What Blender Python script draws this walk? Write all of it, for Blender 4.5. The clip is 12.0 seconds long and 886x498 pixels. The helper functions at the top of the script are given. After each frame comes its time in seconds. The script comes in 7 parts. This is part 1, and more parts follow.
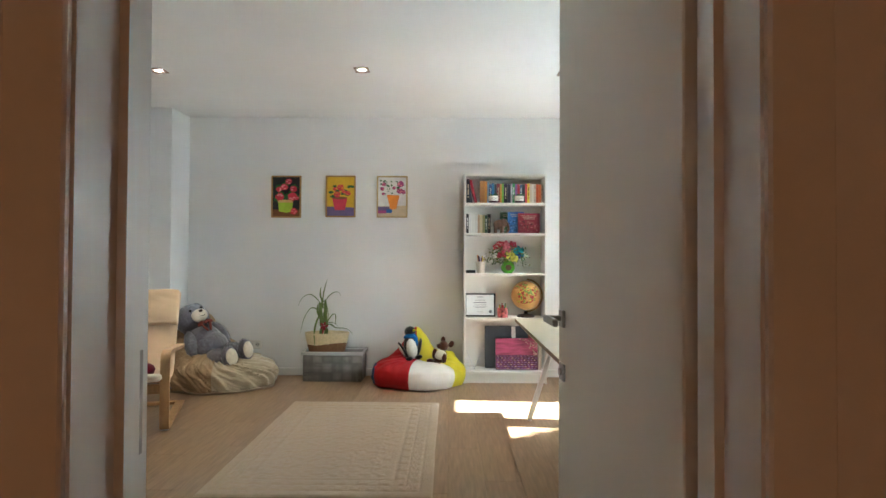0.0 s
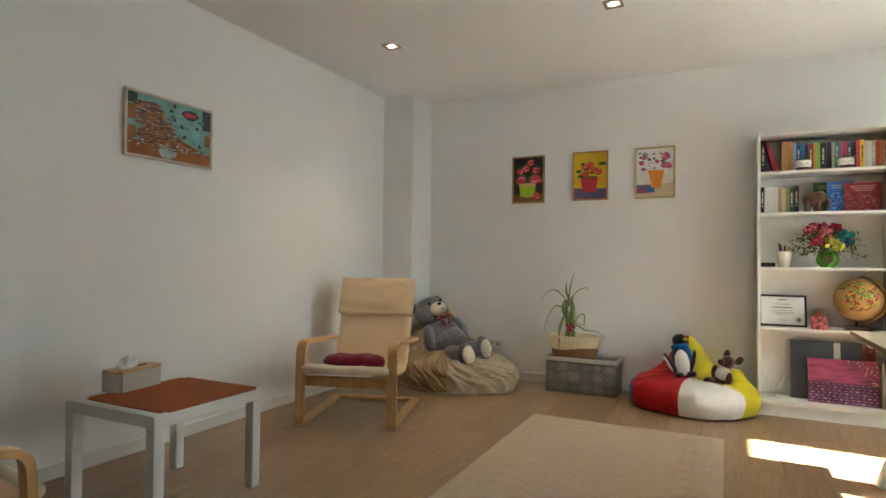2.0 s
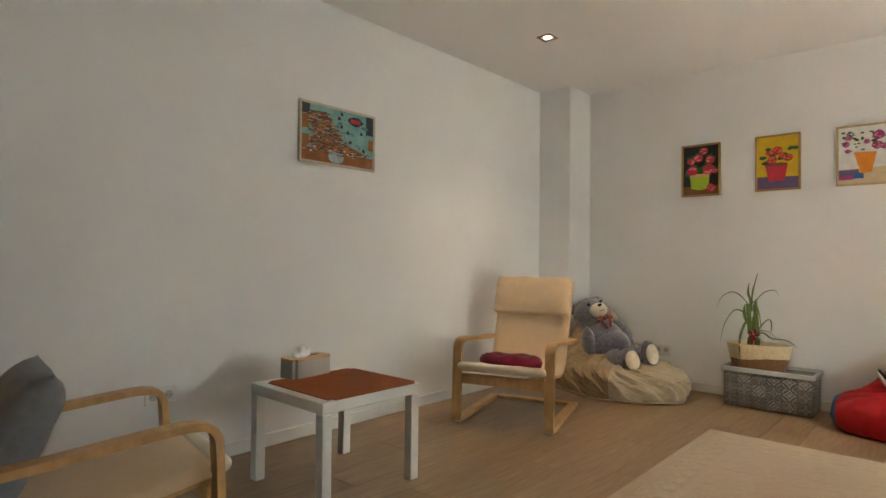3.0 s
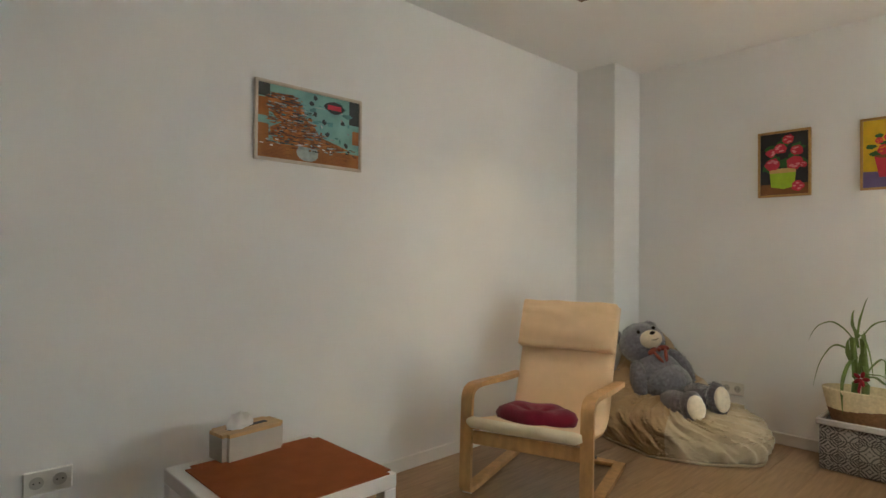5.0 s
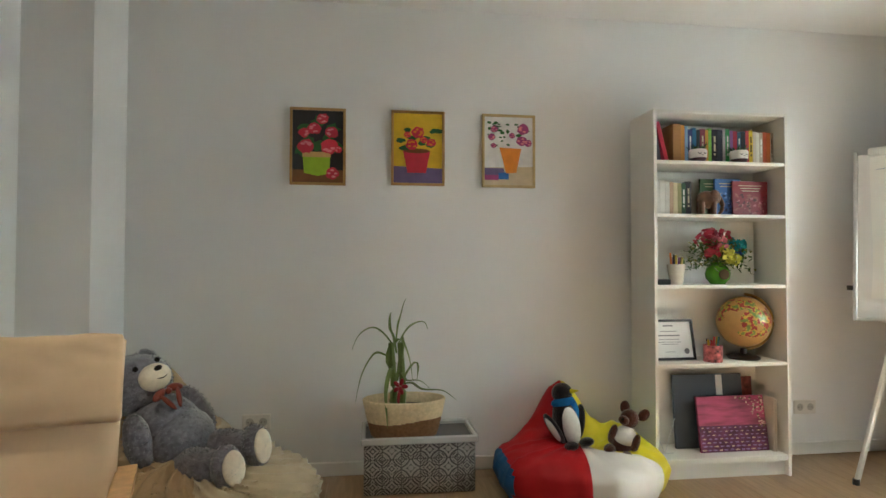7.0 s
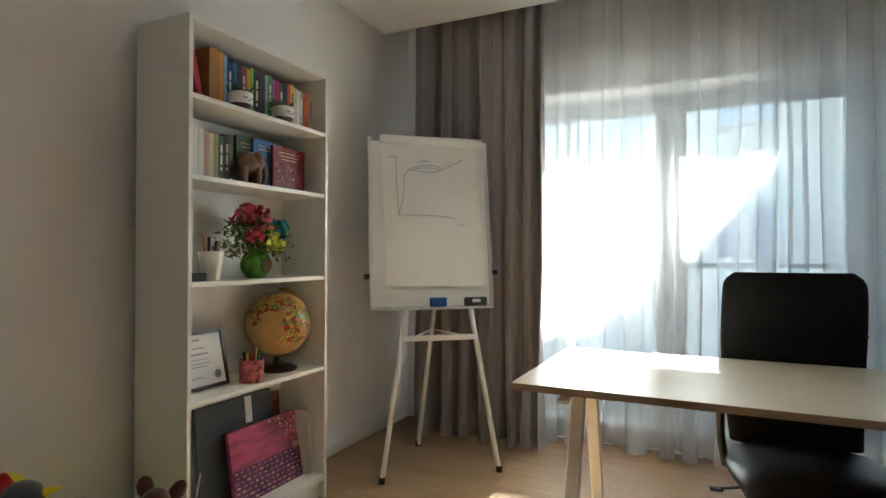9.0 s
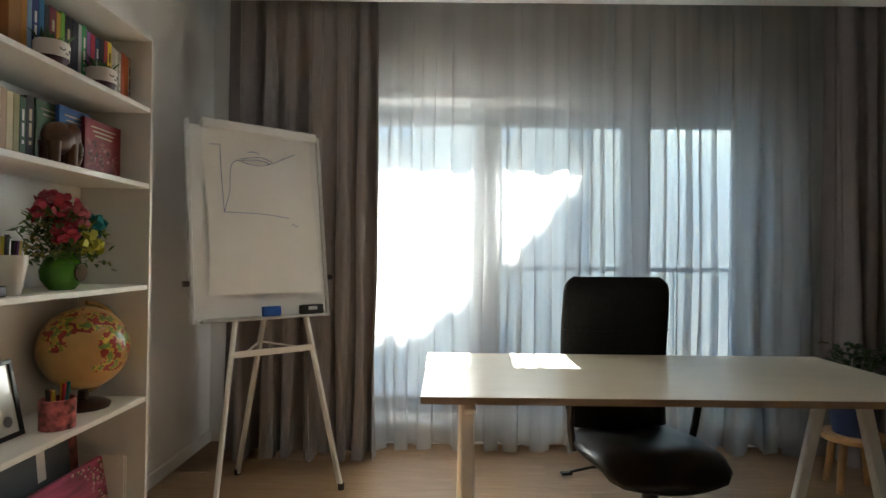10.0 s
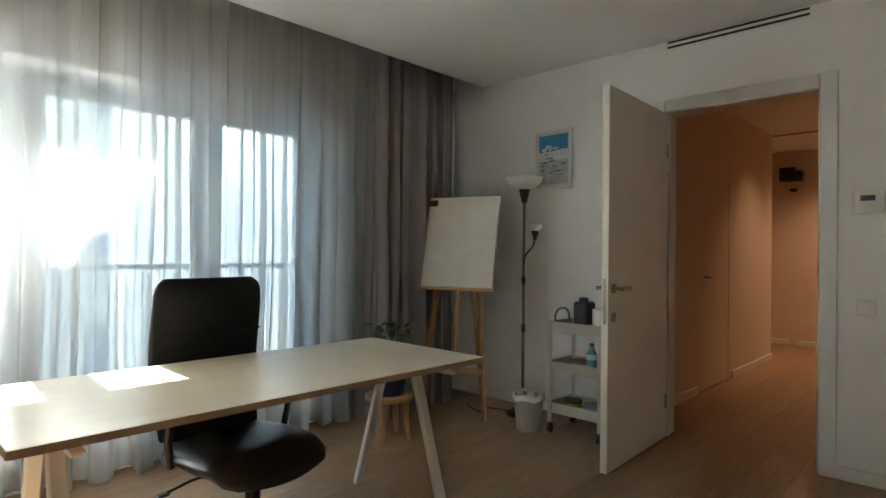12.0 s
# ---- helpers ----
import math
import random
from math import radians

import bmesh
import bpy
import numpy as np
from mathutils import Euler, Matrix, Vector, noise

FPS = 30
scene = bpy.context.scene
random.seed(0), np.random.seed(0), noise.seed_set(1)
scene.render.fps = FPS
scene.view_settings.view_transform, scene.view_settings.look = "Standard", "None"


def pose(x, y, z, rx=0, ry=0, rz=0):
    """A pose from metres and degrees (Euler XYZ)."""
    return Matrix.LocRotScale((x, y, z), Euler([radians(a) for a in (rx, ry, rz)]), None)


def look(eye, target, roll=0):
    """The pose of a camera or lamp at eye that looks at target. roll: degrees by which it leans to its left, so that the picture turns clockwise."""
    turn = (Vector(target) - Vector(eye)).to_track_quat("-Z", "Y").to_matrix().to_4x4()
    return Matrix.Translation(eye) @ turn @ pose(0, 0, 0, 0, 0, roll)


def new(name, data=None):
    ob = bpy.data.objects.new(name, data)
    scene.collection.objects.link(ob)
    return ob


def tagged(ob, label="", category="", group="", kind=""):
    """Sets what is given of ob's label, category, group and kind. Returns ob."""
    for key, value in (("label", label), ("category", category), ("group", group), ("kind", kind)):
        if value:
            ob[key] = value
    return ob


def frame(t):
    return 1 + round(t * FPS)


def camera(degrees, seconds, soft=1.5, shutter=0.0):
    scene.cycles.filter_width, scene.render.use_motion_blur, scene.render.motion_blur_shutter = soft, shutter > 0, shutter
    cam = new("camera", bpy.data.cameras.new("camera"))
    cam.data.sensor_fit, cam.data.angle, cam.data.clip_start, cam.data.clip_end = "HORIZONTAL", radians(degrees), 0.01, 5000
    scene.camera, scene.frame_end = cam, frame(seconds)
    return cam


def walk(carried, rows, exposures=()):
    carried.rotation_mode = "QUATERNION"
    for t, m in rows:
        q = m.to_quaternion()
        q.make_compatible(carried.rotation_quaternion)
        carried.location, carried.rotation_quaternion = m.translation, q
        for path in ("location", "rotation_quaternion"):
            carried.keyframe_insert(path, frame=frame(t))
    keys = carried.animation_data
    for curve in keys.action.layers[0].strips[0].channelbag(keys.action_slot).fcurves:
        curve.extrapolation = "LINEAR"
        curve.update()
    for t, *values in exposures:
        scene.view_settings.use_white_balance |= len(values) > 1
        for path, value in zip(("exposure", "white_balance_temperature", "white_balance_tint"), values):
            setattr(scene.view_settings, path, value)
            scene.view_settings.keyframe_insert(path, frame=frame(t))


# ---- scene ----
cam = camera(76.1, 12.0)
PATH = [
    (0, (0.795, 1.005, 1.206), (0.771, 3.004, 1.237), 0.3),
    (0.5, (0.837, 1.287, 1.195), (0.704, 3.282, 1.228), 0.3),
    (1, (0.807, 1.541, 1.188), (0.432, 3.506, 1.22), 0.4),
    (1.5, (0.76, 1.71, 1.141), (0.115, 3.602, 1.184), 0.4),
    (2, (0.71, 1.819, 1.081), (-0.177, 3.611, 1.121), 0.6),
    (2.5, (0.674, 1.869, 1.043), (-0.469, 3.51, 1.089), 0.5),
    (3, (0.671, 1.891, 1.059), (-0.67, 3.374, 1.098), 0.6),
    (5, (0.244, 2.639, 1.201), (-1.202, 4.021, 1.227), 0.5),
    (5.5, (0.047, 2.841, 1.195), (-1.209, 4.397, 1.219), 0.8),
    (6, (-0.182, 3.052, 1.177), (-0.954, 4.896, 1.222), 0.8),
    (6.5, (-0.386, 3.304, 1.166), (-0.649, 5.286, 1.215), 0.3),
    (7, (-0.6, 3.578, 1.175), (-0.34, 5.56, 1.225), 0.1),
    (7.5, (-0.629, 3.867, 1.17), (0.065, 5.742, 1.223), 0.1),
    (9.5, (-0.45, 5.076, 1.16), (1.506, 5.493, 1.177), 0.4),
    (10, (-0.472, 5.326, 1.181), (1.528, 5.329, 1.205), 0.6),
    (10.5, (-0.452, 5.482, 1.19), (1.511, 5.098, 1.207), 0.6),
    (11, (-0.402, 5.565, 1.206), (1.47, 4.861, 1.22), 0.5),
    (11.5, (-0.421, 5.647, 1.23), (1.244, 4.538, 1.235), 0.8),
    (12, (-0.35, 5.652, 1.217), (1.03, 4.205, 1.229), 0.6),
]
EXPOSURES = [(0.0, 5.95, 5550, 0), (0.8, 5.78, 5600, -1), (1.6, 5.6, 6000, 0), (3.0, 5.72, 6700, 5), (5.3, 5.6, 6500, 3), (6.5, 5.55, 6150, 0), (7.5, 5.55, 5900, -2), (9.3, 4.62, 6300, 3), (10.5, 4.4, 6350, 4), (11.4, 4.65, 6350, 4), (12.0, 5.12, 6350, 2)]
walk(cam, [(t, look(eye, target, roll)) for t, eye, target, roll in PATH], EXPOSURES)

# ---- world, sun, lamps ----
world = bpy.data.worlds.new("sky")
scene.world = world
world.use_nodes = True
wn = world.node_tree
sky = wn.nodes.new("ShaderNodeTexSky")
sky.sky_type, sky.sun_disc = "NISHITA", False
sky.air_density, sky.dust_density = 1.0, 0.1
sky.sun_elevation, sky.sun_rotation = radians(38.6), radians(93.4)
wn.links.new(sky.outputs[0], wn.nodes["Background"].inputs[0])
wn.nodes["Background"].inputs[1].default_value = 0.12

sun = new("sun", bpy.data.lights.new("sun", "SUN"))
sun.data.energy, sun.data.angle, sun.data.color = 5.0, radians(0.55), (1.0, 0.95, 0.88)
sun.matrix_world = look((10, -0.6, 8), (0, 0, 0))


def lamp(name, kind, where, watts, colour, size=0.1, aim=(0, 0, -1), spot=120, blend=0.6):
    ob = new(name, bpy.data.lights.new(name, kind))
    ob.data.energy, ob.data.color = watts, colour
    if kind == "AREA":
        ob.data.shape, ob.data.size = "DISK", size
    else:
        ob.data.shadow_soft_size = size
    if kind == "SPOT":
        ob.data.spot_size, ob.data.spot_blend = radians(spot), blend
    ob.matrix_world = look(where, tuple(Vector(where) + Vector(aim)))
    return ob


CEIL = 2.64
DOWNLIGHTS = [(-1.456, 5.318), (0.117, 5.298), (1.68, 5.37)]
for px, py in DOWNLIGHTS:
    lamp("downlight_bulb", "SPOT", (px, py, CEIL - 0.02), 0.6, (1.0, 0.78, 0.55), 0.03, spot=100, blend=1.0)
lamp("hall_bulb", "SPOT", (0.8, -1.0, CEIL - 0.05), 1.3, (1.0, 0.6, 0.35), 0.15, spot=110, blend=1.0)
lamp("hall_bulb", "SPOT", (0.8, -2.4, CEIL - 0.05), 2.7, (1.0, 0.58, 0.32), 0.2, spot=135, blend=1.0)


# ---- materials ----
def mat(name, col, rough=0.5, var=0.08, scale=6.0, bump=0.0, bscale=80.0, metal=0.0, rnd=0.0, stretch=None, sheen=0.0, spec=0.5, coat=0.0):
    m = bpy.data.materials.new(name)
    m.use_nodes = True
    nt = m.node_tree
    p = nt.nodes["Principled BSDF"]
    p.inputs["Roughness"].default_value = rough
    p.inputs["Metallic"].default_value = metal
    p.inputs["Specular IOR Level"].default_value = spec
    p.inputs["Sheen Weight"].default_value = sheen
    p.inputs["Coat Weight"].default_value = coat
    tc = nt.nodes.new("ShaderNodeTexCoord")
    mp = nt.nodes.new("ShaderNodeMapping")
    nt.links.new(tc.outputs["Object"], mp.inputs[0])
    if stretch:
        mp.inputs["Scale"].default_value = stretch
    nz = nt.nodes.new("ShaderNodeTexNoise")
    nz.inputs["Scale"].default_value, nz.inputs["Detail"].default_value = scale, 6.0
    nt.links.new(mp.outputs[0], nz.inputs["Vector"])
    ramp = nt.nodes.new("ShaderNodeMapRange")
    ramp.inputs["From Min"].default_value, ramp.inputs["From Max"].default_value = 0.3, 0.7
    ramp.inputs["To Min"].default_value, ramp.inputs["To Max"].default_value = 1 - var, 1 + var
    nt.links.new(nz.outputs["Fac"], ramp.inputs[0])
    value = ramp.outputs[0]
    if rnd:
        info = nt.nodes.new("ShaderNodeObjectInfo")
        r2 = nt.nodes.new("ShaderNodeMapRange")
        r2.inputs["To Min"].default_value, r2.inputs["To Max"].default_value = 1 - rnd, 1 + rnd
        nt.links.new(info.outputs["Random"], r2.inputs[0])
        mul = nt.nodes.new("ShaderNodeMath")
        mul.operation = "MULTIPLY"
        nt.links.new(value, mul.inputs[0])
        nt.links.new(r2.outputs[0], mul.inputs[1])
        value = mul.outputs[0]
    sc = nt.nodes.new("ShaderNodeVectorMath")
    sc.operation = "SCALE"
    sc.inputs[0].default_value = col
    nt.links.new(value, sc.inputs["Scale"])
    nt.links.new(sc.outputs[0], p.inputs["Base Color"])
    if bump:
        nb = nt.nodes.new("ShaderNodeTexNoise")
        nb.inputs["Scale"].default_value, nb.inputs["Detail"].default_value = bscale, 4.0
        nt.links.new(mp.outputs[0], nb.inputs["Vector"])
        bp = nt.nodes.new("ShaderNodeBump")
        bp.inputs["Strength"].default_value, bp.inputs["Distance"].default_value = bump, 0.004
        nt.links.new(nb.outputs["Fac"], bp.inputs["Height"])
        nt.links.new(bp.outputs[0], p.inputs["Normal"])
    return m


def glow(name, col, strength):
    m = bpy.data.materials.new(name)
    m.use_nodes = True
    p = m.node_tree.nodes["Principled BSDF"]
    p.inputs["Base Color"].default_value = (0.8, 0.8, 0.8, 1)
    p.inputs["Emission Color"].default_value = (*col, 1)
    p.inputs["Emission Strength"].default_value = strength
    return m


def glass(name, tint=(0.97, 0.985, 0.98)):
    """Flat window glass: clear straight through, with a Fresnel mirror on its faces."""
    m = bpy.data.materials.new(name)
    m.use_nodes = True
    nt = m.node_tree
    nt.nodes.remove(nt.nodes["Principled BSDF"])
    fr = nt.nodes.new("ShaderNodeFresnel")
    fr.inputs["IOR"].default_value = 1.45
    tr = nt.nodes.new("ShaderNodeBsdfTransparent")
    tr.inputs[0].default_value = (*tint, 1)
    gl = nt.nodes.new("ShaderNodeBsdfGlossy")
    gl.inputs["Roughness"].default_value = 0.0
    mx = nt.nodes.new("ShaderNodeMixShader")
    nt.links.new(fr.outputs[0], mx.inputs[0])
    nt.links.new(tr.outputs[0], mx.inputs[1])
    nt.links.new(gl.outputs[0], mx.inputs[2])
    nt.links.new(mx.outputs[0], nt.nodes["Material Output"].inputs[0])
    return m


def sheer_cloth(name, col, clear_lo, clear_hi):
    """Thin woven voile: part open weave, part cloth that glows when lit from behind."""
    m = bpy.data.materials.new(name)
    m.use_nodes = True
    nt = m.node_tree
    nt.nodes.remove(nt.nodes["Principled BSDF"])
    out = nt.nodes["Material Output"]
    tc = nt.nodes.new("ShaderNodeTexCoord")
    mp = nt.nodes.new("ShaderNodeMapping")
    mp.inputs["Scale"].default_value = (1, 6, 0.05)
    nt.links.new(tc.outputs["Object"], mp.inputs[0])
    nz = nt.nodes.new("ShaderNodeTexNoise")
    nz.inputs["Scale"].default_value, nz.inputs["Detail"].default_value = 2.2, 1.0
    nt.links.new(mp.outputs[0], nz.inputs["Vector"])
    mr = nt.nodes.new("ShaderNodeMapRange")
    mr.inputs["From Min"].default_value, mr.inputs["From Max"].default_value = 0.4, 0.58
    mr.inputs["To Min"].default_value, mr.inputs["To Max"].default_value = clear_lo, clear_hi
    nt.links.new(nz.outputs["Fac"], mr.inputs[0])
    tr = nt.nodes.new("ShaderNodeBsdfTransparent")
    df = nt.nodes.new("ShaderNodeBsdfDiffuse")
    tl = nt.nodes.new("ShaderNodeBsdfTranslucent")
    df.inputs[0].default_value = (col[0] * 0.64, col[1] * 0.58, col[2] * 0.53, 1)
    tl.inputs[0].default_value = (*col, 1)
    a = nt.nodes.new("ShaderNodeMixShader")
    a.inputs[0].default_value = 0.6
    nt.links.new(df.outputs[0], a.inputs[1])
    nt.links.new(tl.outputs[0], a.inputs[2])
    b = nt.nodes.new("ShaderNodeMixShader")
    nt.links.new(mr.outputs[0], b.inputs[0])
    nt.links.new(a.outputs[0], b.inputs[1])
    nt.links.new(tr.outputs[0], b.inputs[2])
    nt.links.new(b.outputs[0], out.inputs[0])
    return m


def printed_tiles(name):
    """Grey patchwork of ornamental tiles on plastic."""
    m = bpy.data.materials.new(name)
    m.use_nodes = True
    nt = m.node_tree
    p = nt.nodes["Principled BSDF"]
    p.inputs["Roughness"].default_value = 0.45
    tc = nt.nodes.new("ShaderNodeTexCoord")

    def vec(op, a, b=None):
        n = nt.nodes.new("ShaderNodeVectorMath")
        n.operation = op
        nt.links.new(a, n.inputs[0])
        if b is not None:
            n.inputs[1].default_value = b
        return n

    def num(op, a, b):
        n = nt.nodes.new("ShaderNodeMath")
        n.operation = op
        for i, v in enumerate((a, b)):
            if isinstance(v, (int, float)):
                n.inputs[i].default_value = v
            else:
                nt.links.new(v, n.inputs[i])
        return n.outputs[0]

    s = vec("MULTIPLY", tc.outputs["Object"], (10.4, 10.4, 11.0))
    fr = vec("FRACTION", s.outputs[0])
    ce = vec("SUBTRACT", fr.outputs[0], (0.5, 0.5, 0.5))
    ab = vec("ABSOLUTE", ce.outputs[0])
    xyz = nt.nodes.new("ShaderNodeSeparateXYZ")
    nt.links.new(ab.outputs[0], xyz.inputs[0])
    fl = vec("FLOOR", s.outputs[0])
    wn_ = nt.nodes.new("ShaderNodeTexWhiteNoise")
    nt.links.new(fl.outputs[0], wn_.inputs["Vector"])
    side = num("MAXIMUM", xyz.outputs[0], 0.0)
    freq = num("ADD", num("MULTIPLY", wn_.outputs["Value"], 16.0), 20.0)
    add = num("ADD", side, xyz.outputs[2])
    prod = num("MULTIPLY", side, xyz.outputs[2])
    wave = num("ADD", num("SINE", num("MULTIPLY", add, freq), 0.0), num("SINE", num("MULTIPLY", prod, 110.0), 0.0))
    mr = nt.nodes.new("ShaderNodeMapRange")
    mr.inputs["From Min"].default_value, mr.inputs["From Max"].default_value = -0.35, 0.35
    nt.links.new(wave, mr.inputs[0])
    edge = num("GREATER_THAN", num("MAXIMUM", side, xyz.outputs[2]), 0.47)
    shade = num("SUBTRACT", num("MULTIPLY", num("FRACT", num("MULTIPLY", wn_.outputs["Value"], 7.3), 0.0), 0.5), 0.28)
    tone = num("ADD", num("SUBTRACT", mr.outputs[0], num("MULTIPLY", edge, 0.5)), shade)
    mix = nt.nodes.new("ShaderNodeMix")
    mix.data_type = "RGBA"
    mix.inputs["A"].default_value, mix.inputs["B"].default_value = (0.06, 0.056, 0.05, 1), (0.36, 0.34, 0.31, 1)
    nt.links.new(tone, mix.inputs["Factor"])
    nt.links.new(mix.outputs["Result"], p.inputs["Base Color"])
    return m


WALL = mat("wall_paint", (0.83, 0.825, 0.815), 0.9, 0.025, 1.5, 0.12, 220, spec=0.2)
CEILING = mat("ceiling_paint", (0.85, 0.845, 0.835), 0.92, 0.02, 1.2, 0.08, 200, spec=0.2)
# Hall colour carries a warm lamplight tint, besides the hall spots.
HALLWALL = mat("hall_wall_lamplit_tint", (0.74, 0.61, 0.51), 0.85, 0.03, 1.5, 0.1, 200, spec=0.2)
TRIM = mat("white_lacquer", (0.78, 0.775, 0.75), 0.4, 0.03, 3)
DOORPAINT = mat("door_paint", (0.78, 0.745, 0.66), 0.45, 0.03, 2.5, 0.03, 60)
PLANK = mat("oak_plank", (0.32, 0.205, 0.113), 0.4, 0.2, 9, 0.08, 60, rnd=0.09, stretch=(6, 0.5, 6), spec=0.6)
GROUT = mat("plank_joint", (0.26, 0.165, 0.09), 0.8)
RUGM = mat("cream_cotton", (0.52, 0.405, 0.285), 0.95, 0.06, 40, 0.5, 500, sheen=0.3, spec=0.1)
DRAPE = mat("taupe_drape", (0.31, 0.283, 0.292), 0.7, 0.06, 90, 0.2, 500, sheen=0.4, spec=0.3)
SHEER = sheer_cloth("white_voile", (0.8, 0.825, 0.84), 0.36, 0.44)
FRAMEPVC = mat("window_frame_paint", (0.34, 0.37, 0.4), 0.4, 0.04, 4)
GLASS = glass("clear_glass")
BIRCH = mat("birch_veneer", (0.6, 0.345, 0.145), 0.42, 0.14, 10, 0.06, 90, stretch=(3, 3, 1.2))
CANVAS = mat("ecru_cotton", (0.8, 0.585, 0.37), 0.92, 0.03, 14, 0.25, 450, sheen=0.2, spec=0.15)
CANVASLT = mat("pale_cotton_edge", (0.8, 0.72, 0.56), 0.9, 0.06, 14, 0.4, 350, spec=0.15)
BURGUNDY = mat("burgundy_velour", (0.19, 0.008, 0.032), 0.85, 0.2, 16, 0.4, 250, sheen=0.2, spec=0.2)
GREYCLOTH = mat("grey_linen", (0.2, 0.21, 0.23), 0.9, 0.12, 30, 0.5, 400, sheen=0.3, spec=0.15)
WHITELAQ = mat("white_foil", (0.8, 0.795, 0.775), 0.32, 0.03, 3)
SHELFWHITE = mat("shelf_foil", (0.8, 0.785, 0.74), 0.38, 0.03, 3)
RUST = mat("rust_felt", (0.36, 0.105, 0.035), 0.85, 0.1, 12, 0.3, 300, spec=0.2)
BAMBOO = mat("bamboo", (0.62, 0.37, 0.16), 0.45, 0.12, 12, stretch=(1, 6, 1))
WARMWHITE = mat("matt_white_plastic", (0.76, 0.73, 0.68), 0.5, 0.03, 5)
TISSUE = mat("tissue_paper", (0.85, 0.83, 0.8), 0.95, 0.03, 20, 0.3, 120)
FUR = mat("grey_plush", (0.2, 0.195, 0.228), 0.95, 0.28, 45, 0.9, 260, sheen=0.8, spec=0.1)
FURTIP = mat("grey_plush_tips", (0.225, 0.22, 0.255), 0.95, 0.3, 30, sheen=0.8, spec=0.1)
MUZZLE = mat("cream_plush", (0.78, 0.7, 0.56), 0.95, 0.08, 40, 0.5, 300, sheen=0.5, spec=0.1)
RIBBON = mat("rust_ribbon", (0.24, 0.035, 0.014), 0.4, 0.1, 20, sheen=0.3)
BLACK = mat("black_plastic", (0.012, 0.012, 0.014), 0.38, 0.2, 12)
BLACKLEATHER = mat("black_leather", (0.012, 0.012, 0.013), 0.33, 0.25, 20, 0.25, 260)
BLACKMESH = mat("black_fabric", (0.01, 0.01, 0.012), 0.85, 0.25, 60, 0.4, 500, spec=0.2)
BLACKWOOD = mat("black_brown_foil", (0.018, 0.014, 0.013), 0.4, 0.2, 10)
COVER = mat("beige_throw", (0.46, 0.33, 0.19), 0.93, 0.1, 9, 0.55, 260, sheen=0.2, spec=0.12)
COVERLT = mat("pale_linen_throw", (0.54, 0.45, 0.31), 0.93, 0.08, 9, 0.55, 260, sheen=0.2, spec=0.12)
RED = mat("red_leatherette", (0.42, 0.007, 0.014), 0.55, 0.08, 9, 0.2, 140, spec=0.3)
WHITEL = mat("white_leatherette", (0.78, 0.77, 0.75), 0.5, 0.05, 9, 0.2, 140)
YELLOW = mat("yellow_leatherette", (0.66, 0.57, 0.015), 0.5, 0.08, 9, 0.2, 140)
BLUE = mat("blue_leatherette", (0.02, 0.12, 0.32), 0.5, 0.08, 9, 0.2, 140)
BOXPRINT = printed_tiles("printed_tile_plastic")
GREYPL = mat("clear_grey_plastic", (0.56, 0.56, 0.56), 0.25, 0.06, 5)
LIDGREY = mat("smoked_plastic", (0.16, 0.165, 0.17), 0.22, 0.06, 5)
ROPE = mat("cream_rope", (0.72, 0.6, 0.38), 0.9, 0.12, 60, 0.6, 300, spec=0.15)
ROPEBR = mat("brown_rope", (0.24, 0.13, 0.065), 0.9, 0.16, 60, 0.6, 300, spec=0.15)
SOIL = mat("soil", (0.045, 0.025, 0.015), 0.95, 0.4, 40, 0.9, 120)
LEAF = mat("aloe_leaf", (0.14, 0.2, 0.05), 0.45, 0.3, 14)
LEAFDK = mat("dark_leaf", (0.05, 0.11, 0.035), 0.5, 0.3, 20, rnd=0.2)
GOLDWOOD = mat("gilt_wood", (0.44, 0.25, 0.08), 0.4, 0.15, 20)
PAPER = mat("paper", (0.8, 0.79, 0.76), 0.85, 0.03, 6)
METALW = mat("white_metal", (0.72, 0.71, 0.68), 0.35, 0.03, 6)
DESKTOP = mat("desk_laminate", (0.6, 0.54, 0.43), 0.3, 0.05, 14, 0.02, 200, stretch=(1, 0.3, 1), spec=0.5)
DESKEDGE = mat("desk_edge_band", (0.3, 0.2, 0.12), 0.5, 0.1, 10)
CHROME = mat("brushed_steel", (0.32, 0.31, 0.3), 0.3, 0.06, 30, metal=1.0)
ALU = mat("aluminium", (0.68, 0.68, 0.68), 0.35, 0.05, 20, metal=0.7)
BOARD = mat("whiteboard", (0.8, 0.8, 0.79), 0.12, 0.02, 3, coat=0.5)
PINE = mat("pine_wood", (0.5, 0.27, 0.11), 0.5, 0.18, 9, 0.08, 80, stretch=(4, 4, 0.8))
RAWCANVAS = mat("primed_canvas", (0.74, 0.71, 0.64), 0.8, 0.04, 10, 0.35, 350)
DARKTIN = mat("dark_slot", (0.012, 0.012, 0.012), 0.6)
CARTM = mat("grey_beige_steel", (0.45, 0.42, 0.36), 0.45, 0.05, 8)
BINM = mat("grey_bin_plastic", (0.34, 0.335, 0.32), 0.45, 0.06, 8)
GLOW = glow("lamp_glow", (1.0, 0.82, 0.6), 0.5)


def colour(name, r, g, b, rough=0.6, var=0.1):
    return mat(name, (r, g, b), rough, var, 18)


# ---- mesh tools ----
def thing(name, x, y, z=0.0, turn=0.0, label="", category="", group="", kind=""):
    ob = new(name)
    ob.empty_display_size = 0.05
    ob.matrix_world = pose(x, y, z, 0, 0, turn)
    return tagged(ob, label, category, group, kind)


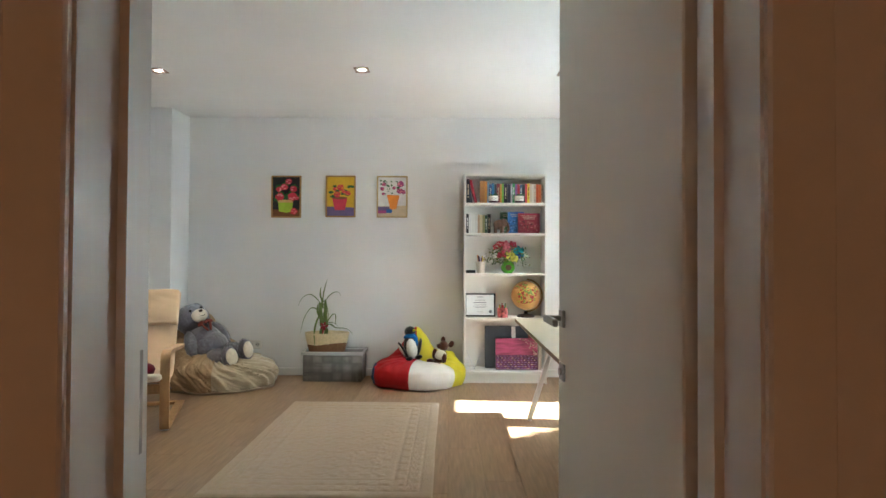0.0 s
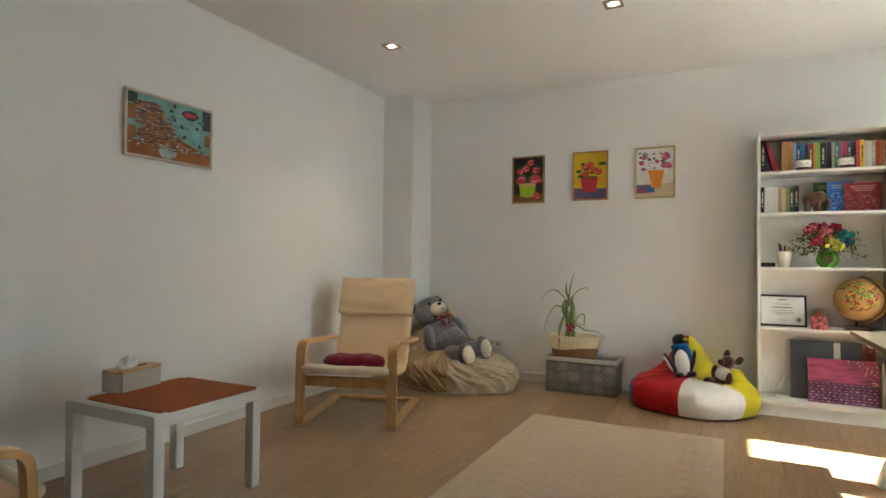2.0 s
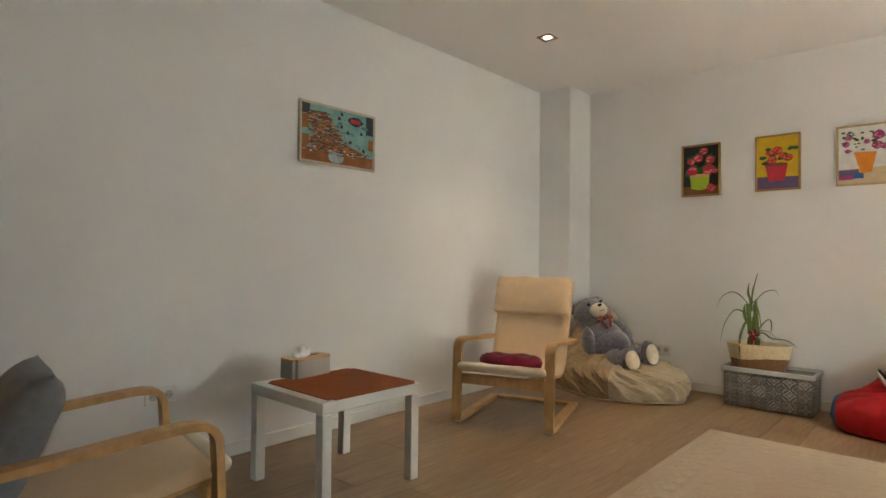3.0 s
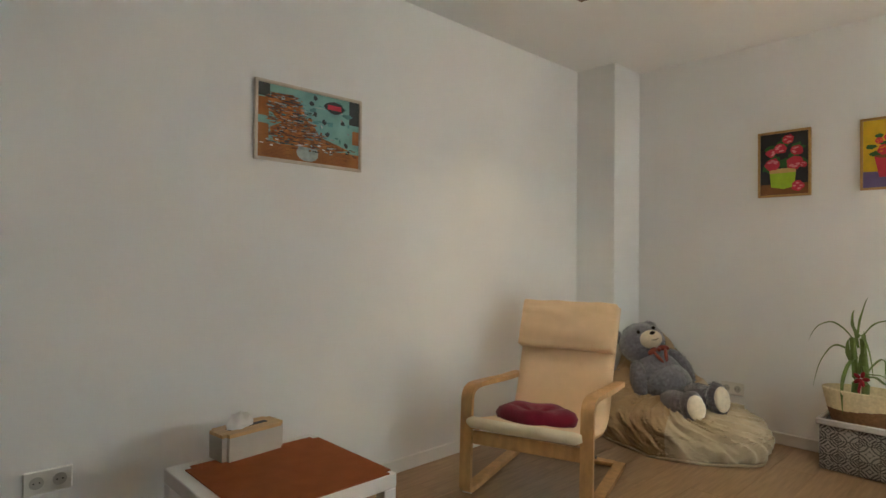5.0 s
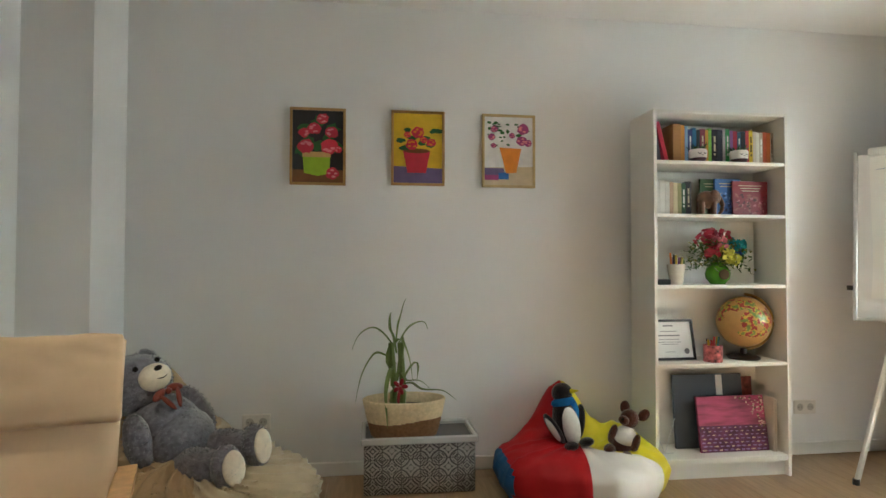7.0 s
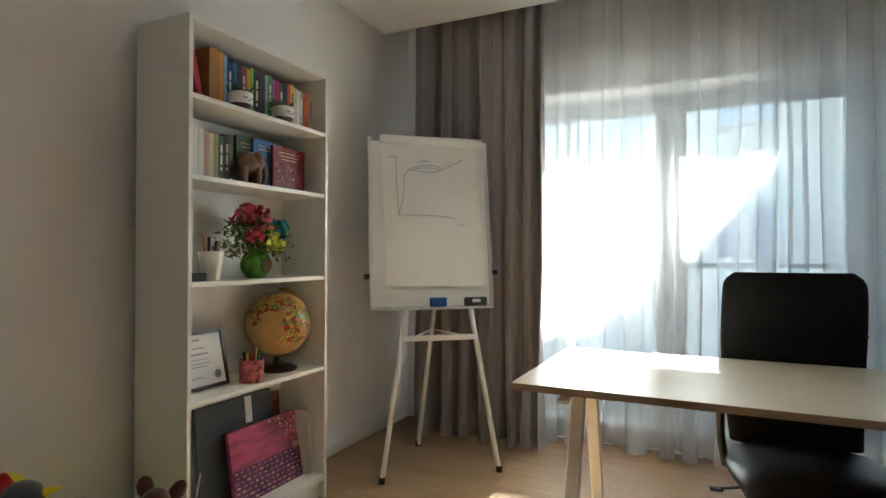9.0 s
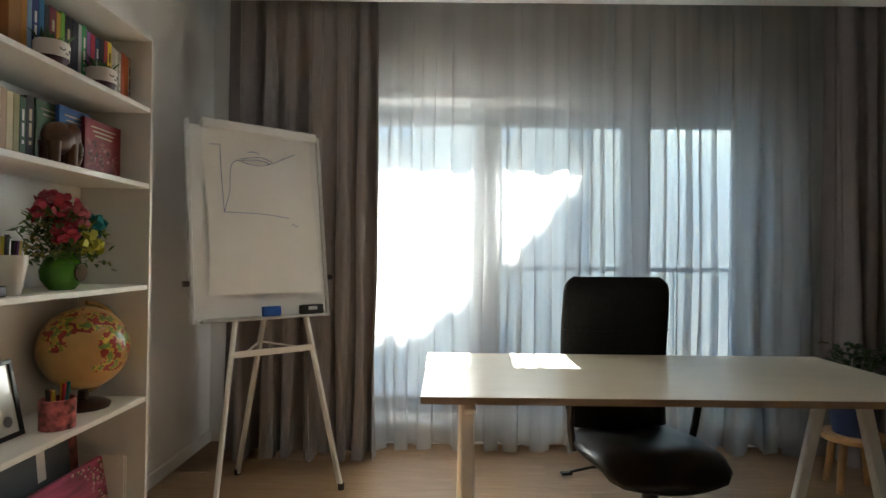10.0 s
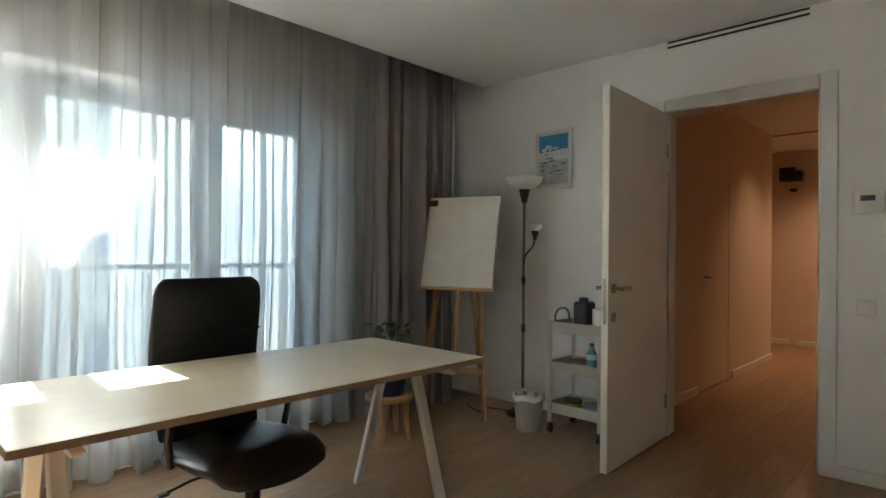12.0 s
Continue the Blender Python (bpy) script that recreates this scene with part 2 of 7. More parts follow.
def finish(name, bm, mats, smooth=None):
    me = bpy.data.meshes.new(name)
    bm.normal_update()
    bm.to_mesh(me)
    bm.free()
    for m in mats if isinstance(mats, (list, tuple)) else [mats]:
        me.materials.append(m)
    if smooth is not None:
        me.shade_smooth()
        me.set_sharp_from_angle(angle=radians(smooth))
    return new(name, me)


def part(name, bm, mats, parent, label="", smooth=35):
    ob = finish(name, bm, mats, smooth)
    ob.parent = parent
    if label:
        ob["label"] = label
    return ob


def solid(name, bm, mats, label, category="", kind="", group="", smooth=35):
    return tagged(finish(name, bm, mats, smooth), label, category, group, kind)


def slot(faces, index):
    for f in faces:
        f.material_index = index


def box(bm, c, s, bevel=0.0, m=None, seg=1, mi=0):
    made = bmesh.ops.create_cube(bm, size=1.0)
    vs = made["verts"]
    bmesh.ops.scale(bm, vec=s, verts=vs)
    if bevel:
        es = list({e for v in vs for e in v.link_edges})
        got = bmesh.ops.bevel(bm, geom=es, offset=bevel, segments=seg, profile=0.5, affect="EDGES")
        vs = list({v for f in got["faces"] for v in f.verts} | {v for v in vs if v.is_valid})
    bmesh.ops.translate(bm, vec=c, verts=vs)
    if m is not None:
        bmesh.ops.transform(bm, matrix=m, verts=vs)
    if mi:
        slot({f for v in vs for f in v.link_faces}, mi)
    return vs


def span(bm, x0, x1, y0, y1, z0, z1, bevel=0.0, seg=1, mi=0):
    return box(bm, ((x0 + x1) / 2, (y0 + y1) / 2, (z0 + z1) / 2), (abs(x1 - x0), abs(y1 - y0), abs(z1 - z0)), bevel, None, seg, mi)


def rod(bm, a, b, r0, r1=None, seg=12, mi=0):
    a, b = Vector(a), Vector(b)
    made = bmesh.ops.create_cone(bm, cap_ends=True, segments=seg, radius1=r0, radius2=r0 if r1 is None else r1, depth=(b - a).length)
    m = Matrix.Translation((a + b) / 2) @ (b - a).to_track_quat("Z", "Y").to_matrix().to_4x4()
    bmesh.ops.transform(bm, matrix=m, verts=made["verts"])
    if mi:
        slot({f for v in made["verts"] for f in v.link_faces}, mi)
    return made["verts"]


def bar(bm, a, b, w, d, bevel=0.003, up=(0, 0, 1)):
    """A square bar from a to b, w wide and d deep."""
    a, b = Vector(a), Vector(b)
    z = (b - a).normalized()
    y = Vector(up).cross(z)
    y = y.normalized() if y.length > 1e-3 else Vector((0, 1, 0))
    x = y.cross(z)
    m = Matrix((x, y, z)).transposed().to_4x4()
    m.translation = (a + b) / 2
    return box(bm, (0, 0, 0), (w, d, (b - a).length), bevel, m)


def ball(bm, c, r, m=None, seg=20, mi=0):
    made = bmesh.ops.create_uvsphere(bm, u_segments=seg, v_segments=max(8, seg * 2 // 3), radius=1.0)
    vs = made["verts"]
    bmesh.ops.scale(bm, vec=r if isinstance(r, (tuple, list)) else (r, r, r), verts=vs)
    if m is not None:
        bmesh.ops.transform(bm, matrix=m, verts=vs)
    bmesh.ops.translate(bm, vec=c, verts=vs)
    if mi:
        slot({f for v in vs for f in v.link_faces}, mi)
    return vs


def lathe(bm, profile, c=(0, 0, 0), seg=28, sx=1.0, sy=1.0, mi=0):
    rings = []
    for r, z in profile:
        rings.append([bm.verts.new((c[0] + sx * r * math.cos(6.28318 * i / seg), c[1] + sy * r * math.sin(6.28318 * i / seg), c[2] + z)) for i in range(seg)])
    faces = []
    for a, b in zip(rings, rings[1:]):
        for i in range(seg):
            faces.append(bm.faces.new((a[i], a[(i + 1) % seg], b[(i + 1) % seg], b[i])))
    faces.append(bm.faces.new(list(reversed(rings[0]))))
    faces.append(bm.faces.new(rings[-1]))
    slot(faces, mi)
    return faces


def smooth_path(pts, n=6):
    """Catmull-Rom through the points."""
    pts = [Vector(p) for p in pts]
    out = []
    for i in range(len(pts) - 1):
        p0, p1, p2, p3 = pts[max(i - 1, 0)], pts[i], pts[i + 1], pts[min(i + 2, len(pts) - 1)]
        for k in range(n):
            t = k / n
            out.append(0.5 * (2 * p1 + (p2 - p0) * t + (2 * p0 - 5 * p1 + 4 * p2 - p3) * t * t + (3 * p1 - p0 - 3 * p2 + p3) * t ** 3))
    return out + [pts[-1]]


def ribbon(bm, pts, x0, x1, thick, mi=0):
    """A bent strip whose side profile runs through (y, z) points, from x0 to x1, with a thickness."""
    pts = [Vector((0, p[0], p[1])) for p in pts]
    rings = []
    for i, p in enumerate(pts):
        d = (pts[min(i + 1, len(pts) - 1)] - pts[max(i - 1, 0)]).normalized()
        n = Vector((0, -d.z, d.y)) * thick / 2
        rings.append([bm.verts.new((x, q.y, q.z)) for x, q in ((x0, p + n), (x1, p + n), (x1, p - n), (x0, p - n))])
    faces = []
    for a, b in zip(rings, rings[1:]):
        for i in range(4):
            faces.append(bm.faces.new((a[i], b[i], b[(i + 1) % 4], a[(i + 1) % 4])))
    faces.append(bm.faces.new(rings[0]))
    faces.append(bm.faces.new(list(reversed(rings[-1]))))
    slot(faces, mi)


def tube(bm, pts, r, seg=8, mi=0):
    pts = [Vector(p) for p in pts]
    rings = []
    for i, p in enumerate(pts):
        d = (pts[min(i + 1, len(pts) - 1)] - pts[max(i - 1, 0)]).normalized()
        q = d.to_track_quat("Z", "Y").to_matrix()
        rr = r(i / (len(pts) - 1)) if callable(r) else r
        rings.append([bm.verts.new(p + q @ Vector((rr * math.cos(6.28318 * k / seg), rr * math.sin(6.28318 * k / seg), 0))) for k in range(seg)])
    faces = []
    for a, b in zip(rings, rings[1:]):
        for i in range(seg):
            faces.append(bm.faces.new((a[i], a[(i + 1) % seg], b[(i + 1) % seg], b[i])))
    faces += [bm.faces.new(list(reversed(rings[0]))), bm.faces.new(rings[-1])]
    slot(faces, mi)


def blade(bm, pts, w, mi=0, fold=0.25):
    """A pointed leaf along points, folded along its midrib."""
    pts = [Vector(p) for p in pts]
    prev = None
    faces = []
    for i, p in enumerate(pts):
        t = i / (len(pts) - 1)
        d = (pts[min(i + 1, len(pts) - 1)] - pts[max(i - 1, 0)]).normalized()
        s = d.cross(Vector((0, 0, 1)))
        s = s.normalized() if s.length > 1e-3 else Vector((1, 0, 0))
        u = s.cross(d).normalized()
        h = w * max(0.04, (1 - t) ** 0.7 * (0.55 + 0.45 * min(1, 3 * t)))
        row = [bm.verts.new(p + s * h + u * h * fold), bm.verts.new(p), bm.verts.new(p - s * h + u * h * fold), bm.verts.new(p - u * h * 0.3)]
        if prev:
            for k in range(4):
                faces.append(bm.faces.new((prev[k], prev[(k + 1) % 4], row[(k + 1) % 4], row[k])))
        prev = row
    slot(faces, mi)


def flat(bm, pts, y, mi=0, back=0.0):
    """A flat patch in the local xz plane, facing -y."""
    f = bm.faces.new([bm.verts.new((p[0], y, p[1])) for p in pts])
    f.normal_update()
    if f.normal.y > 0:
        f.normal_flip()
    f.material_index = mi
    return f


def oval(cx, cz, rx, rz, n=14, wob=0.0, seed=0):
    g = random.Random(seed)
    return [(cx + rx * (1 + wob * g.uniform(-1, 1)) * math.cos(6.28318 * i / n), cz + rz * (1 + wob * g.uniform(-1, 1)) * math.sin(6.28318 * i / n)) for i in range(n)]


# ---- setting ----
XW, XE, YS, YN = -2.21, 3.1, 1.9, 6.79      # room faces
HW, HX, HS = -0.42, 1.45, -3.2              # hall faces
OX0, OX1, OZ = 0.315, 1.185, 2.16           # doorway
WY0, WY1, WZ0, WZ1 = 3.1, 6.0, 0.12, 2.177   # window opening


def wall(name, boxes, material, label):
    bm = bmesh.new()
    for b in boxes:
        span(bm, *b)
    return solid(name, bm, material, label, "wall", "structure", smooth=None)


T = 0.18
wall("wall_north", [(XW - T, XE + 0.3, YN, YN + T, 0, 2.9)], WALL, "plain white painted plaster wall")
wall("wall_west", [(XW - T, XW, YS - T, YN, 0, 2.9)], WALL, "plain white painted plaster wall")
wall("wall_south", [(XW, OX0 - 0.02, YS - T, YS, 0, 2.9), (OX1 + 0.02, XE + 0.3, YS - T, YS, 0, 2.9), (OX0 - 0.02, OX1 + 0.02, YS - T, YS, OZ + 0.02, 2.9)],
     WALL, "white painted wall with a doorway to the hall")
wall("wall_east", [(XE, XE + 0.3, YS, WY0, 0, 2.9), (XE, XE + 0.3, WY1, YN, 0, 2.9), (XE, XE + 0.3, WY0, WY1, WZ1, 2.9), (XE, XE + 0.3, WY0, WY1, 0, WZ0)],
     WALL, "white painted wall with a wide window opening")
wall("wall_column", [(XW, -1.89, 6.415, YN, 0, CEIL)], WALL, "white boxed-in corner column")
wall("wall_hall_east", [(HX, HX + 0.1, 0.45, YS - T, 0, 2.9), (HX, HX + 0.1, -1.84, -0.3, 0, 2.9), (HX, HX + 0.1, -0.3, 0.45, 2.16, 2.9), (HX + 0.1, HX + 0.14, -1.84, YS - T, 0, 2.9)], HALLWALL, "hall wall, warm lamplight tinted into its colour")
wall("wall_hall_west", [(HW - 0.1, HW, HS, YS - T, 0, 2.9)], HALLWALL, "hall wall, warm lamplight tinted into its colour")
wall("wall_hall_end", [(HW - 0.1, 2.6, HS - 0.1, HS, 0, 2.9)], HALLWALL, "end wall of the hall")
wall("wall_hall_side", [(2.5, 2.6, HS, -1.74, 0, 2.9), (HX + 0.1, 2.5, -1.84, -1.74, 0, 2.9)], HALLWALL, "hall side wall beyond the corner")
wall("ceiling", [(XW - T, 2.77, YS - T, YN + T, CEIL, 2.95)], CEILING, "white plasterboard ceiling")
wall("ceiling_pocket", [(2.77, XE + 0.3, YS - T, YN + T, 2.8, 2.95)], CEILING, "recess in the ceiling for the curtain track")
wall("ceiling_hall", [(HW - 0.1, 2.6, HS - 0.1, YS - T, CEIL, 2.95)], CEILING, "hall ceiling")

bm = bmesh.new()
span(bm, XW - T, XE + 0.3, YS - T, YN + T, -0.1, -0.008)
span(bm, HW - 0.1, 2.6, HS - 0.1, YS - T, -0.1, -0.008)
floor = solid("floor", bm, GROUT, "light brown oak-look plank floor", "floor", "structure", smooth=None)

# baseboards
def skirting(name, x0, x1, y0, y1):
    bm = bmesh.new()
    span(bm, x0, x1, y0, y1, 0, 0.075, 0.004)
    return solid(name, bm, TRIM, "low white baseboard along the wall", "baseboard", "structure")


skirting("baseboard", -1.888, XE, YN - 0.014, YN)
skirting("baseboard", XW, XW + 0.014, YS, 6.413)
skirting("baseboard", XW, -1.876, 6.401, 6.414)
skirting("baseboard", XW + 0.014, OX0 - 0.1, YS, YS + 0.014)
skirting("baseboard", OX1 + 0.1, XE, YS, YS + 0.014)
skirting("baseboard", HX - 0.014, HX, 0.55, YS - T)
skirting("baseboard", HX - 0.014, HX, -1.84, -0.4)
skirting("baseboard", HX + 0.1, 2.5, HS, HS + 0.014)
skirting("baseboard", HW, HX, HS, HS + 0.014)

# door frame, both sides
bm = bmesh.new()
for x in (OX0, OX1):
    s = -1 if x == OX0 else 1
    span(bm, x, x + s * 0.022, YS - T, YS, 0, OZ)
    for y0, y1 in ((YS - 0.002, YS + 0.014), (YS - T - 0.014, YS - T + 0.002)):
        span(bm, x + s * 0.004, x + s * 0.088, y0, y1, 0, OZ + 0.086, 0.004)
span(bm, OX0, OX1, YS - T, YS, OZ, OZ + 0.022)
for y0, y1 in ((YS - 0.002, YS + 0.013), (YS - T - 0.013, YS - T + 0.002)):
    span(bm, OX0 + 0.002, OX1 - 0.002, y0, y1, OZ + 0.004, OZ + 0.086, 0.004)
span(bm, OX0, OX0 + 0.014, YS - 0.085, YS - 0.045, 0, OZ - 0.002)
span(bm, OX1 - 0.014, OX1, YS - 0.085, YS - 0.045, 0, OZ - 0.002)
door_frame = solid("door_frame", bm, TRIM, "white lacquered door frame and casing", "door frame", "structure")
bm = bmesh.new()
span(bm, OX0 - 0.001, OX0 + 0.003, YS - 0.042, YS - 0.016, 0.9, 1.06)
part("strike_plate", bm, CHROME, door_frame, "steel strike plate")

# door leaf, standing open at a right angle
door = thing("door_1", OX1 + 0.026, YS + 0.018, 0, 2.2, "cream white flush interior door standing wide open", "door", kind="structure")
bm = bmesh.new()
span(bm, -0.042, 0.0, 0.0, 0.86, 0.008, OZ - 0.006, 0.003)
part("leaf", bm, DOORPAINT, door)
for side in (-1, 1):
    x = -0.042 if side < 0 else 0.0
    bm = bmesh.new()
    span(bm, x, x + side * 0.009, 0.775, 0.826, 1.0, 1.051, 0.002)
    rod(bm, (x, 0.8, 1.026), (x + side * 0.052, 0.8, 1.026), 0.009)
    span(bm, x + side * 0.044, x + side * 0.06, 0.675, 0.81, 1.014, 1.036, 0.004)
    part("door_handle", bm, CHROME, door, "brushed steel lever handle")
    bm = bmesh.new()
    span(bm, x, x + side * 0.008, 0.775, 0.826, 0.84, 0.891, 0.002)
    rod(bm, (x + side * 0.008, 0.8, 0.866), (x + side * 0.014, 0.8, 0.866), 0.012)
    part("key_rose", bm, CHROME, door, "square steel key escutcheon")
bm = bmesh.new()
span(bm, -0.03, -0.012, 0.858, 0.863, 0.83, 1.08, 0.001)
part("latch_plate", bm, CHROME, door)
for z in (0.25, 1.9):
    bm = bmesh.new()
    rod(bm, (-0.046, 0.0, z - 0.045), (-0.046, 0.0, z + 0.045), 0.007)
    part("hinge", bm, CHROME, door)

# door in the hall wall
hall_door = thing("door_2", HX + 0.004, 0.075, 0, 0, "closed flush hall door in a recess", "door", kind="structure")
bm = bmesh.new()
span(bm, 0.0, 0.04, -0.372, 0.372, 0.008, 2.157, 0.002)
# Leaf shares the lamplight-tinted hall colour.
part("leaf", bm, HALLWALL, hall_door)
bm = bmesh.new()
rod(bm, (0, 0.3, 1.02), (-0.045, 0.3, 1.02), 0.009)
span(bm, -0.055, -0.042, 0.2, 0.31, 1.01, 1.03, 0.003)
part("door_handle", bm, CHROME, hall_door)

# window
win = thing("window_1", 3.355, 0, 0, 0, "three-part balcony window with slim painted frames", "window", kind="structure")
bm = bmesh.new()
span(bm, -0.035, 0.035, WY1 - 0.05, WY1, WZ0, WZ1)
span(bm, -0.035, 0.035, WY0, WY0 + 0.17, WZ0, WZ1)
span(bm, -0.035, 0.035, WY0 + 0.17, WY1 - 0.05, 2.115, WZ1, 0.003)
span(bm, -0.035, 0.035, WY0 + 0.17, WY1 - 0.05, WZ0, WZ0 + 0.05)
for y in (5.037, 4.04):
    span(bm, -0.035, 0.035, y - 0.03, y + 0.03, WZ0 + 0.05, 2.115, 0.004)
part("window_frame", bm, FRAMEPVC, win)
for y0, y1 in ((5.068, 5.949), (4.071, 5.006), (3.271, 4.009)):
    bm = bmesh.new()
    w = 0.06
    w0 = 0.11 if y0 < 3.5 else w
    span(bm, -0.05, 0.03, y0, y0 + w0, WZ0 + 0.05, 2.115, 0.006)
    span(bm, -0.05, 0.03, y1 - w, y1, WZ0 + 0.05, 2.115, 0.006)
    span(bm, -0.05, 0.03, y0 + w0, y1 - w, WZ0 + 0.05, WZ0 + 0.13, 0.006)
    span(bm, -0.05, 0.03, y0 + w0, y1 - w, 2.055, 2.115, 0.006)
    sash = part("sash", bm, FRAMEPVC, win)
    bm = bmesh.new()
    span(bm, -0.012, 0.0, y0 + w0, y1 - w, WZ0 + 0.13, 2.055)
    pane = part("pane", bm, GLASS, sash, "clear glass pane", smooth=None)
    pane.visible_shadow = False
bm = bmesh.new()
span(bm, -0.275, -0.051, WY0, WY1, WZ0 - 0.004, WZ0 + 0.016, 0.004)
part("window_sill", bm, TRIM, win)


def cloth(bm, y0, y1, x, z0, z1, waves, depth, cols, rows, seed, flare=0.0, back=0.0, ripple=0.3):
    g = random.Random(seed)
    a = [g.uniform(0.3, 1.5) for _ in range(41)]
    ph = [g.uniform(0, 6.28) for _ in range(6)]
    grid = []
    for r in range(rows + 1):
        v = r / rows
        z = z0 + (z1 - z0) * v
        line = []
        for c in range(cols + 1):
            u = c / cols
            w = u * waves * 6.28318 + 0.9 * math.sin(u * waves * 1.9 + ph[0]) + 0.35 * math.sin(2.5 * (1 - v) + u * 17 + ph[1])
            ai = u * 38.99
            ak = a[int(ai)] + (a[int(ai) + 1] - a[int(ai)]) * (ai - int(ai))
            amp = depth * ak * (0.75 + flare * (1 - v) ** 2) * (0.6 + 0.4 * min(1, 4 * (1 - v) + 0.2))
            off = amp * math.sin(w) + ripple * amp * math.sin(2.3 * w + ph[2])
            side = 0.012 * math.sin(3 * v * 3.1 + u * 31 + ph[3]) * (1 - v)
            hem = 0.012 * math.sin(w + 0.8) if r == 0 else 0
            line.append(bm.verts.new((x + off, y0 + (y1 - y0) * u + side + back * math.sin(2 * w) * (0.6 + 0.4 * ak), z + hem + (0.012 if r == 0 else 0))))
        grid.append(line)
    for r in range(rows):
        for c in range(cols):
            bm.faces.new((grid[r][c], grid[r][c + 1], grid[r + 1][c + 1], grid[r + 1][c]))


def curtain(name, bm, material, hem, label, group=""):
    """A hanging length of cloth with its stitched hem as a part of its own."""
    ob = thing(name, 0, 0, 0, 0, label, "curtain", group)
    for nm, keep in (("cloth", lambda z: z >= hem), ("hem", lambda z: z < hem)):
        piece = bm.copy()
        bmesh.ops.delete(piece, geom=[f for f in piece.faces if not keep(f.calc_center_median().z)], context="FACES")
        part(nm, piece, material, ob, smooth=80)
    bm.free()
    return ob


bm = bmesh.new()
cloth(bm, 5.86, 3.0, 2.965, 0.012, 2.79, 17, 0.023, 1000, 28, 3, 1.7, 0.025, 0.4)
curtain("sheer_curtain", bm, SHEER, 0.1, "white translucent voile curtain drawn across the window")
for y0, y1, seed in ((6.6, 5.7, 5), (3.08, 2.2, 9)):
    bm = bmesh.new()
    cloth(bm, y0, y1, 2.85, -0.008, 2.79, 6.5, 0.06, 300, 28, seed, 0.5, 0.014, 0.12)
    curtain("drape", bm, DRAPE, 0.1, "heavy taupe grey drape gathered beside the window", "window drapes")
bm = bmesh.new()
span(bm, 2.83, 2.88, 2.0, 6.7, 2.785, 2.8)
span(bm, 2.91, 2.95, 2.0, 6.7, 2.785, 2.8)
solid("curtain_rail", bm, TRIM, "white double curtain track in the ceiling recess", "curtain rail", "structure")

# outside
CREAMWALL = mat("cream_render", (0.42, 0.38, 0.31), 0.9, 0.06, 1.2, 0.3, 40)
GREYWALL = mat("pale_render", (0.27, 0.25, 0.215), 0.9, 0.08, 1.0, 0.3, 40)
CONCRETE = mat("concrete", (0.16, 0.155, 0.15), 0.9, 0.12, 3, 0.3, 50)
IRON = mat("painted_iron", (0.1, 0.11, 0.12), 0.5, 0.1, 10)
PAVE = mat("courtyard_paving", (0.24, 0.23, 0.22), 0.9, 0.15, 1.5, 0.3, 20)
DARKGLASS = mat("dark_window", (0.12, 0.13, 0.14), 0.1, 0.1, 2)
bm = bmesh.new()
span(bm, -400, 400, -400, 400, -3.3, -3.0)
solid("ground", bm, PAVE, "grey courtyard paving", "ground", "structure", smooth=None)

balcony = thing("balcony", 3.4, 0, 0, 0, "narrow concrete balcony with an iron railing", "balcony", kind="structure")
bm = bmesh.new()
span(bm, 0.0, 1.1, 1.0, 7.6, -0.15, 0.08, 0.01)
part("slab", bm, CONCRETE, balcony)
# Unseen slab, added so its shadow ends the sun patch at the top.
bm = bmesh.new()
span(bm, 0.0, 0.72, -1.0, 9.0, 2.6, 2.85, 0.01)
part("sun_block_slab", bm, CONCRETE, balcony, "unseen concrete slab added overhead to block high sun")
bm = bmesh.new()
span(bm, 1.03, 1.07, 1.0, 7.6, 1.06, 1.1, 0.004)
part("top_rail", bm, IRON, balcony)
bm = bmesh.new()
span(bm, 1.035, 1.065, 1.0, 7.6, 0.16, 0.19, 0.003)
part("bottom_rail", bm, IRON, balcony)
me = None
for i in range(55):
    if me is None:
        bm = bmesh.new()
        rod(bm, (1.05, 1.05, 0.19), (1.05, 1.05, 1.06), 0.008, seg=6)
        me = part("baluster", bm, IRON, balcony)
        me = me.data
    else:
        ob = new("baluster", me)
        ob.parent = balcony
        ob.location = (0, i * 0.12, 0)
house = thing("apartment_building", 13.0, 0, -3.0, 0, "pale rendered apartment building across the courtyard, unseen roofline shaped to block the sun", "building")
bm = bmesh.new()
# Roofline is out of view; its steps are set to bound the curtain's sun patch.
outline = [(-14, 0), (16, 0), (16, 11.75), (4.9, 11.75), (4.35, 12.2), (3.93, 12.7), (1.0, 15.9), (-3.0, 12.0), (-14, 12.0)]
front = [bm.verts.new((0, y, z)) for y, z in outline]
rear = [bm.verts.new((8, y, z - 1.5 if z > 5 else z)) for y, z in outline]
bm.faces.new(front)
bm.faces.new(list(reversed(rear)))
for i in range(len(front)):
    j = (i + 1) % len(front)
    bm.faces.new((front[j], front[i], rear[i], rear[j]))
bmesh.ops.recalc_face_normals(bm, faces=bm.faces)
part("wall", bm, GREYWALL, house, smooth=None)
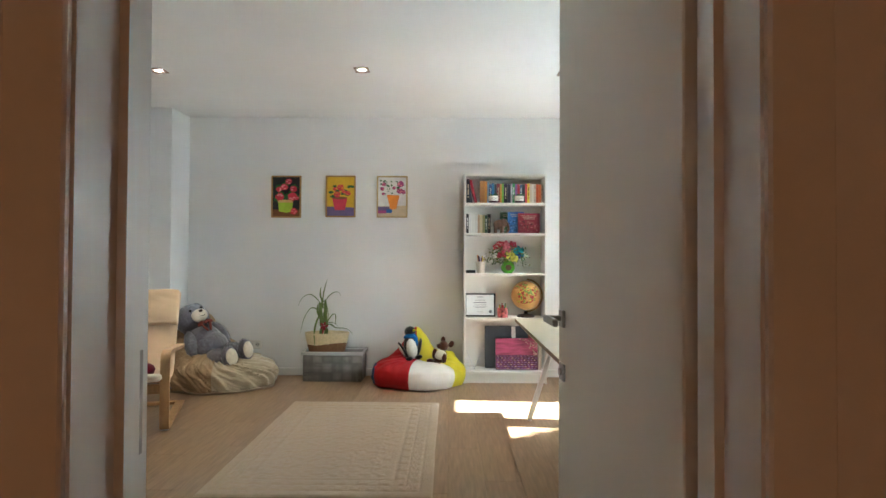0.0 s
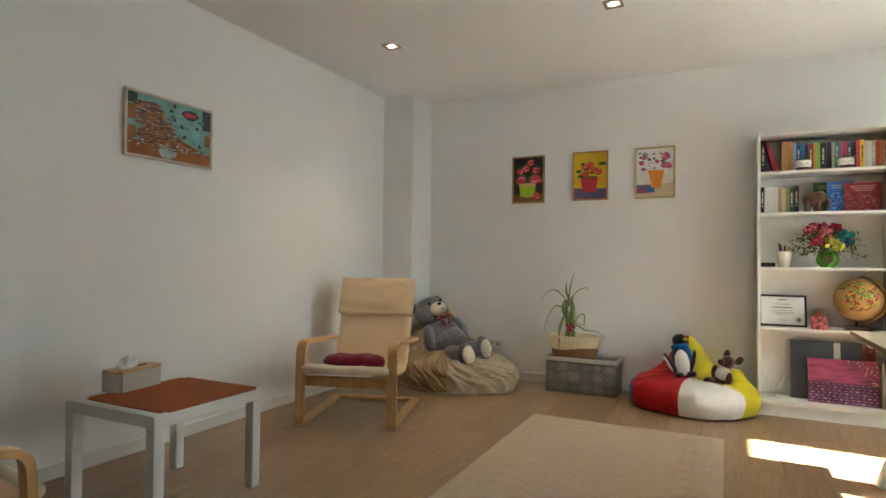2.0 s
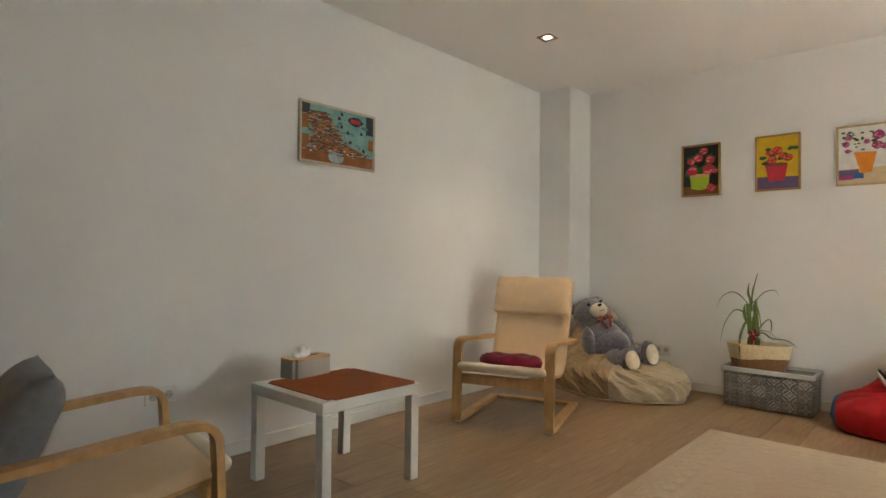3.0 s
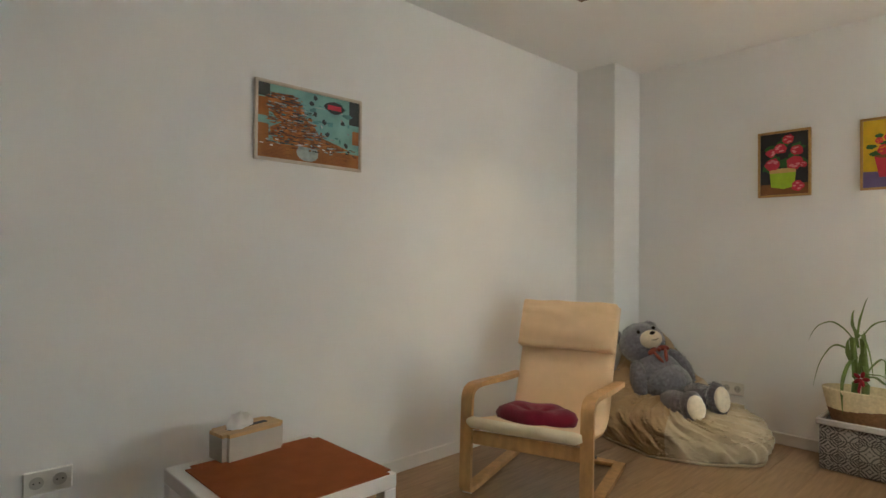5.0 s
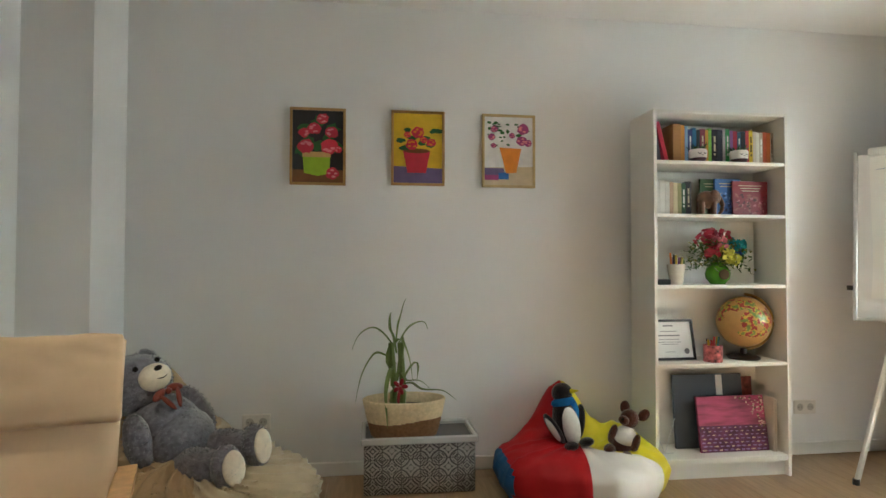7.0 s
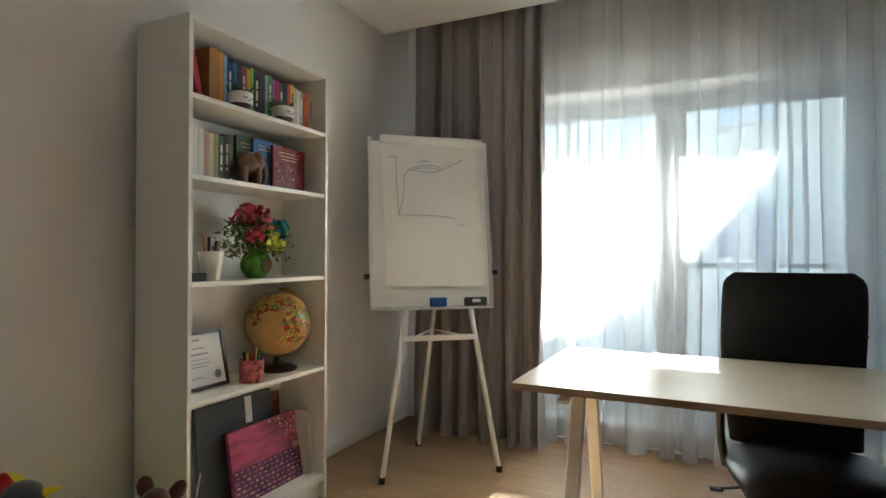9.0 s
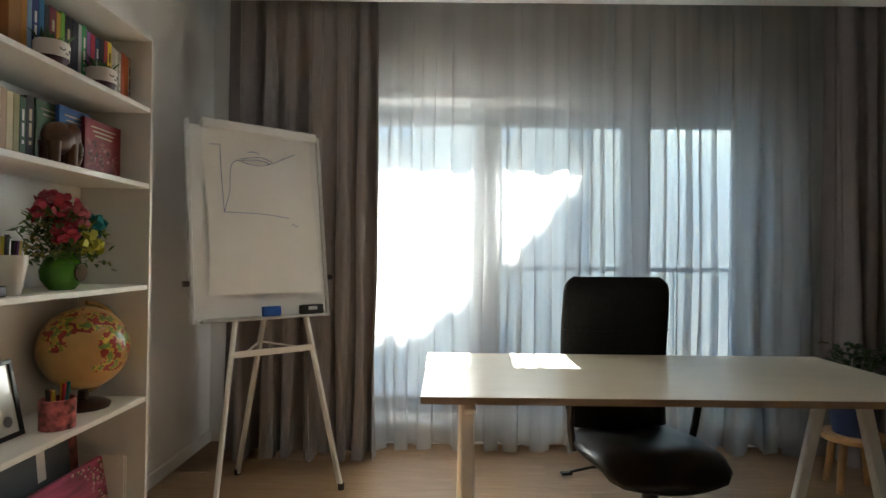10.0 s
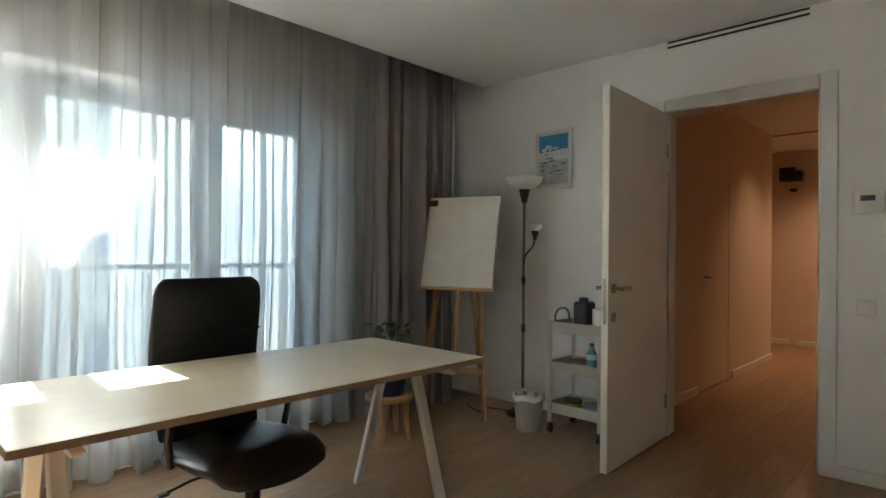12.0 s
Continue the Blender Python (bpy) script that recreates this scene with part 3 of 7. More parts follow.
for fl in range(4):
    for y in (-8.2, -5.6, -3.0, 1.2, 3.6, 6.0, 8.4, 10.8):
        z = 1.1 + fl * 2.9
        bm = bmesh.new()
        for a, b, c, d in ((y, y + 0.08, z, z + 1.6), (y + 1.12, y + 1.2, z, z + 1.6), (y + 0.08, y + 1.12, z, z + 0.08), (y + 0.08, y + 1.12, z + 1.52, z + 1.6), (y + 0.57, y + 0.63, z + 0.08, z + 1.52)):
            span(bm, -0.06, 0.04, a, b, c, d)
        w_ = part("window", bm, GREYWALL, house, smooth=None)
        bm = bmesh.new()
        span(bm, -0.02, 0.02, y + 0.08, y + 1.12, z + 0.08, z + 1.52)
        part("pane", bm, DARKGLASS, w_, smooth=None)
wing = thing("neighbouring_wing", 8.2, 0, -3.0, 0, "plain cream rendered side wing of the neighbouring house", "building")
bm = bmesh.new()
span(bm, 0, 4.7, -9, 1.9, 0, 9.5)
part("wall", bm, CREAMWALL, wing, smooth=None)


# ---- armchairs and side table ----
def armchair(name, x, y, turn, label):
    """Bentwood cantilever armchair, its front towards local -y."""
    ob = thing(name, x, y, 0, turn, label, "armchair", "pair of bentwood armchairs")
    side = smooth_path([(0, 0.34, 0.50), (0, 0.1, 0.515), (0, -0.2, 0.545), (0, -0.33, 0.55), (0, -0.385, 0.52), (0, -0.398, 0.44), (0, -0.405, 0.25), (0, -0.41, 0.09), (0, -0.405, 0.035), (0, -0.36, 0.018), (0, -0.1, 0.018), (0, 0.36, 0.018)], 5)
    for s in (-1, 1):
        bm = bmesh.new()
        ribbon(bm, [(p.y, p.z) for p in side], s * 0.335, s * 0.275, 0.026)
        part("side_frame", bm, BIRCH, ob, "bent birch arm, leg and runner in one sweep")
        bm = bmesh.new()
        box(bm, (s * 0.305, -0.37, 0.004), (0.05, 0.05, 0.006), 0.002)
        part("foot_pad", bm, WHITELAQ, ob, "small white felt pad")
    bm = bmesh.new()
    span(bm, -0.275, 0.275, -0.4, -0.378, 0.265, 0.335, 0.005)
    part("front_rail", bm, BIRCH, ob)
    bm = bmesh.new()
    span(bm, -0.275, 0.275, 0.32, 0.38, 0.006, 0.03, 0.004)
    part("back_runner", bm, BIRCH, ob)
    shell = smooth_path([(0, -0.425, 0.362), (0, -0.22, 0.322), (0, 0.0, 0.287), (0, 0.12, 0.285), (0, 0.2, 0.33), (0, 0.27, 0.47), (0, 0.33, 0.62), (0, 0.4, 0.78), (0, 0.46, 0.93)], 4)
    for s in (-1, 1):
        bm = bmesh.new()
        ribbon(bm, [(p.y, p.z) for p in shell], s * 0.27, s * 0.225, 0.02)
        part("seat_rail", bm, BIRCH, ob)
    # cushion: padded sheet that follows the shell
    bm = bmesh.new()
    rows, cols = len(shell), 18
    top, low = [], []
    for i, p in enumerate(shell):
        d = (shell[min(i + 1, rows - 1)] - shell[max(i - 1, 0)]).normalized()
        n = Vector((0, -d.z, d.y))
        v = i / (rows - 1)
        a, b = [], []
        for j in range(cols + 1):
            u = j / cols * 2 - 1
            edge = 1 - abs(u) ** 6
            end = min(1, v * 20 + 0.55, (1 - v) * 14 + 0.25)
            puff = 0.014 + 0.042 * max(0, edge) ** 0.5 * end + 0.004 * noise.noise(Vector((u * 4, v * 9, 1.3))) + 0.0035 * noise.noise(Vector((u * 14, v * 8, 4.0)))
            w = 0.29 - 0.012 * math.sin(v * 3.14)
            a.append(bm.verts.new((u * w, p.y + n.y * puff, p.z + n.z * puff)))
            b.append(bm.verts.new((u * w, p.y + n.y * 0.011, p.z + n.z * 0.011)))
        top.append(a)
        low.append(b)
    for i in range(rows - 1):
        for j in range(cols):
            bm.faces.new((top[i][j], top[i][j + 1], top[i + 1][j + 1], top[i + 1][j]))
            bm.faces.new((low[i][j + 1], low[i][j], low[i + 1][j], low[i + 1][j + 1]))
        bm.faces.new((top[i][0], top[i + 1][0], low[i + 1][0], low[i][0]))
        bm.faces.new((top[i + 1][cols], top[i][cols], low[i][cols], low[i + 1][cols]))
    for j in range(cols):
        f = bm.faces.new((top[0][j + 1], top[0][j], low[0][j], low[0][j + 1]))
        bm.faces.new((top[-1][j], top[-1][j + 1], low[-1][j + 1], low[-1][j]))
    bmesh.ops.recalc_face_normals(bm, faces=bm.faces)
    part("cushion", bm, CANVAS, ob, "ecru cotton seat and back cushion", smooth=70)
    bm = bmesh.new()
    tube(bm, [(-0.285, -0.42, 0.389), (-0.26, -0.432, 0.39), (-0.1, -0.438, 0.386), (0.1, -0.436, 0.389), (0.26, -0.43, 0.387), (0.285, -0.42, 0.389)], lambda t: 0.03 - 0.012 * abs(2 * t - 1) ** 6, 14)
    part("seat_piping", bm, CANVASLT, ob, "pale padded front edge of the cushion", smooth=80)
    # headrest pillow strapped over the top
    bm = bmesh.new()
    vs = box(bm, (0, 0, -0.016), (0.575, 0.085, 0.297), 0.016, None, 2)
    bmesh.ops.subdivide_edges(bm, edges=[e for e in bm.edges if e.calc_length() > 0.1], cuts=14, use_grid_fill=True)
    for v in bm.verts:
        k = max(0, 1 - (v.co.x / 0.3) ** 4) * max(0, 1 - (v.co.z / 0.14) ** 4)
        v.co.y += (-0.02 if v.co.y < 0 else 0.006) * k + 0.006 * noise.noise(Vector((v.co.x * 6, v.co.z * 14, 2)))
        v.co.y -= 0.012 * max(0.0, 1 - 4 * abs(noise.noise(Vector((v.co.x * 5 + v.co.z * 9, v.co.z * 16, 7))))) * max(0.0, min(1.0, (v.co.z + 0.02) * 9)) * (v.co.y < 0)
        v.co.z += 0.008 * noise.noise(Vector((v.co.x * 9, 0, 5))) * (1 if v.co.z > 0 else 0.6)
    bmesh.ops.transform(bm, matrix=pose(0, 0.355, 0.835, -23, 0, 0), verts=bm.verts)
    part("headrest", bm, CANVAS, ob, "strapped ecru cotton head pillow with creases", smooth=70)
    ob.scale = (1, 1, 0.965)
    for s in (-1, 1):
        for z, yy in ((0.27, -0.39),):
            bm = bmesh.new()
            rod(bm, (s * 0.335, yy + 0.01, 0.3), (s * 0.342, yy + 0.01, 0.3), 0.008)
            part("bolt", bm, CHROME, ob)
    return ob


armchair("armchair", -1.585, 5.20, 18, "bentwood birch armchair with ecru cushions, burgundy cushion on its seat")
armchair("armchair", -1.44, 2.41, 173, "bentwood birch armchair with ecru cushions and a grey cushion")


def pillow(name, w, h, d, material, m, label, seed=0):
    bm = bmesh.new()
    n = 22
    vs = {}
    for s in (1, -1):
        for i in range(n + 1):
            for j in range(n + 1):
                u, v = i / n * 2 - 1, j / n * 2 - 1
                rim = i in (0, n) or j in (0, n)
                if rim and s == -1:
                    vs[s, i, j] = vs[1, i, j]
                    continue
                k = max(0, (1 - u ** 4) * (1 - v ** 4)) ** 0.55
                pull = 1 - 0.07 * (abs(u) ** 3) * (1 - abs(v)) - 0.07 * (abs(v) ** 3) * (1 - abs(u))
                z = s * d / 2 * k + 0.012 * noise.noise(Vector((u * 2.5, v * 2.5, seed + s))) * k
                vs[s, i, j] = bm.verts.new((u * w / 2 * pull, v * h / 2 * pull, z))
    for s in (1, -1):
        for i in range(n):
            for j in range(n):
                q = (vs[s, i, j], vs[s, i + 1, j], vs[s, i + 1, j + 1], vs[s, i, j + 1])
                bm.faces.new(q if s > 0 else tuple(reversed(q)))
    ob = solid(name, bm, material, label, "cushion", smooth=80)
    ob.matrix_world = m
    return ob


pillow("grey_cushion", 0.46, 0.44, 0.17, GREYCLOTH, pose(-1.455, 2.29, 0.52, 66, 0, -7), "slate grey linen scatter cushion leaning in the armchair", 4)

# round tufted cushion
bm = bmesh.new()
seg = 48
prof = [(0.0, 0.05), (0.05, 0.058), (0.1, 0.074), (0.15, 0.08), (0.185, 0.064), (0.2, 0.036), (0.19, 0.006), (0.15, -0.004), (0.0, -0.004)]
rings = []
for r, z in prof:
    rings.append([bm.verts.new(((r * (1 + 0.015 * math.cos(5 * a) * (r > 0.1))) * math.cos(a) * 1.05, (r * (1 + 0.015 * math.cos(5 * a) * (r > 0.1))) * math.sin(a) * 0.88, z * (1 + 0.06 * math.cos(5 * a)))) for a in (6.28318 * i / seg for i in range(seg))])
for a, b in zip(rings, rings[1:]):
    for i in range(seg):
        bm.faces.new((a[i], b[i], b[(i + 1) % seg], a[(i + 1) % seg]))
bmesh.ops.remove_doubles(bm, verts=bm.verts, dist=0.0005)
bmesh.ops.recalc_face_normals(bm, faces=bm.faces)
ob = solid("round_cushion", bm, BURGUNDY, "round burgundy velour cushion lying on the armchair seat", "cushion", smooth=80)
ob.matrix_world = pose(-1.515, 4.985, 0.36, -6, 0, 18)

# side table
table = thing("side_table", -1.555, 3.59, 0, 0, "small square white side table with a rust felt mat", "side table")
bm = bmesh.new()
span(bm, -0.287, 0.287, -0.285, 0.285, 0.41, 0.46, 0.003)
part("tabletop", bm, WHITELAQ, table)
for sx in (-1, 1):
    for sy in (-1, 1):
        bm = bmesh.new()
        box(bm, (sx * 0.261, sy * 0.259, 0.2045), (0.05, 0.05, 0.409), 0.003)
        part("leg", bm, WHITELAQ, table)
bm = bmesh.new()
vs = box(bm, (0, 0, 0), (0.52, 0.52, 0.004))
bmesh.ops.bevel(bm, geom=[e for e in bm.edges if abs(e.verts[0].co.z - e.verts[1].co.z) > 0.003], offset=0.025, segments=4, affect="EDGES")
mat_ob = solid("table_mat", bm, RUST, "rust brown felt mat covering the side table", "table mat")
mat_ob.location = (-1.53, 3.61, 0.4625)

tb = thing("tissue_box", -1.8, 3.585, 0.465, 97, "stone white tissue box with a bamboo lid on the table", "tissue box")
bm = bmesh.new()
vs = box(bm, (0, 0, 0.042), (0.25, 0.125, 0.084))
bmesh.ops.bevel(bm, geom=[e for e in bm.edges if abs(e.verts[0].co.z - e.verts[1].co.z) > 0.05], offset=0.018, segments=4, affect="EDGES")
part("body", bm, mat("stone_white_plastic", (0.52, 0.48, 0.42), 0.55, 0.04, 8), tb)
bm = bmesh.new()
vs = box(bm, (0, 0, 0.09), (0.25, 0.125, 0.012))
bmesh.ops.bevel(bm, geom=[e for e in bm.edges if abs(e.verts[0].co.z - e.verts[1].co.z) > 0.01], offset=0.018, segments=4, affect="EDGES")
part("lid", bm, BAMBOO, tb, "bamboo lid")
bm = bmesh.new()
span(bm, -0.08, 0.08, -0.012, 0.012, 0.0955, 0.0975)
part("slit", bm, DARKTIN, tb)
bm = bmesh.new()
ball(bm, (-0.03, 0, 0.105), (0.05, 0.02, 0.045), seg=24)
for v in bm.verts:
    v.co += Vector((noise.noise(v.co * 40), noise.noise(v.co * 40 + Vector((7, 0, 0))), 1.6 * noise.noise(v.co * 35 + Vector((0, 9, 0))))) * 0.016
part("tissue", bm, TISSUE, tb, "crumpled paper tissue", smooth=70)

# black cabinet by the wall
cab = thing("tall_cabinet", -2.03, 2.15, 0, 0, "tall black-brown cabinet behind the armchair", "cabinet")
bm = bmesh.new()
span(bm, -0.16, 0.17, -0.2, 0.14, 0.04, 1.57, 0.004)
part("body", bm, BLACKWOOD, cab)
bm = bmesh.new()
span(bm, -0.165, 0.18, -0.205, 0.147, 1.57, 1.595, 0.004)
part("top", bm, BLACKWOOD, cab)
bm = bmesh.new()
span(bm, -0.14, 0.15, -0.18, 0.12, 0.0, 0.04)
part("plinth", bm, BLACKWOOD, cab)
hk = thing("wall_hook", XW, 2.18, 2.1, 0, "black curved wall hook above the cabinet", "hook")
bm = bmesh.new()
box(bm, (0.006, 0, 0), (0.012, 0.06, 0.06), 0.003)
part("plate", bm, BLACK, hk)
bm = bmesh.new()
tube(bm, smooth_path([(0.01, 0, 0), (0.07, 0.02, 0.03), (0.1, 0.08, 0.02), (0.1, 0.14, -0.03)], 6), 0.013)
part("arm", bm, BLACK, hk)

# ---- rug ----
bm = bmesh.new()
RX0, RX1, RY0, RY1 = -0.49, 0.712, 3.85, 5.71
nx, ny = 170, 260


def relief(u, v):
    """Raised borders and trellis of the woven rug, u and v in metres from its near corner."""
    w, h = RX1 - RX0, RY1 - RY0
    e = min(u, v, w - u, h - v)
    along = v if min(u, w - u) < min(v, h - v) else u
    if e < 0.015:
        return 0.3
    if e < 0.06:
        return 0.55
    if e < 0.072 or 0.135 < e < 0.147 or 0.205 < e < 0.22:
        return 0.15
    if e < 0.135:
        return 0.5 + 0.5 * (math.sin(along * 75 + 5 * math.sin(e * 90)) > 0.1)
    if e < 0.205:
        return 0.5 + 0.5 * (math.sin(along * 55) * math.sin((e - 0.15) * 60) > 0.05)
    if e < 0.25:
        return 0.6
    p, q = (u - w / 2) * 24, (v - h / 2) * 24
    d = math.sin(p) * math.sin(q) + 0.55 * math.sin(2 * p + 0.6) * math.cos(2 * q) + 0.25 * math.sin(5 * p + 2 * q)
    return 0.5 + 0.5 * (abs(d) < 0.3)


grid = []
for j in range(ny + 1):
    line = []
    for i in range(nx + 1):
        u, v = (RX1 - RX0) * i / nx, (RY1 - RY0) * j / ny
        rim = i in (0, nx) or j in (0, ny)
        wob = 0.006 * noise.noise(Vector((v * 1.2, u * 0.6, 3))) if i in (0, nx) else 0
        z = 0.001 if rim else 0.006 + 0.007 * relief(u, v) + 0.0015 * noise.noise(Vector((u * 3, v * 3, 0)))
        line.append(bm.verts.new((RX0 + u + wob, RY0 + v, z)))
    grid.append(line)
for j in range(ny):
    for i in range(nx):
        bm.faces.new((grid[j][i], grid[j][i + 1], grid[j + 1][i + 1], grid[j + 1][i]))
solid("rug", bm, RUGM, "cream woven cotton rug with raised trellis and border pattern", "rug", smooth=70)

# ---- bookcase ----
BX0, BX1, BY0, BY1 = 0.933, 1.731, 6.465, 6.745
SHELVES = [0.115, 0.628, 1.058, 1.447, 1.74]
case = thing("bookcase", (BX0 + BX1) / 2, BY0, 0, 0, "tall white open bookcase with books, flowers, globe and pictures", "bookcase")
hw = (BX1 - BX0) / 2
for s in (-1, 1):
    bm = bmesh.new()
    span(bm, s * hw, s * (hw - 0.018), 0, 0.28, 0, 2.02, 0.0015)
    part("side_panel", bm, SHELFWHITE, case)
bm = bmesh.new()
span(bm, -hw + 0.018, hw - 0.018, 0.002, 0.278, 2.0, 2.018, 0.0015)
part("top_panel", bm, SHELFWHITE, case)
bm = bmesh.new()
span(bm, -hw + 0.018, hw - 0.018, 0.268, 0.274, 0.02, 2.0)
part("back_panel", bm, SHELFWHITE, case, smooth=None)
bm = bmesh.new()
span(bm, -hw + 0.018, hw - 0.018, 0.03, 0.045, 0.0, SHELVES[0] - 0.03)
part("plinth", bm, SHELFWHITE, case)
for z in SHELVES:
    bm = bmesh.new()
    th = 0.03 if z == SHELVES[0] else 0.019
    span(bm, -hw + 0.0185, hw - 0.0185, 0.003, 0.267, z - th, z, 0.0015)
    part("shelf", bm, SHELFWHITE, case)

# ---- desk and office chair ----
desk = thing("desk", 1.705, 4.515, 0, 0, "long pale laminate desk on white A-shaped trestle legs", "desk")
bm = bmesh.new()
span(bm, -0.403, 0.403, -0.878, 0.878, 0.722, 0.74, 0.001)
part("tabletop", bm, DESKTOP, desk)
bm = bmesh.new()
span(bm, -0.402, 0.402, -0.877, 0.877, 0.716, 0.7215)
span(bm, -0.4045, -0.4032, -0.878, 0.878, 0.717, 0.739)
span(bm, 0.4032, 0.4045, -0.878, 0.878, 0.717, 0.739)
span(bm, -0.403, 0.403, -0.8795, -0.8782, 0.717, 0.739)
span(bm, -0.403, 0.403, 0.8782, 0.8795, 0.717, 0.739)
part("edge_band", bm, DESKEDGE, desk, "darker brown edge band")
for y in (-0.72, 0.72):
    bm = bmesh.new()
    span(bm, -0.3, 0.3, y - 0.03, y + 0.03, 0.69, 0.7155, 0.003)
    part("cross_beam", bm, METALW, desk)
    for s in (-1, 1):
        bm = bmesh.new()
        bar(bm, (s * 0.1, y, 0.69), (s * 0.315, y, 0.004), 0.05, 0.032, 0.006, (0, 1, 0))
        part("leg", bm, METALW, desk)
    bm = bmesh.new()
    span(bm, -0.36, -0.26, y - 0.02, y + 0.02, 0.675, 0.69, 0.003)
    part("bracket", bm, METALW, desk)

chair = thing("office_chair", 1.98, 4.475, 0, -83, "black high-back office chair with leather seat pushed under the desk", "office chair")
# local -y faces the desk
bm = bmesh.new()
n = 30
rows = []
for i in range(n + 1):
    v = i / n
    z = 0.4 + 0.69 * v
    wv = (0.235 + 0.028 * math.sin(v * 2.4)) * (1 - 0.16 * max(0.0, (v - 0.9) / 0.1) ** 3)
    yb = 0.2 + 0.05 * v + 0.03 * math.sin(v * 4.5)
    ring = []
    for k in range(28):
        a = 6.28318 * k / 28
        cx, cy = math.cos(a), math.sin(a)
        px_ = math.copysign(abs(cx) ** 0.45, cx) * wv
        py_ = math.copysign(abs(cy) ** 0.6, cy) * (0.042 - 0.02 * max(0, v - 0.9) / 0.1) - 0.03 * (1 - (px_ / wv) ** 2) + 0.02
        ring.append(bm.verts.new((px_, yb + py_, z)))
    rows.append(ring)
for a, b in zip(rows, rows[1:]):
    for k in range(28):
        bm.faces.new((a[k], a[(k + 1) % 28], b[(k + 1) % 28], b[k]))
bm.faces.new(list(reversed(rows[0])))
bm.faces.new(rows[-1])
part("backrest", bm, BLACKMESH, chair, "black fabric backrest with rounded top", smooth=60)
bm = bmesh.new()
tube(bm, [(0.262 * math.copysign(abs(math.cos(a)) ** 0.45, math.cos(a)), 0.222 + 0.046 * math.copysign(abs(math.sin(a)) ** 0.6, math.sin(a)) + 0.03 * math.cos(a) ** 2, 0.84) for a in (6.28318 * k / 40 for k in range(41))], 0.003, 6)
part("headrest_seam", bm, BLACKMESH, chair, "piped seam across the backrest")
bm = bmesh.new()
ball(bm, (0, -0.05, 0.37), (0.285, 0.295, 0.07), seg=36)
for v in bm.verts:
    x, y = v.co.x / 0.275, (v.co.y + 0.05) / 0.28
    m_ = max(abs(x), abs(y))
    r = math.hypot(x, y)
    if r > 0.01:
        k = (r / m_) ** 0.55
        v.co.x, v.co.y = v.co.x * k, -0.05 + (v.co.y + 0.05) * k
    if v.co.y < -0.2:
        v.co.z -= 0.35 * (-0.2 - v.co.y)
    v.co.z += 0.014 * (x * x) - 0.01
part("seat", bm, BLACKLEATHER, chair, "padded black leather seat with waterfall front", smooth=80)
bm = bmesh.new()
tube(bm, [(0, 0.14, 0.3), (0, 0.24, 0.36), (0, 0.28, 0.5), (0, 0.27, 0.65)], 0.028)
part("back_bracket", bm, BLACK, chair)
for s in (-1, 1):
    bm = bmesh.new()
    tube(bm, smooth_path([(s * 0.27, 0.06, 0.34), (s * 0.29, 0.05, 0.46), (s * 0.295, 0.01, 0.62), (s * 0.29, -0.06, 0.675), (s * 0.285, -0.16, 0.68)], 6), 0.016)
    arm = part("armrest", bm, BLACK, chair, "curved black plastic armrest")
    bm = bmesh.new()
    box(bm, (s * 0.285, -0.1, 0.692), (0.055, 0.2, 0.02), 0.008, None, 2)
    part("arm_pad", bm, BLACK, arm)
bm = bmesh.new()
rod(bm, (0, -0.1, 0.05), (0, -0.1, 0.24), 0.032)
rod(bm, (0, -0.1, 0.24), (0, -0.1, 0.3), 0.02)
part("gas_lift", bm, BLACK, chair)
bm = bmesh.new()
box(bm, (0, 0.02, 0.29), (0.2, 0.26, 0.035), 0.01)
part("tilt_box", bm, BLACK, chair)
bm = bmesh.new()
tube(bm, [(-0.09, 0, 0.285), (-0.2, 0.03, 0.275), (-0.29, 0.05, 0.25)], 0.006)
box(bm, (-0.305, 0.055, 0.243), (0.05, 0.03, 0.012), 0.004)
part("lever", bm, BLACK, chair)
for k in range(5):
    a = 6.28318 * k / 5 + 0.942
    c, s = math.cos(a), math.sin(a)
    bm = bmesh.new()
    tube(bm, [(0.02 * c, 0.02 * s, 0.08), (0.16 * c, 0.16 * s, 0.075), (0.26 * c, 0.26 * s, 0.062)], lambda t: 0.022 - 0.007 * t)
    leg = part("base_arm", bm, BLACK, chair)
    leg.location.y = -0.1
    bm = bmesh.new()
    for d in (-0.016, 0.016):
        rod(bm, (0.26 * c - s * (d - 0.008), 0.26 * s + c * (d - 0.008), 0.028), (0.26 * c - s * (d + 0.008), 0.26 * s + c * (d + 0.008), 0.028), 0.028, seg=14)
    rod(bm, (0.26 * c, 0.26 * s, 0.03), (0.26 * c, 0.26 * s, 0.066), 0.008)
    part("castor", bm, BLACK, leg)

# ---- flip chart ----
fc = thing("flip_chart", 2.41, 6.19, 0, -49.6, "white flip chart board on a tripod with a blue marker sketch", "flip chart")
lean = pose(0, 0, 0.86, -8.7, 0, 0)
bm = bmesh.new()
box(bm, (-0.04, 0.01, 0.49), (0.68, 0.012, 0.96), 0.002, lean)
part("board", bm, BOARD, fc)
bm = bmesh.new()
for s in (-1, 1):
    box(bm, (s * 0.35 - 0.04, 0.008, 0.49), (0.02, 0.03, 1.0), 0.004, lean)
box(bm, (-0.04, 0.008, 0.0), (0.68, 0.03, 0.02), 0.004, lean)
box(bm, (-0.04, -0.022, -0.004), (0.64, 0.045, 0.012), 0.003, lean)
part("board_rim", bm, ALU, fc, "grey metal rim and pen ledge")
bm = bmesh.new()
box(bm, (-0.02, -0.012, 0.975), (0.62, 0.05, 0.05), 0.012, lean, 2)
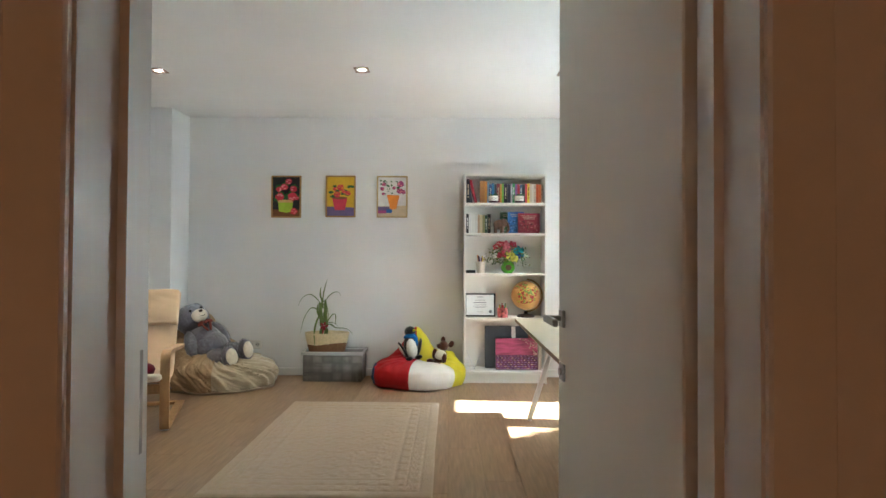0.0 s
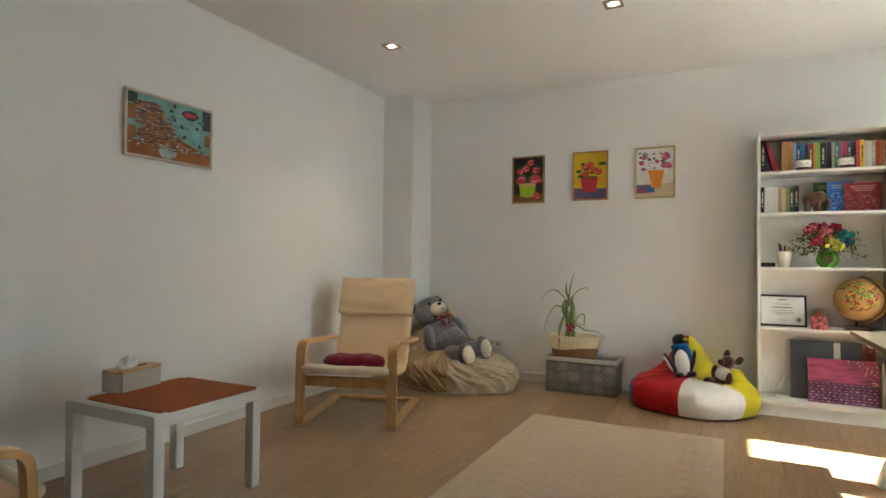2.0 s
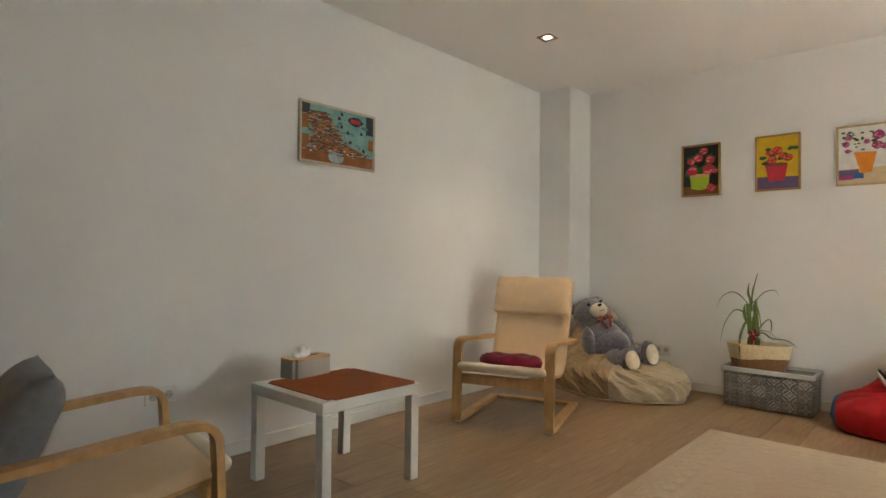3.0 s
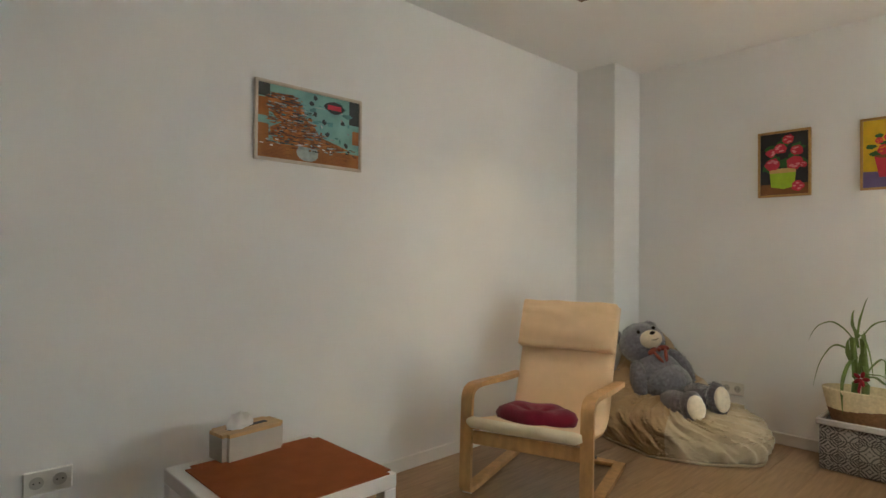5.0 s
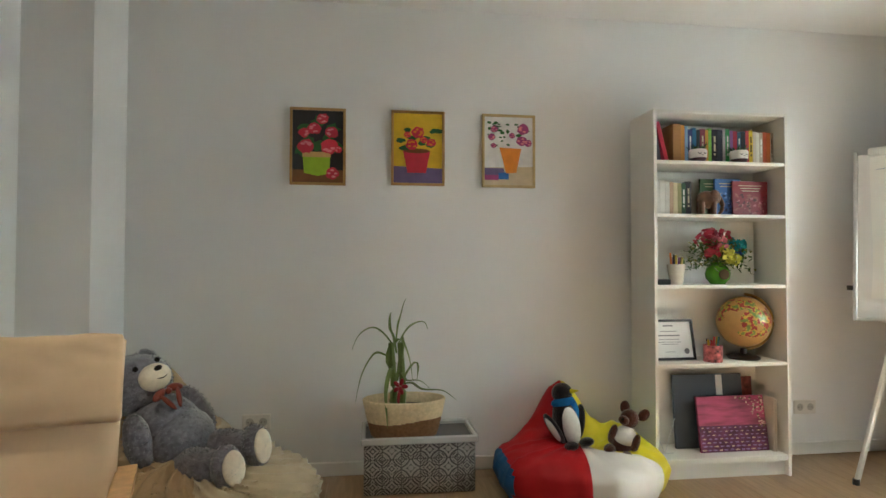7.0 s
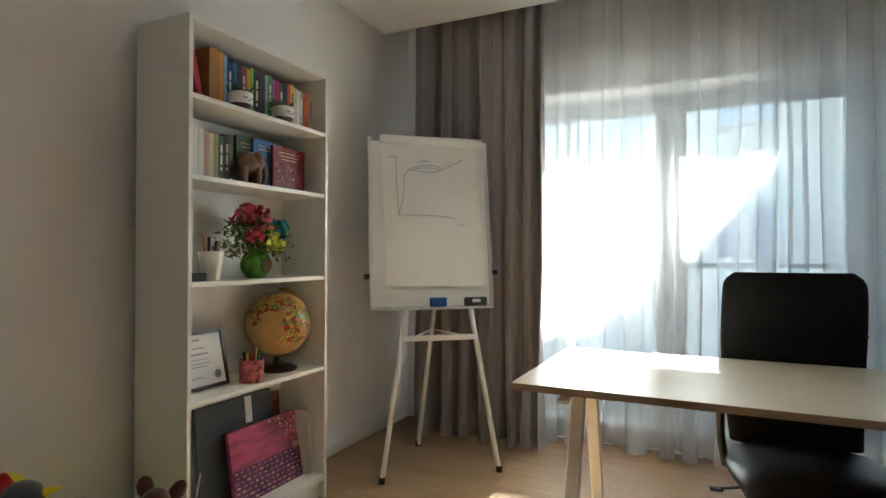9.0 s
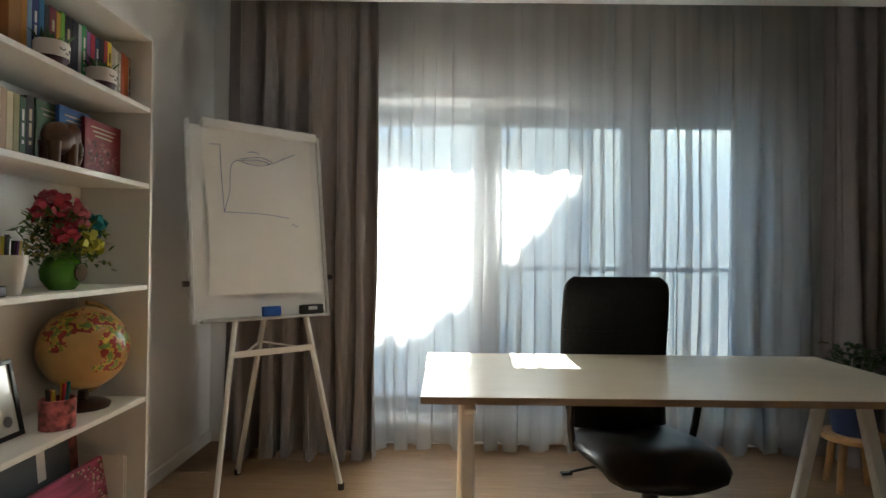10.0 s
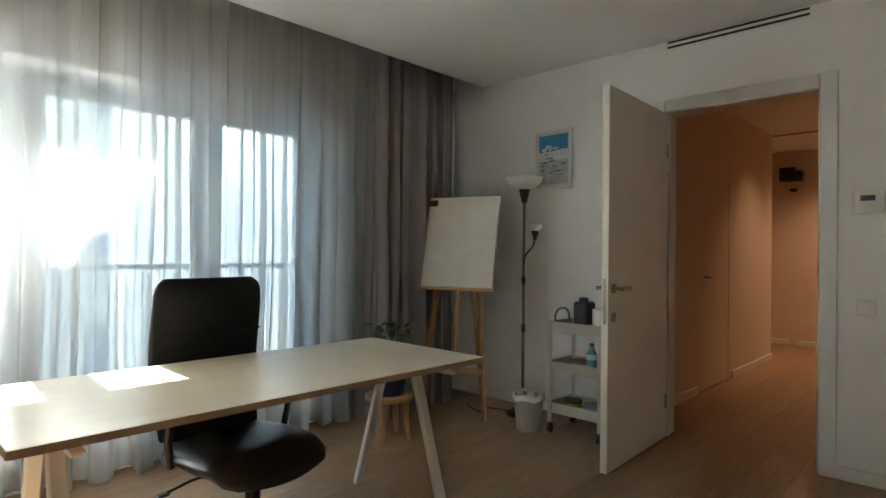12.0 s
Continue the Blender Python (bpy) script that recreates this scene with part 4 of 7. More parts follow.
part("paper_clamp", bm, WHITELAQ, fc)
bm = bmesh.new()
for k, (x0, x1, y) in enumerate(((-0.315, 0.255, -0.004), (-0.31, 0.26, -0.007))):
    g = [[bm.verts.new(lean @ Vector((x0 + (x1 - x0) * i / 8 + 0.008 * math.sin(j * 0.5 + k), y - 0.012 * (1 - j / 10) ** 3 * (0.4 + i / 8), 0.12 + 0.84 * j / 10))) for i in range(9)] for j in range(11)]
    for j in range(10):
        for i in range(8):
            bm.faces.new((g[j][i], g[j][i + 1], g[j + 1][i + 1], g[j + 1][i]))
part("paper_pad", bm, PAPER, fc, "large paper sheets with a hand-drawn diagram", smooth=60)
INK = colour("blue_ink", 0.1, 0.16, 0.42)
bm = bmesh.new()
for pts in (((-0.2, 0.87), (-0.197, 0.7), (-0.19, 0.53)), ((-0.25, 0.87), (-0.2, 0.875)), ((-0.19, 0.53), (-0.16, 0.64), (-0.15, 0.76), (-0.12, 0.8), (-0.1, 0.8)), ((-0.19, 0.53), (0.0, 0.53), (0.15, 0.515)),
            ((-0.1, 0.81), (0.0, 0.83), (0.07, 0.81), (0.0, 0.785), (-0.1, 0.8), (0.0, 0.815), (0.06, 0.8)), ((0.07, 0.8), (0.13, 0.835), (0.2, 0.87)), ((-0.06, 0.85), (-0.03, 0.856), (0.0, 0.85)), ((0.16, 0.475), (0.175, 0.485), (0.185, 0.47), (0.2, 0.478))):
    tube(bm, [lean @ Vector((p.x - 0.04, -0.012 - 0.004 * (1 - p.z), p.z)) for p in smooth_path([(a, 0, b) for a, b in pts], 5)], 0.0013, 5)
part("ink_drawing", bm, INK, fc, "thin blue marker line sketch", smooth=None)
for a, b in (((-0.2, -0.02, 0.86), (-0.37, -0.25, 0.0)), ((0.17, -0.02, 0.86), (0.262, -0.245, 0.0)), ((-0.02, 0.05, 0.9), (-0.07, 0.27, 0.0))):
    bm = bmesh.new()
    bar(bm, a, b, 0.028, 0.02, 0.004)
    lg = part("leg", bm, METALW, fc)
    bm = bmesh.new()
    rod(bm, (*b[:2], 0.0), (b[0], b[1], 0.03), 0.017)
    part("rubber_foot", bm, BLACK, lg)
bm = bmesh.new()
bar(bm, (-0.235, -0.07, 0.7), (0.19, -0.07, 0.7), 0.03, 0.012, 0.002)
bar(bm, (-0.03, 0.09, 0.73), (-0.16, -0.06, 0.705), 0.008, 0.008, 0.001)
bar(bm, (-0.03, 0.09, 0.73), (0.12, -0.06, 0.705), 0.008, 0.008, 0.001)
part("brace", bm, METALW, fc)
for s, z in ((-1, 0.18), (1, 0.2)):
    bm = bmesh.new()
    p = lean @ Vector((s * 0.36 - 0.04, 0.01, z))
    rod(bm, p, p + Vector((s * 0.03, 0, 0)), 0.014)
    part("clamp_knob", bm, BLACK, fc)
SPONGE = colour("blue_foam", 0.02, 0.09, 0.36, 0.9)


def on_board(ob, x, z, out):
    ob.matrix_world = fc.matrix_world @ lean @ pose(x, out, z)


bm = bmesh.new()
vs = box(bm, (0, 0, 0), (0.095, 0.03, 0.05), 0.006, None, 2)
ob = solid("board_sponge", bm, SPONGE, "blue foam board wiper on the flip chart ledge", "wiper")
on_board(ob, -0.02, 0.029, -0.029)
ers = thing("marker_holder", 0, 0, 0, 0, "black magnetic eraser with grey clip on the flip chart ledge", "eraser")
bm = bmesh.new()
box(bm, (0, 0, 0), (0.13, 0.034, 0.05), 0.008, None, 2)
part("body", bm, BLACK, ers)
bm = bmesh.new()
box(bm, (0.0, -0.018, 0.004), (0.05, 0.006, 0.018), 0.002)
part("clip", bm, ALU, ers)
on_board(ers, 0.2, 0.029, -0.029)


# ---- soft corner: covered bean bag and teddy bear ----
def mound(bm, cx, cy, rx, ry, height, back, seed, wrinkle=0.02, rings=26, seg=72, mats=None, folds=0.0, round_=0.8):
    """A slumped bag: round footprint, bulging flank, and a raised back at (x, y, rise, spread)."""
    bx, by, rise, spread = back
    prev = None
    for i in range(rings + 1):
        t = i / rings
        row = []
        for k in range(seg):
            a = 6.28318 * k / seg
            wob = 1 + 0.05 * math.sin(2 * a + seed) + 0.035 * math.sin(5 * a + 2 * seed)
            if t < 0.35:
                q = t / 0.35
                r, z = 0.93 + 0.09 * math.sin(q * 2.2), 0.012 + 0.55 * height * q
            else:
                q = (t - 0.35) / 0.65
                r, z = (0.93 + 0.09 * math.sin(2.2)) * max(0.02, math.cos(q * 1.5708)) ** round_, height * (0.55 + 0.45 * math.sin(q * 1.5708) ** 0.9)
            x, y = cx + rx * r * wob * math.cos(a), cy + ry * r * wob * math.sin(a)
            g = math.exp(-((x - bx) ** 2 + (y - by) ** 2) / spread ** 2)
            z += rise * g * min(1, t * 2.2)
            n1 = (max(0.0, 1 - 2.6 * abs(noise.noise(Vector((math.cos(a) * 3.2 + seed, math.sin(a) * 3.2, z * 2.4))))) ** 2 - 0.3) + 0.55 * (max(0.0, 1 - 3 * abs(noise.noise(Vector((x * 7 + y * 3, y * 5 - x * 4, z * 6 + seed))))) ** 2 - 0.3) + 0.2 * noise.noise(Vector((x * 22, y * 22, z * 12)))
            if folds:
                lean_ = a + 0.9 * t + 0.25 * noise.noise(Vector((x * 3, y * 3, 8.0)))
                n2 = max(0.0, 1 - 2.2 * abs(noise.noise(Vector((math.cos(lean_) * 7.5, math.sin(lean_) * 7.5, 0.9 * t + seed))))) ** 2
                n3 = max(0.0, 1 - 2.4 * abs(noise.noise(Vector((math.cos(lean_) * 15, math.sin(lean_) * 15, 2.2 * t))))) ** 2
                n1 = 0.25 * n1 + folds * (n2 + 0.5 * n3 - 0.4)
            x += math.cos(a) * wrinkle * n1
            y += math.sin(a) * wrinkle * n1
            z += wrinkle * 0.7 * n1 * (t > 0.1)
            row.append(bm.verts.new((x, min(y, YN - 0.03), max(z, 0.006))))
        if prev:
            for k in range(seg):
                f = bm.faces.new((prev[k], prev[(k + 1) % seg], row[(k + 1) % seg], row[k]))
                if mats:
                    c = f.calc_center_median()
                    f.material_index = mats(c, 6.28318 * (k + 0.5) / seg)
        prev = row
    f = bm.faces.new(prev)
    if mats:
        f.material_index = mats(f.calc_center_median(), 0)


cover = thing("covered_bean_bag", 0, 0, 0, 0, "bean bag draped with wrinkled beige and linen throws in the corner", "bean bag")
bm = bmesh.new()
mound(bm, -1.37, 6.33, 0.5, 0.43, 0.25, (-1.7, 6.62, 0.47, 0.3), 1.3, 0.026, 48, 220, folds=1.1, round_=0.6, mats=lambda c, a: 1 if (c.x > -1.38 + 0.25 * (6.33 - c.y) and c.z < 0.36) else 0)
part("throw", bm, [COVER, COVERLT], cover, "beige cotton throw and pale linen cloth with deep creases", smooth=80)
bm = bmesh.new()
tube(bm, [(-1.37 + 0.5 * k * math.cos(a), 6.33 + 0.43 * k * math.sin(a), 0.012 + 0.004 * math.sin(9 * a)) for a, k in ((-2.6 + 2.9 * i / 60, 0.97 * (1 + 0.05 * math.sin(2 * (-2.6 + 2.9 * i / 60) + 1.3) + 0.035 * math.sin(5 * (-2.6 + 2.9 * i / 60) + 2.6))) for i in range(61))], 0.008, 6)
part("hem", bm, COVERLT, cover, "thick stitched hem on the floor")

# bear: one mesh
bm = bmesh.new()
EYEM = mat("plush_eyes", (0.01, 0.008, 0.006), 0.15)
ball(bm, (0, 0.02, 0.2), (0.168, 0.14, 0.2), pose(0, 0, 0, -14, 0, 0), seg=32)
ball(bm, (0, -0.02, 0.14), (0.168, 0.145, 0.135), seg=28)
ball(bm, (0.0, 0.045, 0.465), (0.16, 0.14, 0.142), pose(0, 0, 0, -12, 0, 0), seg=32)
for s in (-1, 1):
    ball(bm, (s * 0.14, 0.09, 0.57), (0.046, 0.028, 0.046), seg=18)
    ball(bm, (s * 0.168, -0.005, 0.225), (0.056, 0.066, 0.135), pose(0, 0, 0, 6, -s * 12, 0), seg=22)
    ball(bm, (s * 0.085, -0.18, -0.005), (0.078, 0.18, 0.075), pose(0, 0, 0, 28, 0, s * 4), seg=26)
    ball(bm, (s * 0.092, -0.325, -0.06), (0.075, 0.055, 0.1), pose(0, 0, 0, 24, 0, s * 6), seg=24)
fur = len(bm.faces)
bm.verts.ensure_lookup_table()
for v in bm.verts:
    v.co += v.normal * 0.006 * noise.noise(v.co * 45)
tips = []
g_ = random.Random(11)
bm.faces.ensure_lookup_table()
bm.normal_update()
for i in range(fur):
    f = bm.faces[i]
    for _ in range(3 if f.calc_area() > 0.00012 else 1):
        w = [g_.random() for _ in f.verts]
        s = sum(w)
        c = sum((v.co * k for v, k in zip(f.verts, w)), Vector()) / s
        tips.append((c, f.normal.copy()))
for c, nrm in tips:
    d = (nrm + Vector((g_.uniform(-0.5, 0.5), g_.uniform(-0.5, 0.5), g_.uniform(-0.8, 0.1)))).normalized() * g_.uniform(0.007, 0.014)
    s = nrm.cross(d)
    s = s.normalized() * 0.0022 if s.length > 1e-5 else Vector((0.002, 0, 0))
    f = bm.faces.new((bm.verts.new(c - s), bm.verts.new(c + s), bm.verts.new(c + d)))
    f.material_index = 1
ball(bm, (0.0, -0.085, 0.45), (0.08, 0.056, 0.064), seg=20, mi=2)
ball(bm, (0, -0.136, 0.478), (0.021, 0.014, 0.013), seg=12, mi=3)
tube(bm, smooth_path([(-0.028, -0.133, 0.436), (0, -0.138, 0.427), (0.028, -0.133, 0.436)], 4), 0.0025, 5, mi=3)
for s in (-1, 1):
    ball(bm, (s * 0.06, -0.078, 0.522), 0.013, seg=10, mi=3)
    ball(bm, (s * 0.094, -0.362, -0.076), (0.058, 0.022, 0.08), pose(0, 0, 0, 24, 0, s * 6), seg=20, mi=2)
    ball(bm, (s * 0.045, -0.112, 0.365), (0.042, 0.012, 0.02), pose(0, 0, 0, 0, s * 18, 0), seg=14, mi=4)
    ball(bm, (s * 0.03, -0.122, 0.315), (0.014, 0.007, 0.05), pose(0, 0, 0, 0, s * 22, 0), seg=12, mi=4)
ball(bm, (0, -0.12, 0.362), (0.016, 0.014, 0.016), seg=12, mi=4)
ob = solid("teddy_bear", bm, [FUR, FURTIP, MUZZLE, EYEM, RIBBON], "large grey plush teddy bear with rust ribbon sitting on the throw", "teddy bear", smooth=70)
ob.matrix_world = pose(-1.41, 6.37, 0.225, -28, -13, 60) @ Matrix.Scale(0.99, 4)

# ---- storage box, basket and aloe ----
sb = thing("storage_box", -0.335, 6.62, 0, 0, "grey patterned plastic storage box with smoked lid", "storage box")
bm = bmesh.new()
span(bm, -0.285, 0.285, -0.15, 0.15, 0.004, 0.262, 0.008, 2)
part("body", bm, BOXPRINT, sb, "patchwork tile print in greys")
bm = bmesh.new()
for x0, x1, y0, y1 in ((-0.3, 0.3, -0.165, -0.14), (-0.3, 0.3, 0.14, 0.165), (-0.3, -0.275, -0.14, 0.14), (0.275, 0.3, -0.14, 0.14)):
    span(bm, x0, x1, y0, y1, 0.258, 0.292, 0.005)
part("lid_rim", bm, GREYPL, sb, "translucent grey rim")
bm = bmesh.new()
span(bm, -0.276, 0.276, -0.141, 0.141, 0.262, 0.272)
part("lid", bm, LIDGREY, sb, "smoked grey lid panel")

bk = thing("rope_basket", -0.41, 6.585, 0.273, 0, "cream and brown coiled rope basket used as planter", "basket")
SXB, SYB = 1.0, 0.62


def coil():
    bm = bmesh.new()
    prev = None
    seg = 56
    rows_ = 44
    for i in range(rows_ + 1):
        z = 0.19 * i / rows_
        r = 0.168 + 0.05 * (z / 0.19) ** 0.8 + 0.0022 * abs(math.sin(z * 3.14159 / 0.0095))
        row = [bm.verts.new((r * SXB * math.cos(6.28318 * k / seg), r * SYB * math.sin(6.28318 * k / seg), z)) for k in range(seg)]
        if prev:
            for k in range(seg):
                f = bm.faces.new((prev[k], prev[(k + 1) % seg], row[(k + 1) % seg], row[k]))
                c = f.calc_center_median()
                f.material_index = 1 if c.z < 0.088 + 0.012 * math.sin(c.x * 12) else 0
        prev = row
    inner = [[bm.verts.new(((rr) * SXB * math.cos(6.28318 * k / seg), (rr) * SYB * math.sin(6.28318 * k / seg), zz)) for k in range(seg)] for rr, zz in ((0.212, 0.194), (0.203, 0.185), (0.192, 0.12))]
    for row in inner:
        for k in range(seg):
            bm.faces.new((prev[k], prev[(k + 1) % seg], row[(k + 1) % seg], row[k]))
        prev = row
    return bm


part("basket_wall", coil(), [ROPE, ROPEBR], bk, smooth=50)
bm = bmesh.new()
lathe(bm, [(0.0, 0.135), (0.1, 0.15), (0.19, 0.14), (0.19, 0.1), (0.0, 0.1)], sx=SXB, sy=SYB, seg=40)
part("soil", bm, SOIL, bk, smooth=60)
pl = thing("aloe_plant", -0.455, 6.58, 0.42, 0, "spiky green potted plant with arching leaves and red bow", "potted plant")
bm = bmesh.new()
for ox in (-0.015, 0.03):
    tube(bm, smooth_path([(ox, 0, -0.005), (ox + 0.005, 0.0, 0.1), (ox - 0.01, 0, 0.3)], 5), lambda t: 0.02 - 0.006 * t, 8)
part("stem", bm, LEAF, pl)
LEAVES = [((0.0, 0.3), (0.02, 0.42), (0.05, 0.51), -0.02, 0.012), ((-0.01, 0.28), (-0.12, 0.375), (-0.22, 0.27), -0.05, 0.014), ((0.0, 0.2), (-0.11, 0.25), (-0.2, 0.03), -0.04, 0.016), ((0.01, 0.29), (0.1, 0.39), (0.165, 0.355), 0.03, 0.013),
          ((0.0, 0.3), (0.035, 0.3), (0.08, 0.12), -0.08, 0.014), ((0.02, 0.1), (0.13, 0.085), (0.3, 0.035), -0.06, 0.015), ((-0.01, 0.2), (-0.05, 0.1), (-0.045, -0.07), -0.13, 0.016), ((0.01, 0.15), (0.05, 0.13), (0.17, 0.09), -0.07, 0.013),
          ((0.0, 0.25), (-0.03, 0.36), (-0.02, 0.44), 0.05, 0.013), ((0.01, 0.12), (0.03, 0.24), (0.03, 0.34), -0.03, 0.018), ((-0.01, 0.1), (-0.04, 0.2), (-0.03, 0.3), -0.04, 0.02), ((0.02, 0.08), (0.1, 0.2), (0.11, 0.1), 0.05, 0.013)]
for (ax, az), (mx, mz), (tx, tz), ey, w in LEAVES:
    bm = bmesh.new()
    blade(bm, smooth_path([(ax, 0, az), ((ax + mx) / 2, ey * 0.3, (az + mz) / 2 + 0.02), (mx, ey * 0.6, mz), ((mx + tx) / 2 + 0.12 * (mx - ax), ey * 0.85, (mz + tz) / 2 + 0.02), (tx, ey, tz)], 6), w * 1.05, fold=0.4)
    part("leaf", bm, LEAF, pl, smooth=60)
REDBOW = colour("red_ribbon", 0.3, 0.012, 0.02, 0.4)
bm = bmesh.new()
for k in range(5):
    a = k * 1.25
    ball(bm, (0.02 + 0.022 * math.cos(a), -0.035, 0.1 + 0.022 * math.sin(a)), (0.018, 0.008, 0.01), pose(0, 0, 0, 0, -math.degrees(a), 0), seg=10)
tube(bm, [(0.02, -0.03, 0.1), (0.01, -0.04, 0.04), (0.015, -0.04, 0.0)], 0.008, 6)
part("bow", bm, REDBOW, pl, "red ribbon bow")
pl.scale = (1.05, 1.0, 1.12)

# ---- colourful bean bag and plush toys ----
def panel(c, a):
    a = math.degrees(a) % 360
    if a > 322 or a < 95:
        return 2
    if a > 262:
        return 1
    return 3 if c.x < 0.1 and 90 < a < 220 else 0


bb = thing("bean_bag", 0, 0, 0, 0, "red, white, yellow and blue leatherette bean bag", "bean bag")
bm = bmesh.new()
mound(bm, 0.49, 6.42, 0.455, 0.32, 0.25, (0.47, 6.68, 0.3, 0.16), 4.1, 0.014, 36, 96, mats=panel)
for v in bm.verts:
    v.co.z += 0.13 * math.exp(-((v.co.x - 0.83) ** 2 + (v.co.y - 6.58) ** 2) / 0.016) * min(1, v.co.z * 4)
    v.co.z -= 0.05 * math.exp(-((v.co.x - 0.6) ** 2 + (v.co.y - 6.45) ** 2) / 0.02)
for i, (nm, m_) in enumerate((("red_panel", RED), ("white_panel", WHITEL), ("yellow_panel", YELLOW), ("blue_panel", BLUE))):
    piece = bm.copy()
    bmesh.ops.delete(piece, geom=[f for f in piece.faces if f.material_index != i], context="FACES")
    slot(piece.faces, 0)
    part(nm, piece, m_, bb, nm.split("_")[0] + " leatherette panel", smooth=80)
bm.free()

PBLACK = mat("black_plush", (0.012, 0.012, 0.016), 0.95, 0.3, 40, 0.8, 250, sheen=0.5, spec=0.1)
PWHITE = mat("white_plush", (0.72, 0.7, 0.66), 0.95, 0.08, 40, 0.6, 250, sheen=0.5, spec=0.1)
PBLUE = mat("blue_knit", (0.02, 0.14, 0.42), 0.9, 0.15, 60, 0.8, 250, spec=0.1)
PBROWN = mat("brown_plush", (0.07, 0.02, 0.012), 0.95, 0.25, 40, 0.8, 250, sheen=0.5, spec=0.1)
bm = bmesh.new()
ball(bm, (0, 0, 0.13), (0.075, 0.07, 0.14), seg=24)
ball(bm, (0, -0.025, 0.12), (0.06, 0.058, 0.115), seg=24, mi=1)
ball(bm, (0.02, 0.0, 0.3), (0.06, 0.058, 0.055), seg=22)
ball(bm, (0.01, 0.0, 0.248), (0.068, 0.066, 0.032), seg=22, mi=2)
ball(bm, (0.055, -0.02, 0.2), (0.03, 0.03, 0.07), seg=16, mi=2)
for s in (-1, 1):
    ball(bm, (s * 0.085, 0.0, 0.12), (0.022, 0.05, 0.1), pose(0, 0, 0, 0, s * 22, 0), seg=16)
    ball(bm, (s * 0.05, -0.08, 0.02), (0.038, 0.05, 0.024), seg=14)
ball(bm, (-0.105, -0.02, 0.12), (0.012, 0.03, 0.075), pose(0, 0, 0, 0, -22, 0), seg=14, mi=1)
rod(bm, (0.05, -0.05, 0.3), (0.075, -0.09, 0.295), 0.014, 0.003, mi=3)
ob = solid("penguin_toy", bm, [PBLACK, PWHITE, PBLUE, YELLOW], "black and white plush penguin with blue scarf on the bean bag", "plush toy", smooth=70)
ob.matrix_world = pose(0.45, 6.42, 0.225, -14, -8, 14) @ Matrix.Scale(0.92, 4)
bm = bmesh.new()
ball(bm, (0, 0, 0.085), (0.06, 0.055, 0.09), seg=20)
ball(bm, (0, -0.012, 0.11), (0.058, 0.055, 0.06), seg=20, mi=1)
ball(bm, (-0.01, -0.01, 0.205), (0.048, 0.045, 0.05), seg=20)
ball(bm, (-0.03, -0.05, 0.19), (0.028, 0.028, 0.024), seg=14)
for s in (-1, 1):
    ball(bm, (s * 0.05, 0.01, 0.25), (0.026, 0.012, 0.036), pose(0, 0, 0, 0, s * 20, 0), seg=14)
    ball(bm, (s * 0.06, -0.03, 0.1), (0.022, 0.026, 0.06), pose(0, 0, 0, 30, 0, 0), seg=14)
    ball(bm, (s * 0.045, -0.075, 0.025), (0.03, 0.055, 0.03), seg=14)
ball(bm, (-0.035, -0.078, 0.195), 0.008, seg=8, mi=2)
ob = solid("mouse_toy", bm, [PBROWN, PWHITE, EYEM], "small brown plush animal in a white vest on the bean bag", "plush toy", smooth=70)
ob.matrix_world = pose(0.68, 6.38, 0.18, -12, 18, -34) @ Matrix.Scale(0.98, 4)


# ---- pictures ----
def framed(name, x, z, w, h, label, frame_mat, paint, y=YN, turn=0):
    """A framed picture on a wall; paint(bm) draws its patches in metres from the centre, slots 0.. of the mats it returns."""
    ob = thing(name, x, y, z, turn, label, "picture", "wall pictures")
    bm = bmesh.new()
    b = 0.014
    span(bm, -w / 2, w / 2, -0.024, -0.002, h / 2 - b, h / 2, 0.002)
    span(bm, -w / 2, w / 2, -0.024, -0.002, -h / 2, -h / 2 + b, 0.002)
    span(bm, -w / 2, -w / 2 + b, -0.024, -0.002, -h / 2 + b, h / 2 - b, 0.002)
    span(bm, w / 2 - b, w / 2, -0.024, -0.002, -h / 2 + b, h / 2 - b, 0.002)
    part("frame", bm, frame_mat, ob)
    bm = bmesh.new()
    span(bm, -w / 2 + b, w / 2 - b, -0.014, -0.004, -h / 2 + b, h / 2 - b)
    mats = paint(bm, w / 2 - b, h / 2 - b)
    part("canvas", bm, mats, ob, "painted canvas", smooth=None)
    return ob


def blossom(bm, x, z, r, y, mi, mi2, seed):
    flat(bm, oval(x, z, r, r * 0.9, 16, 0.16, seed), y, mi)
    g = random.Random(seed)
    for k in range(5):
        a = g.uniform(0, 6.28)
        flat(bm, oval(x + 0.5 * r * math.cos(a), z + 0.5 * r * math.sin(a), r * 0.3, r * 0.16, 8, 0.3, seed + k), y - 0.0006, mi2)


C_BLACK, C_GREEN, C_LIME, C_RED, C_PINK = colour("paint_black", 0.02, 0.02, 0.025), colour("paint_green", 0.03, 0.12, 0.03), colour("paint_lime", 0.36, 0.55, 0.03), colour("paint_red", 0.58, 0.03, 0.06), colour("paint_pink", 0.75, 0.25, 0.28)
C_BROWN, C_YEL, C_OCHRE, C_PURP, C_ORANGE = colour("paint_brown", 0.2, 0.08, 0.025), colour("paint_yellow", 0.68, 0.44, 0.02), colour("paint_ochre", 0.62, 0.4, 0.14), colour("paint_purple", 0.14, 0.1, 0.22), colour("paint_orange", 0.72, 0.24, 0.02)
C_WHITE, C_BLUE, C_MAG, C_SAND = colour("paint_white", 0.74, 0.72, 0.7), colour("paint_blue", 0.03, 0.12, 0.38), colour("paint_magenta", 0.34, 0.05, 0.18), colour("paint_sand", 0.6, 0.48, 0.3)


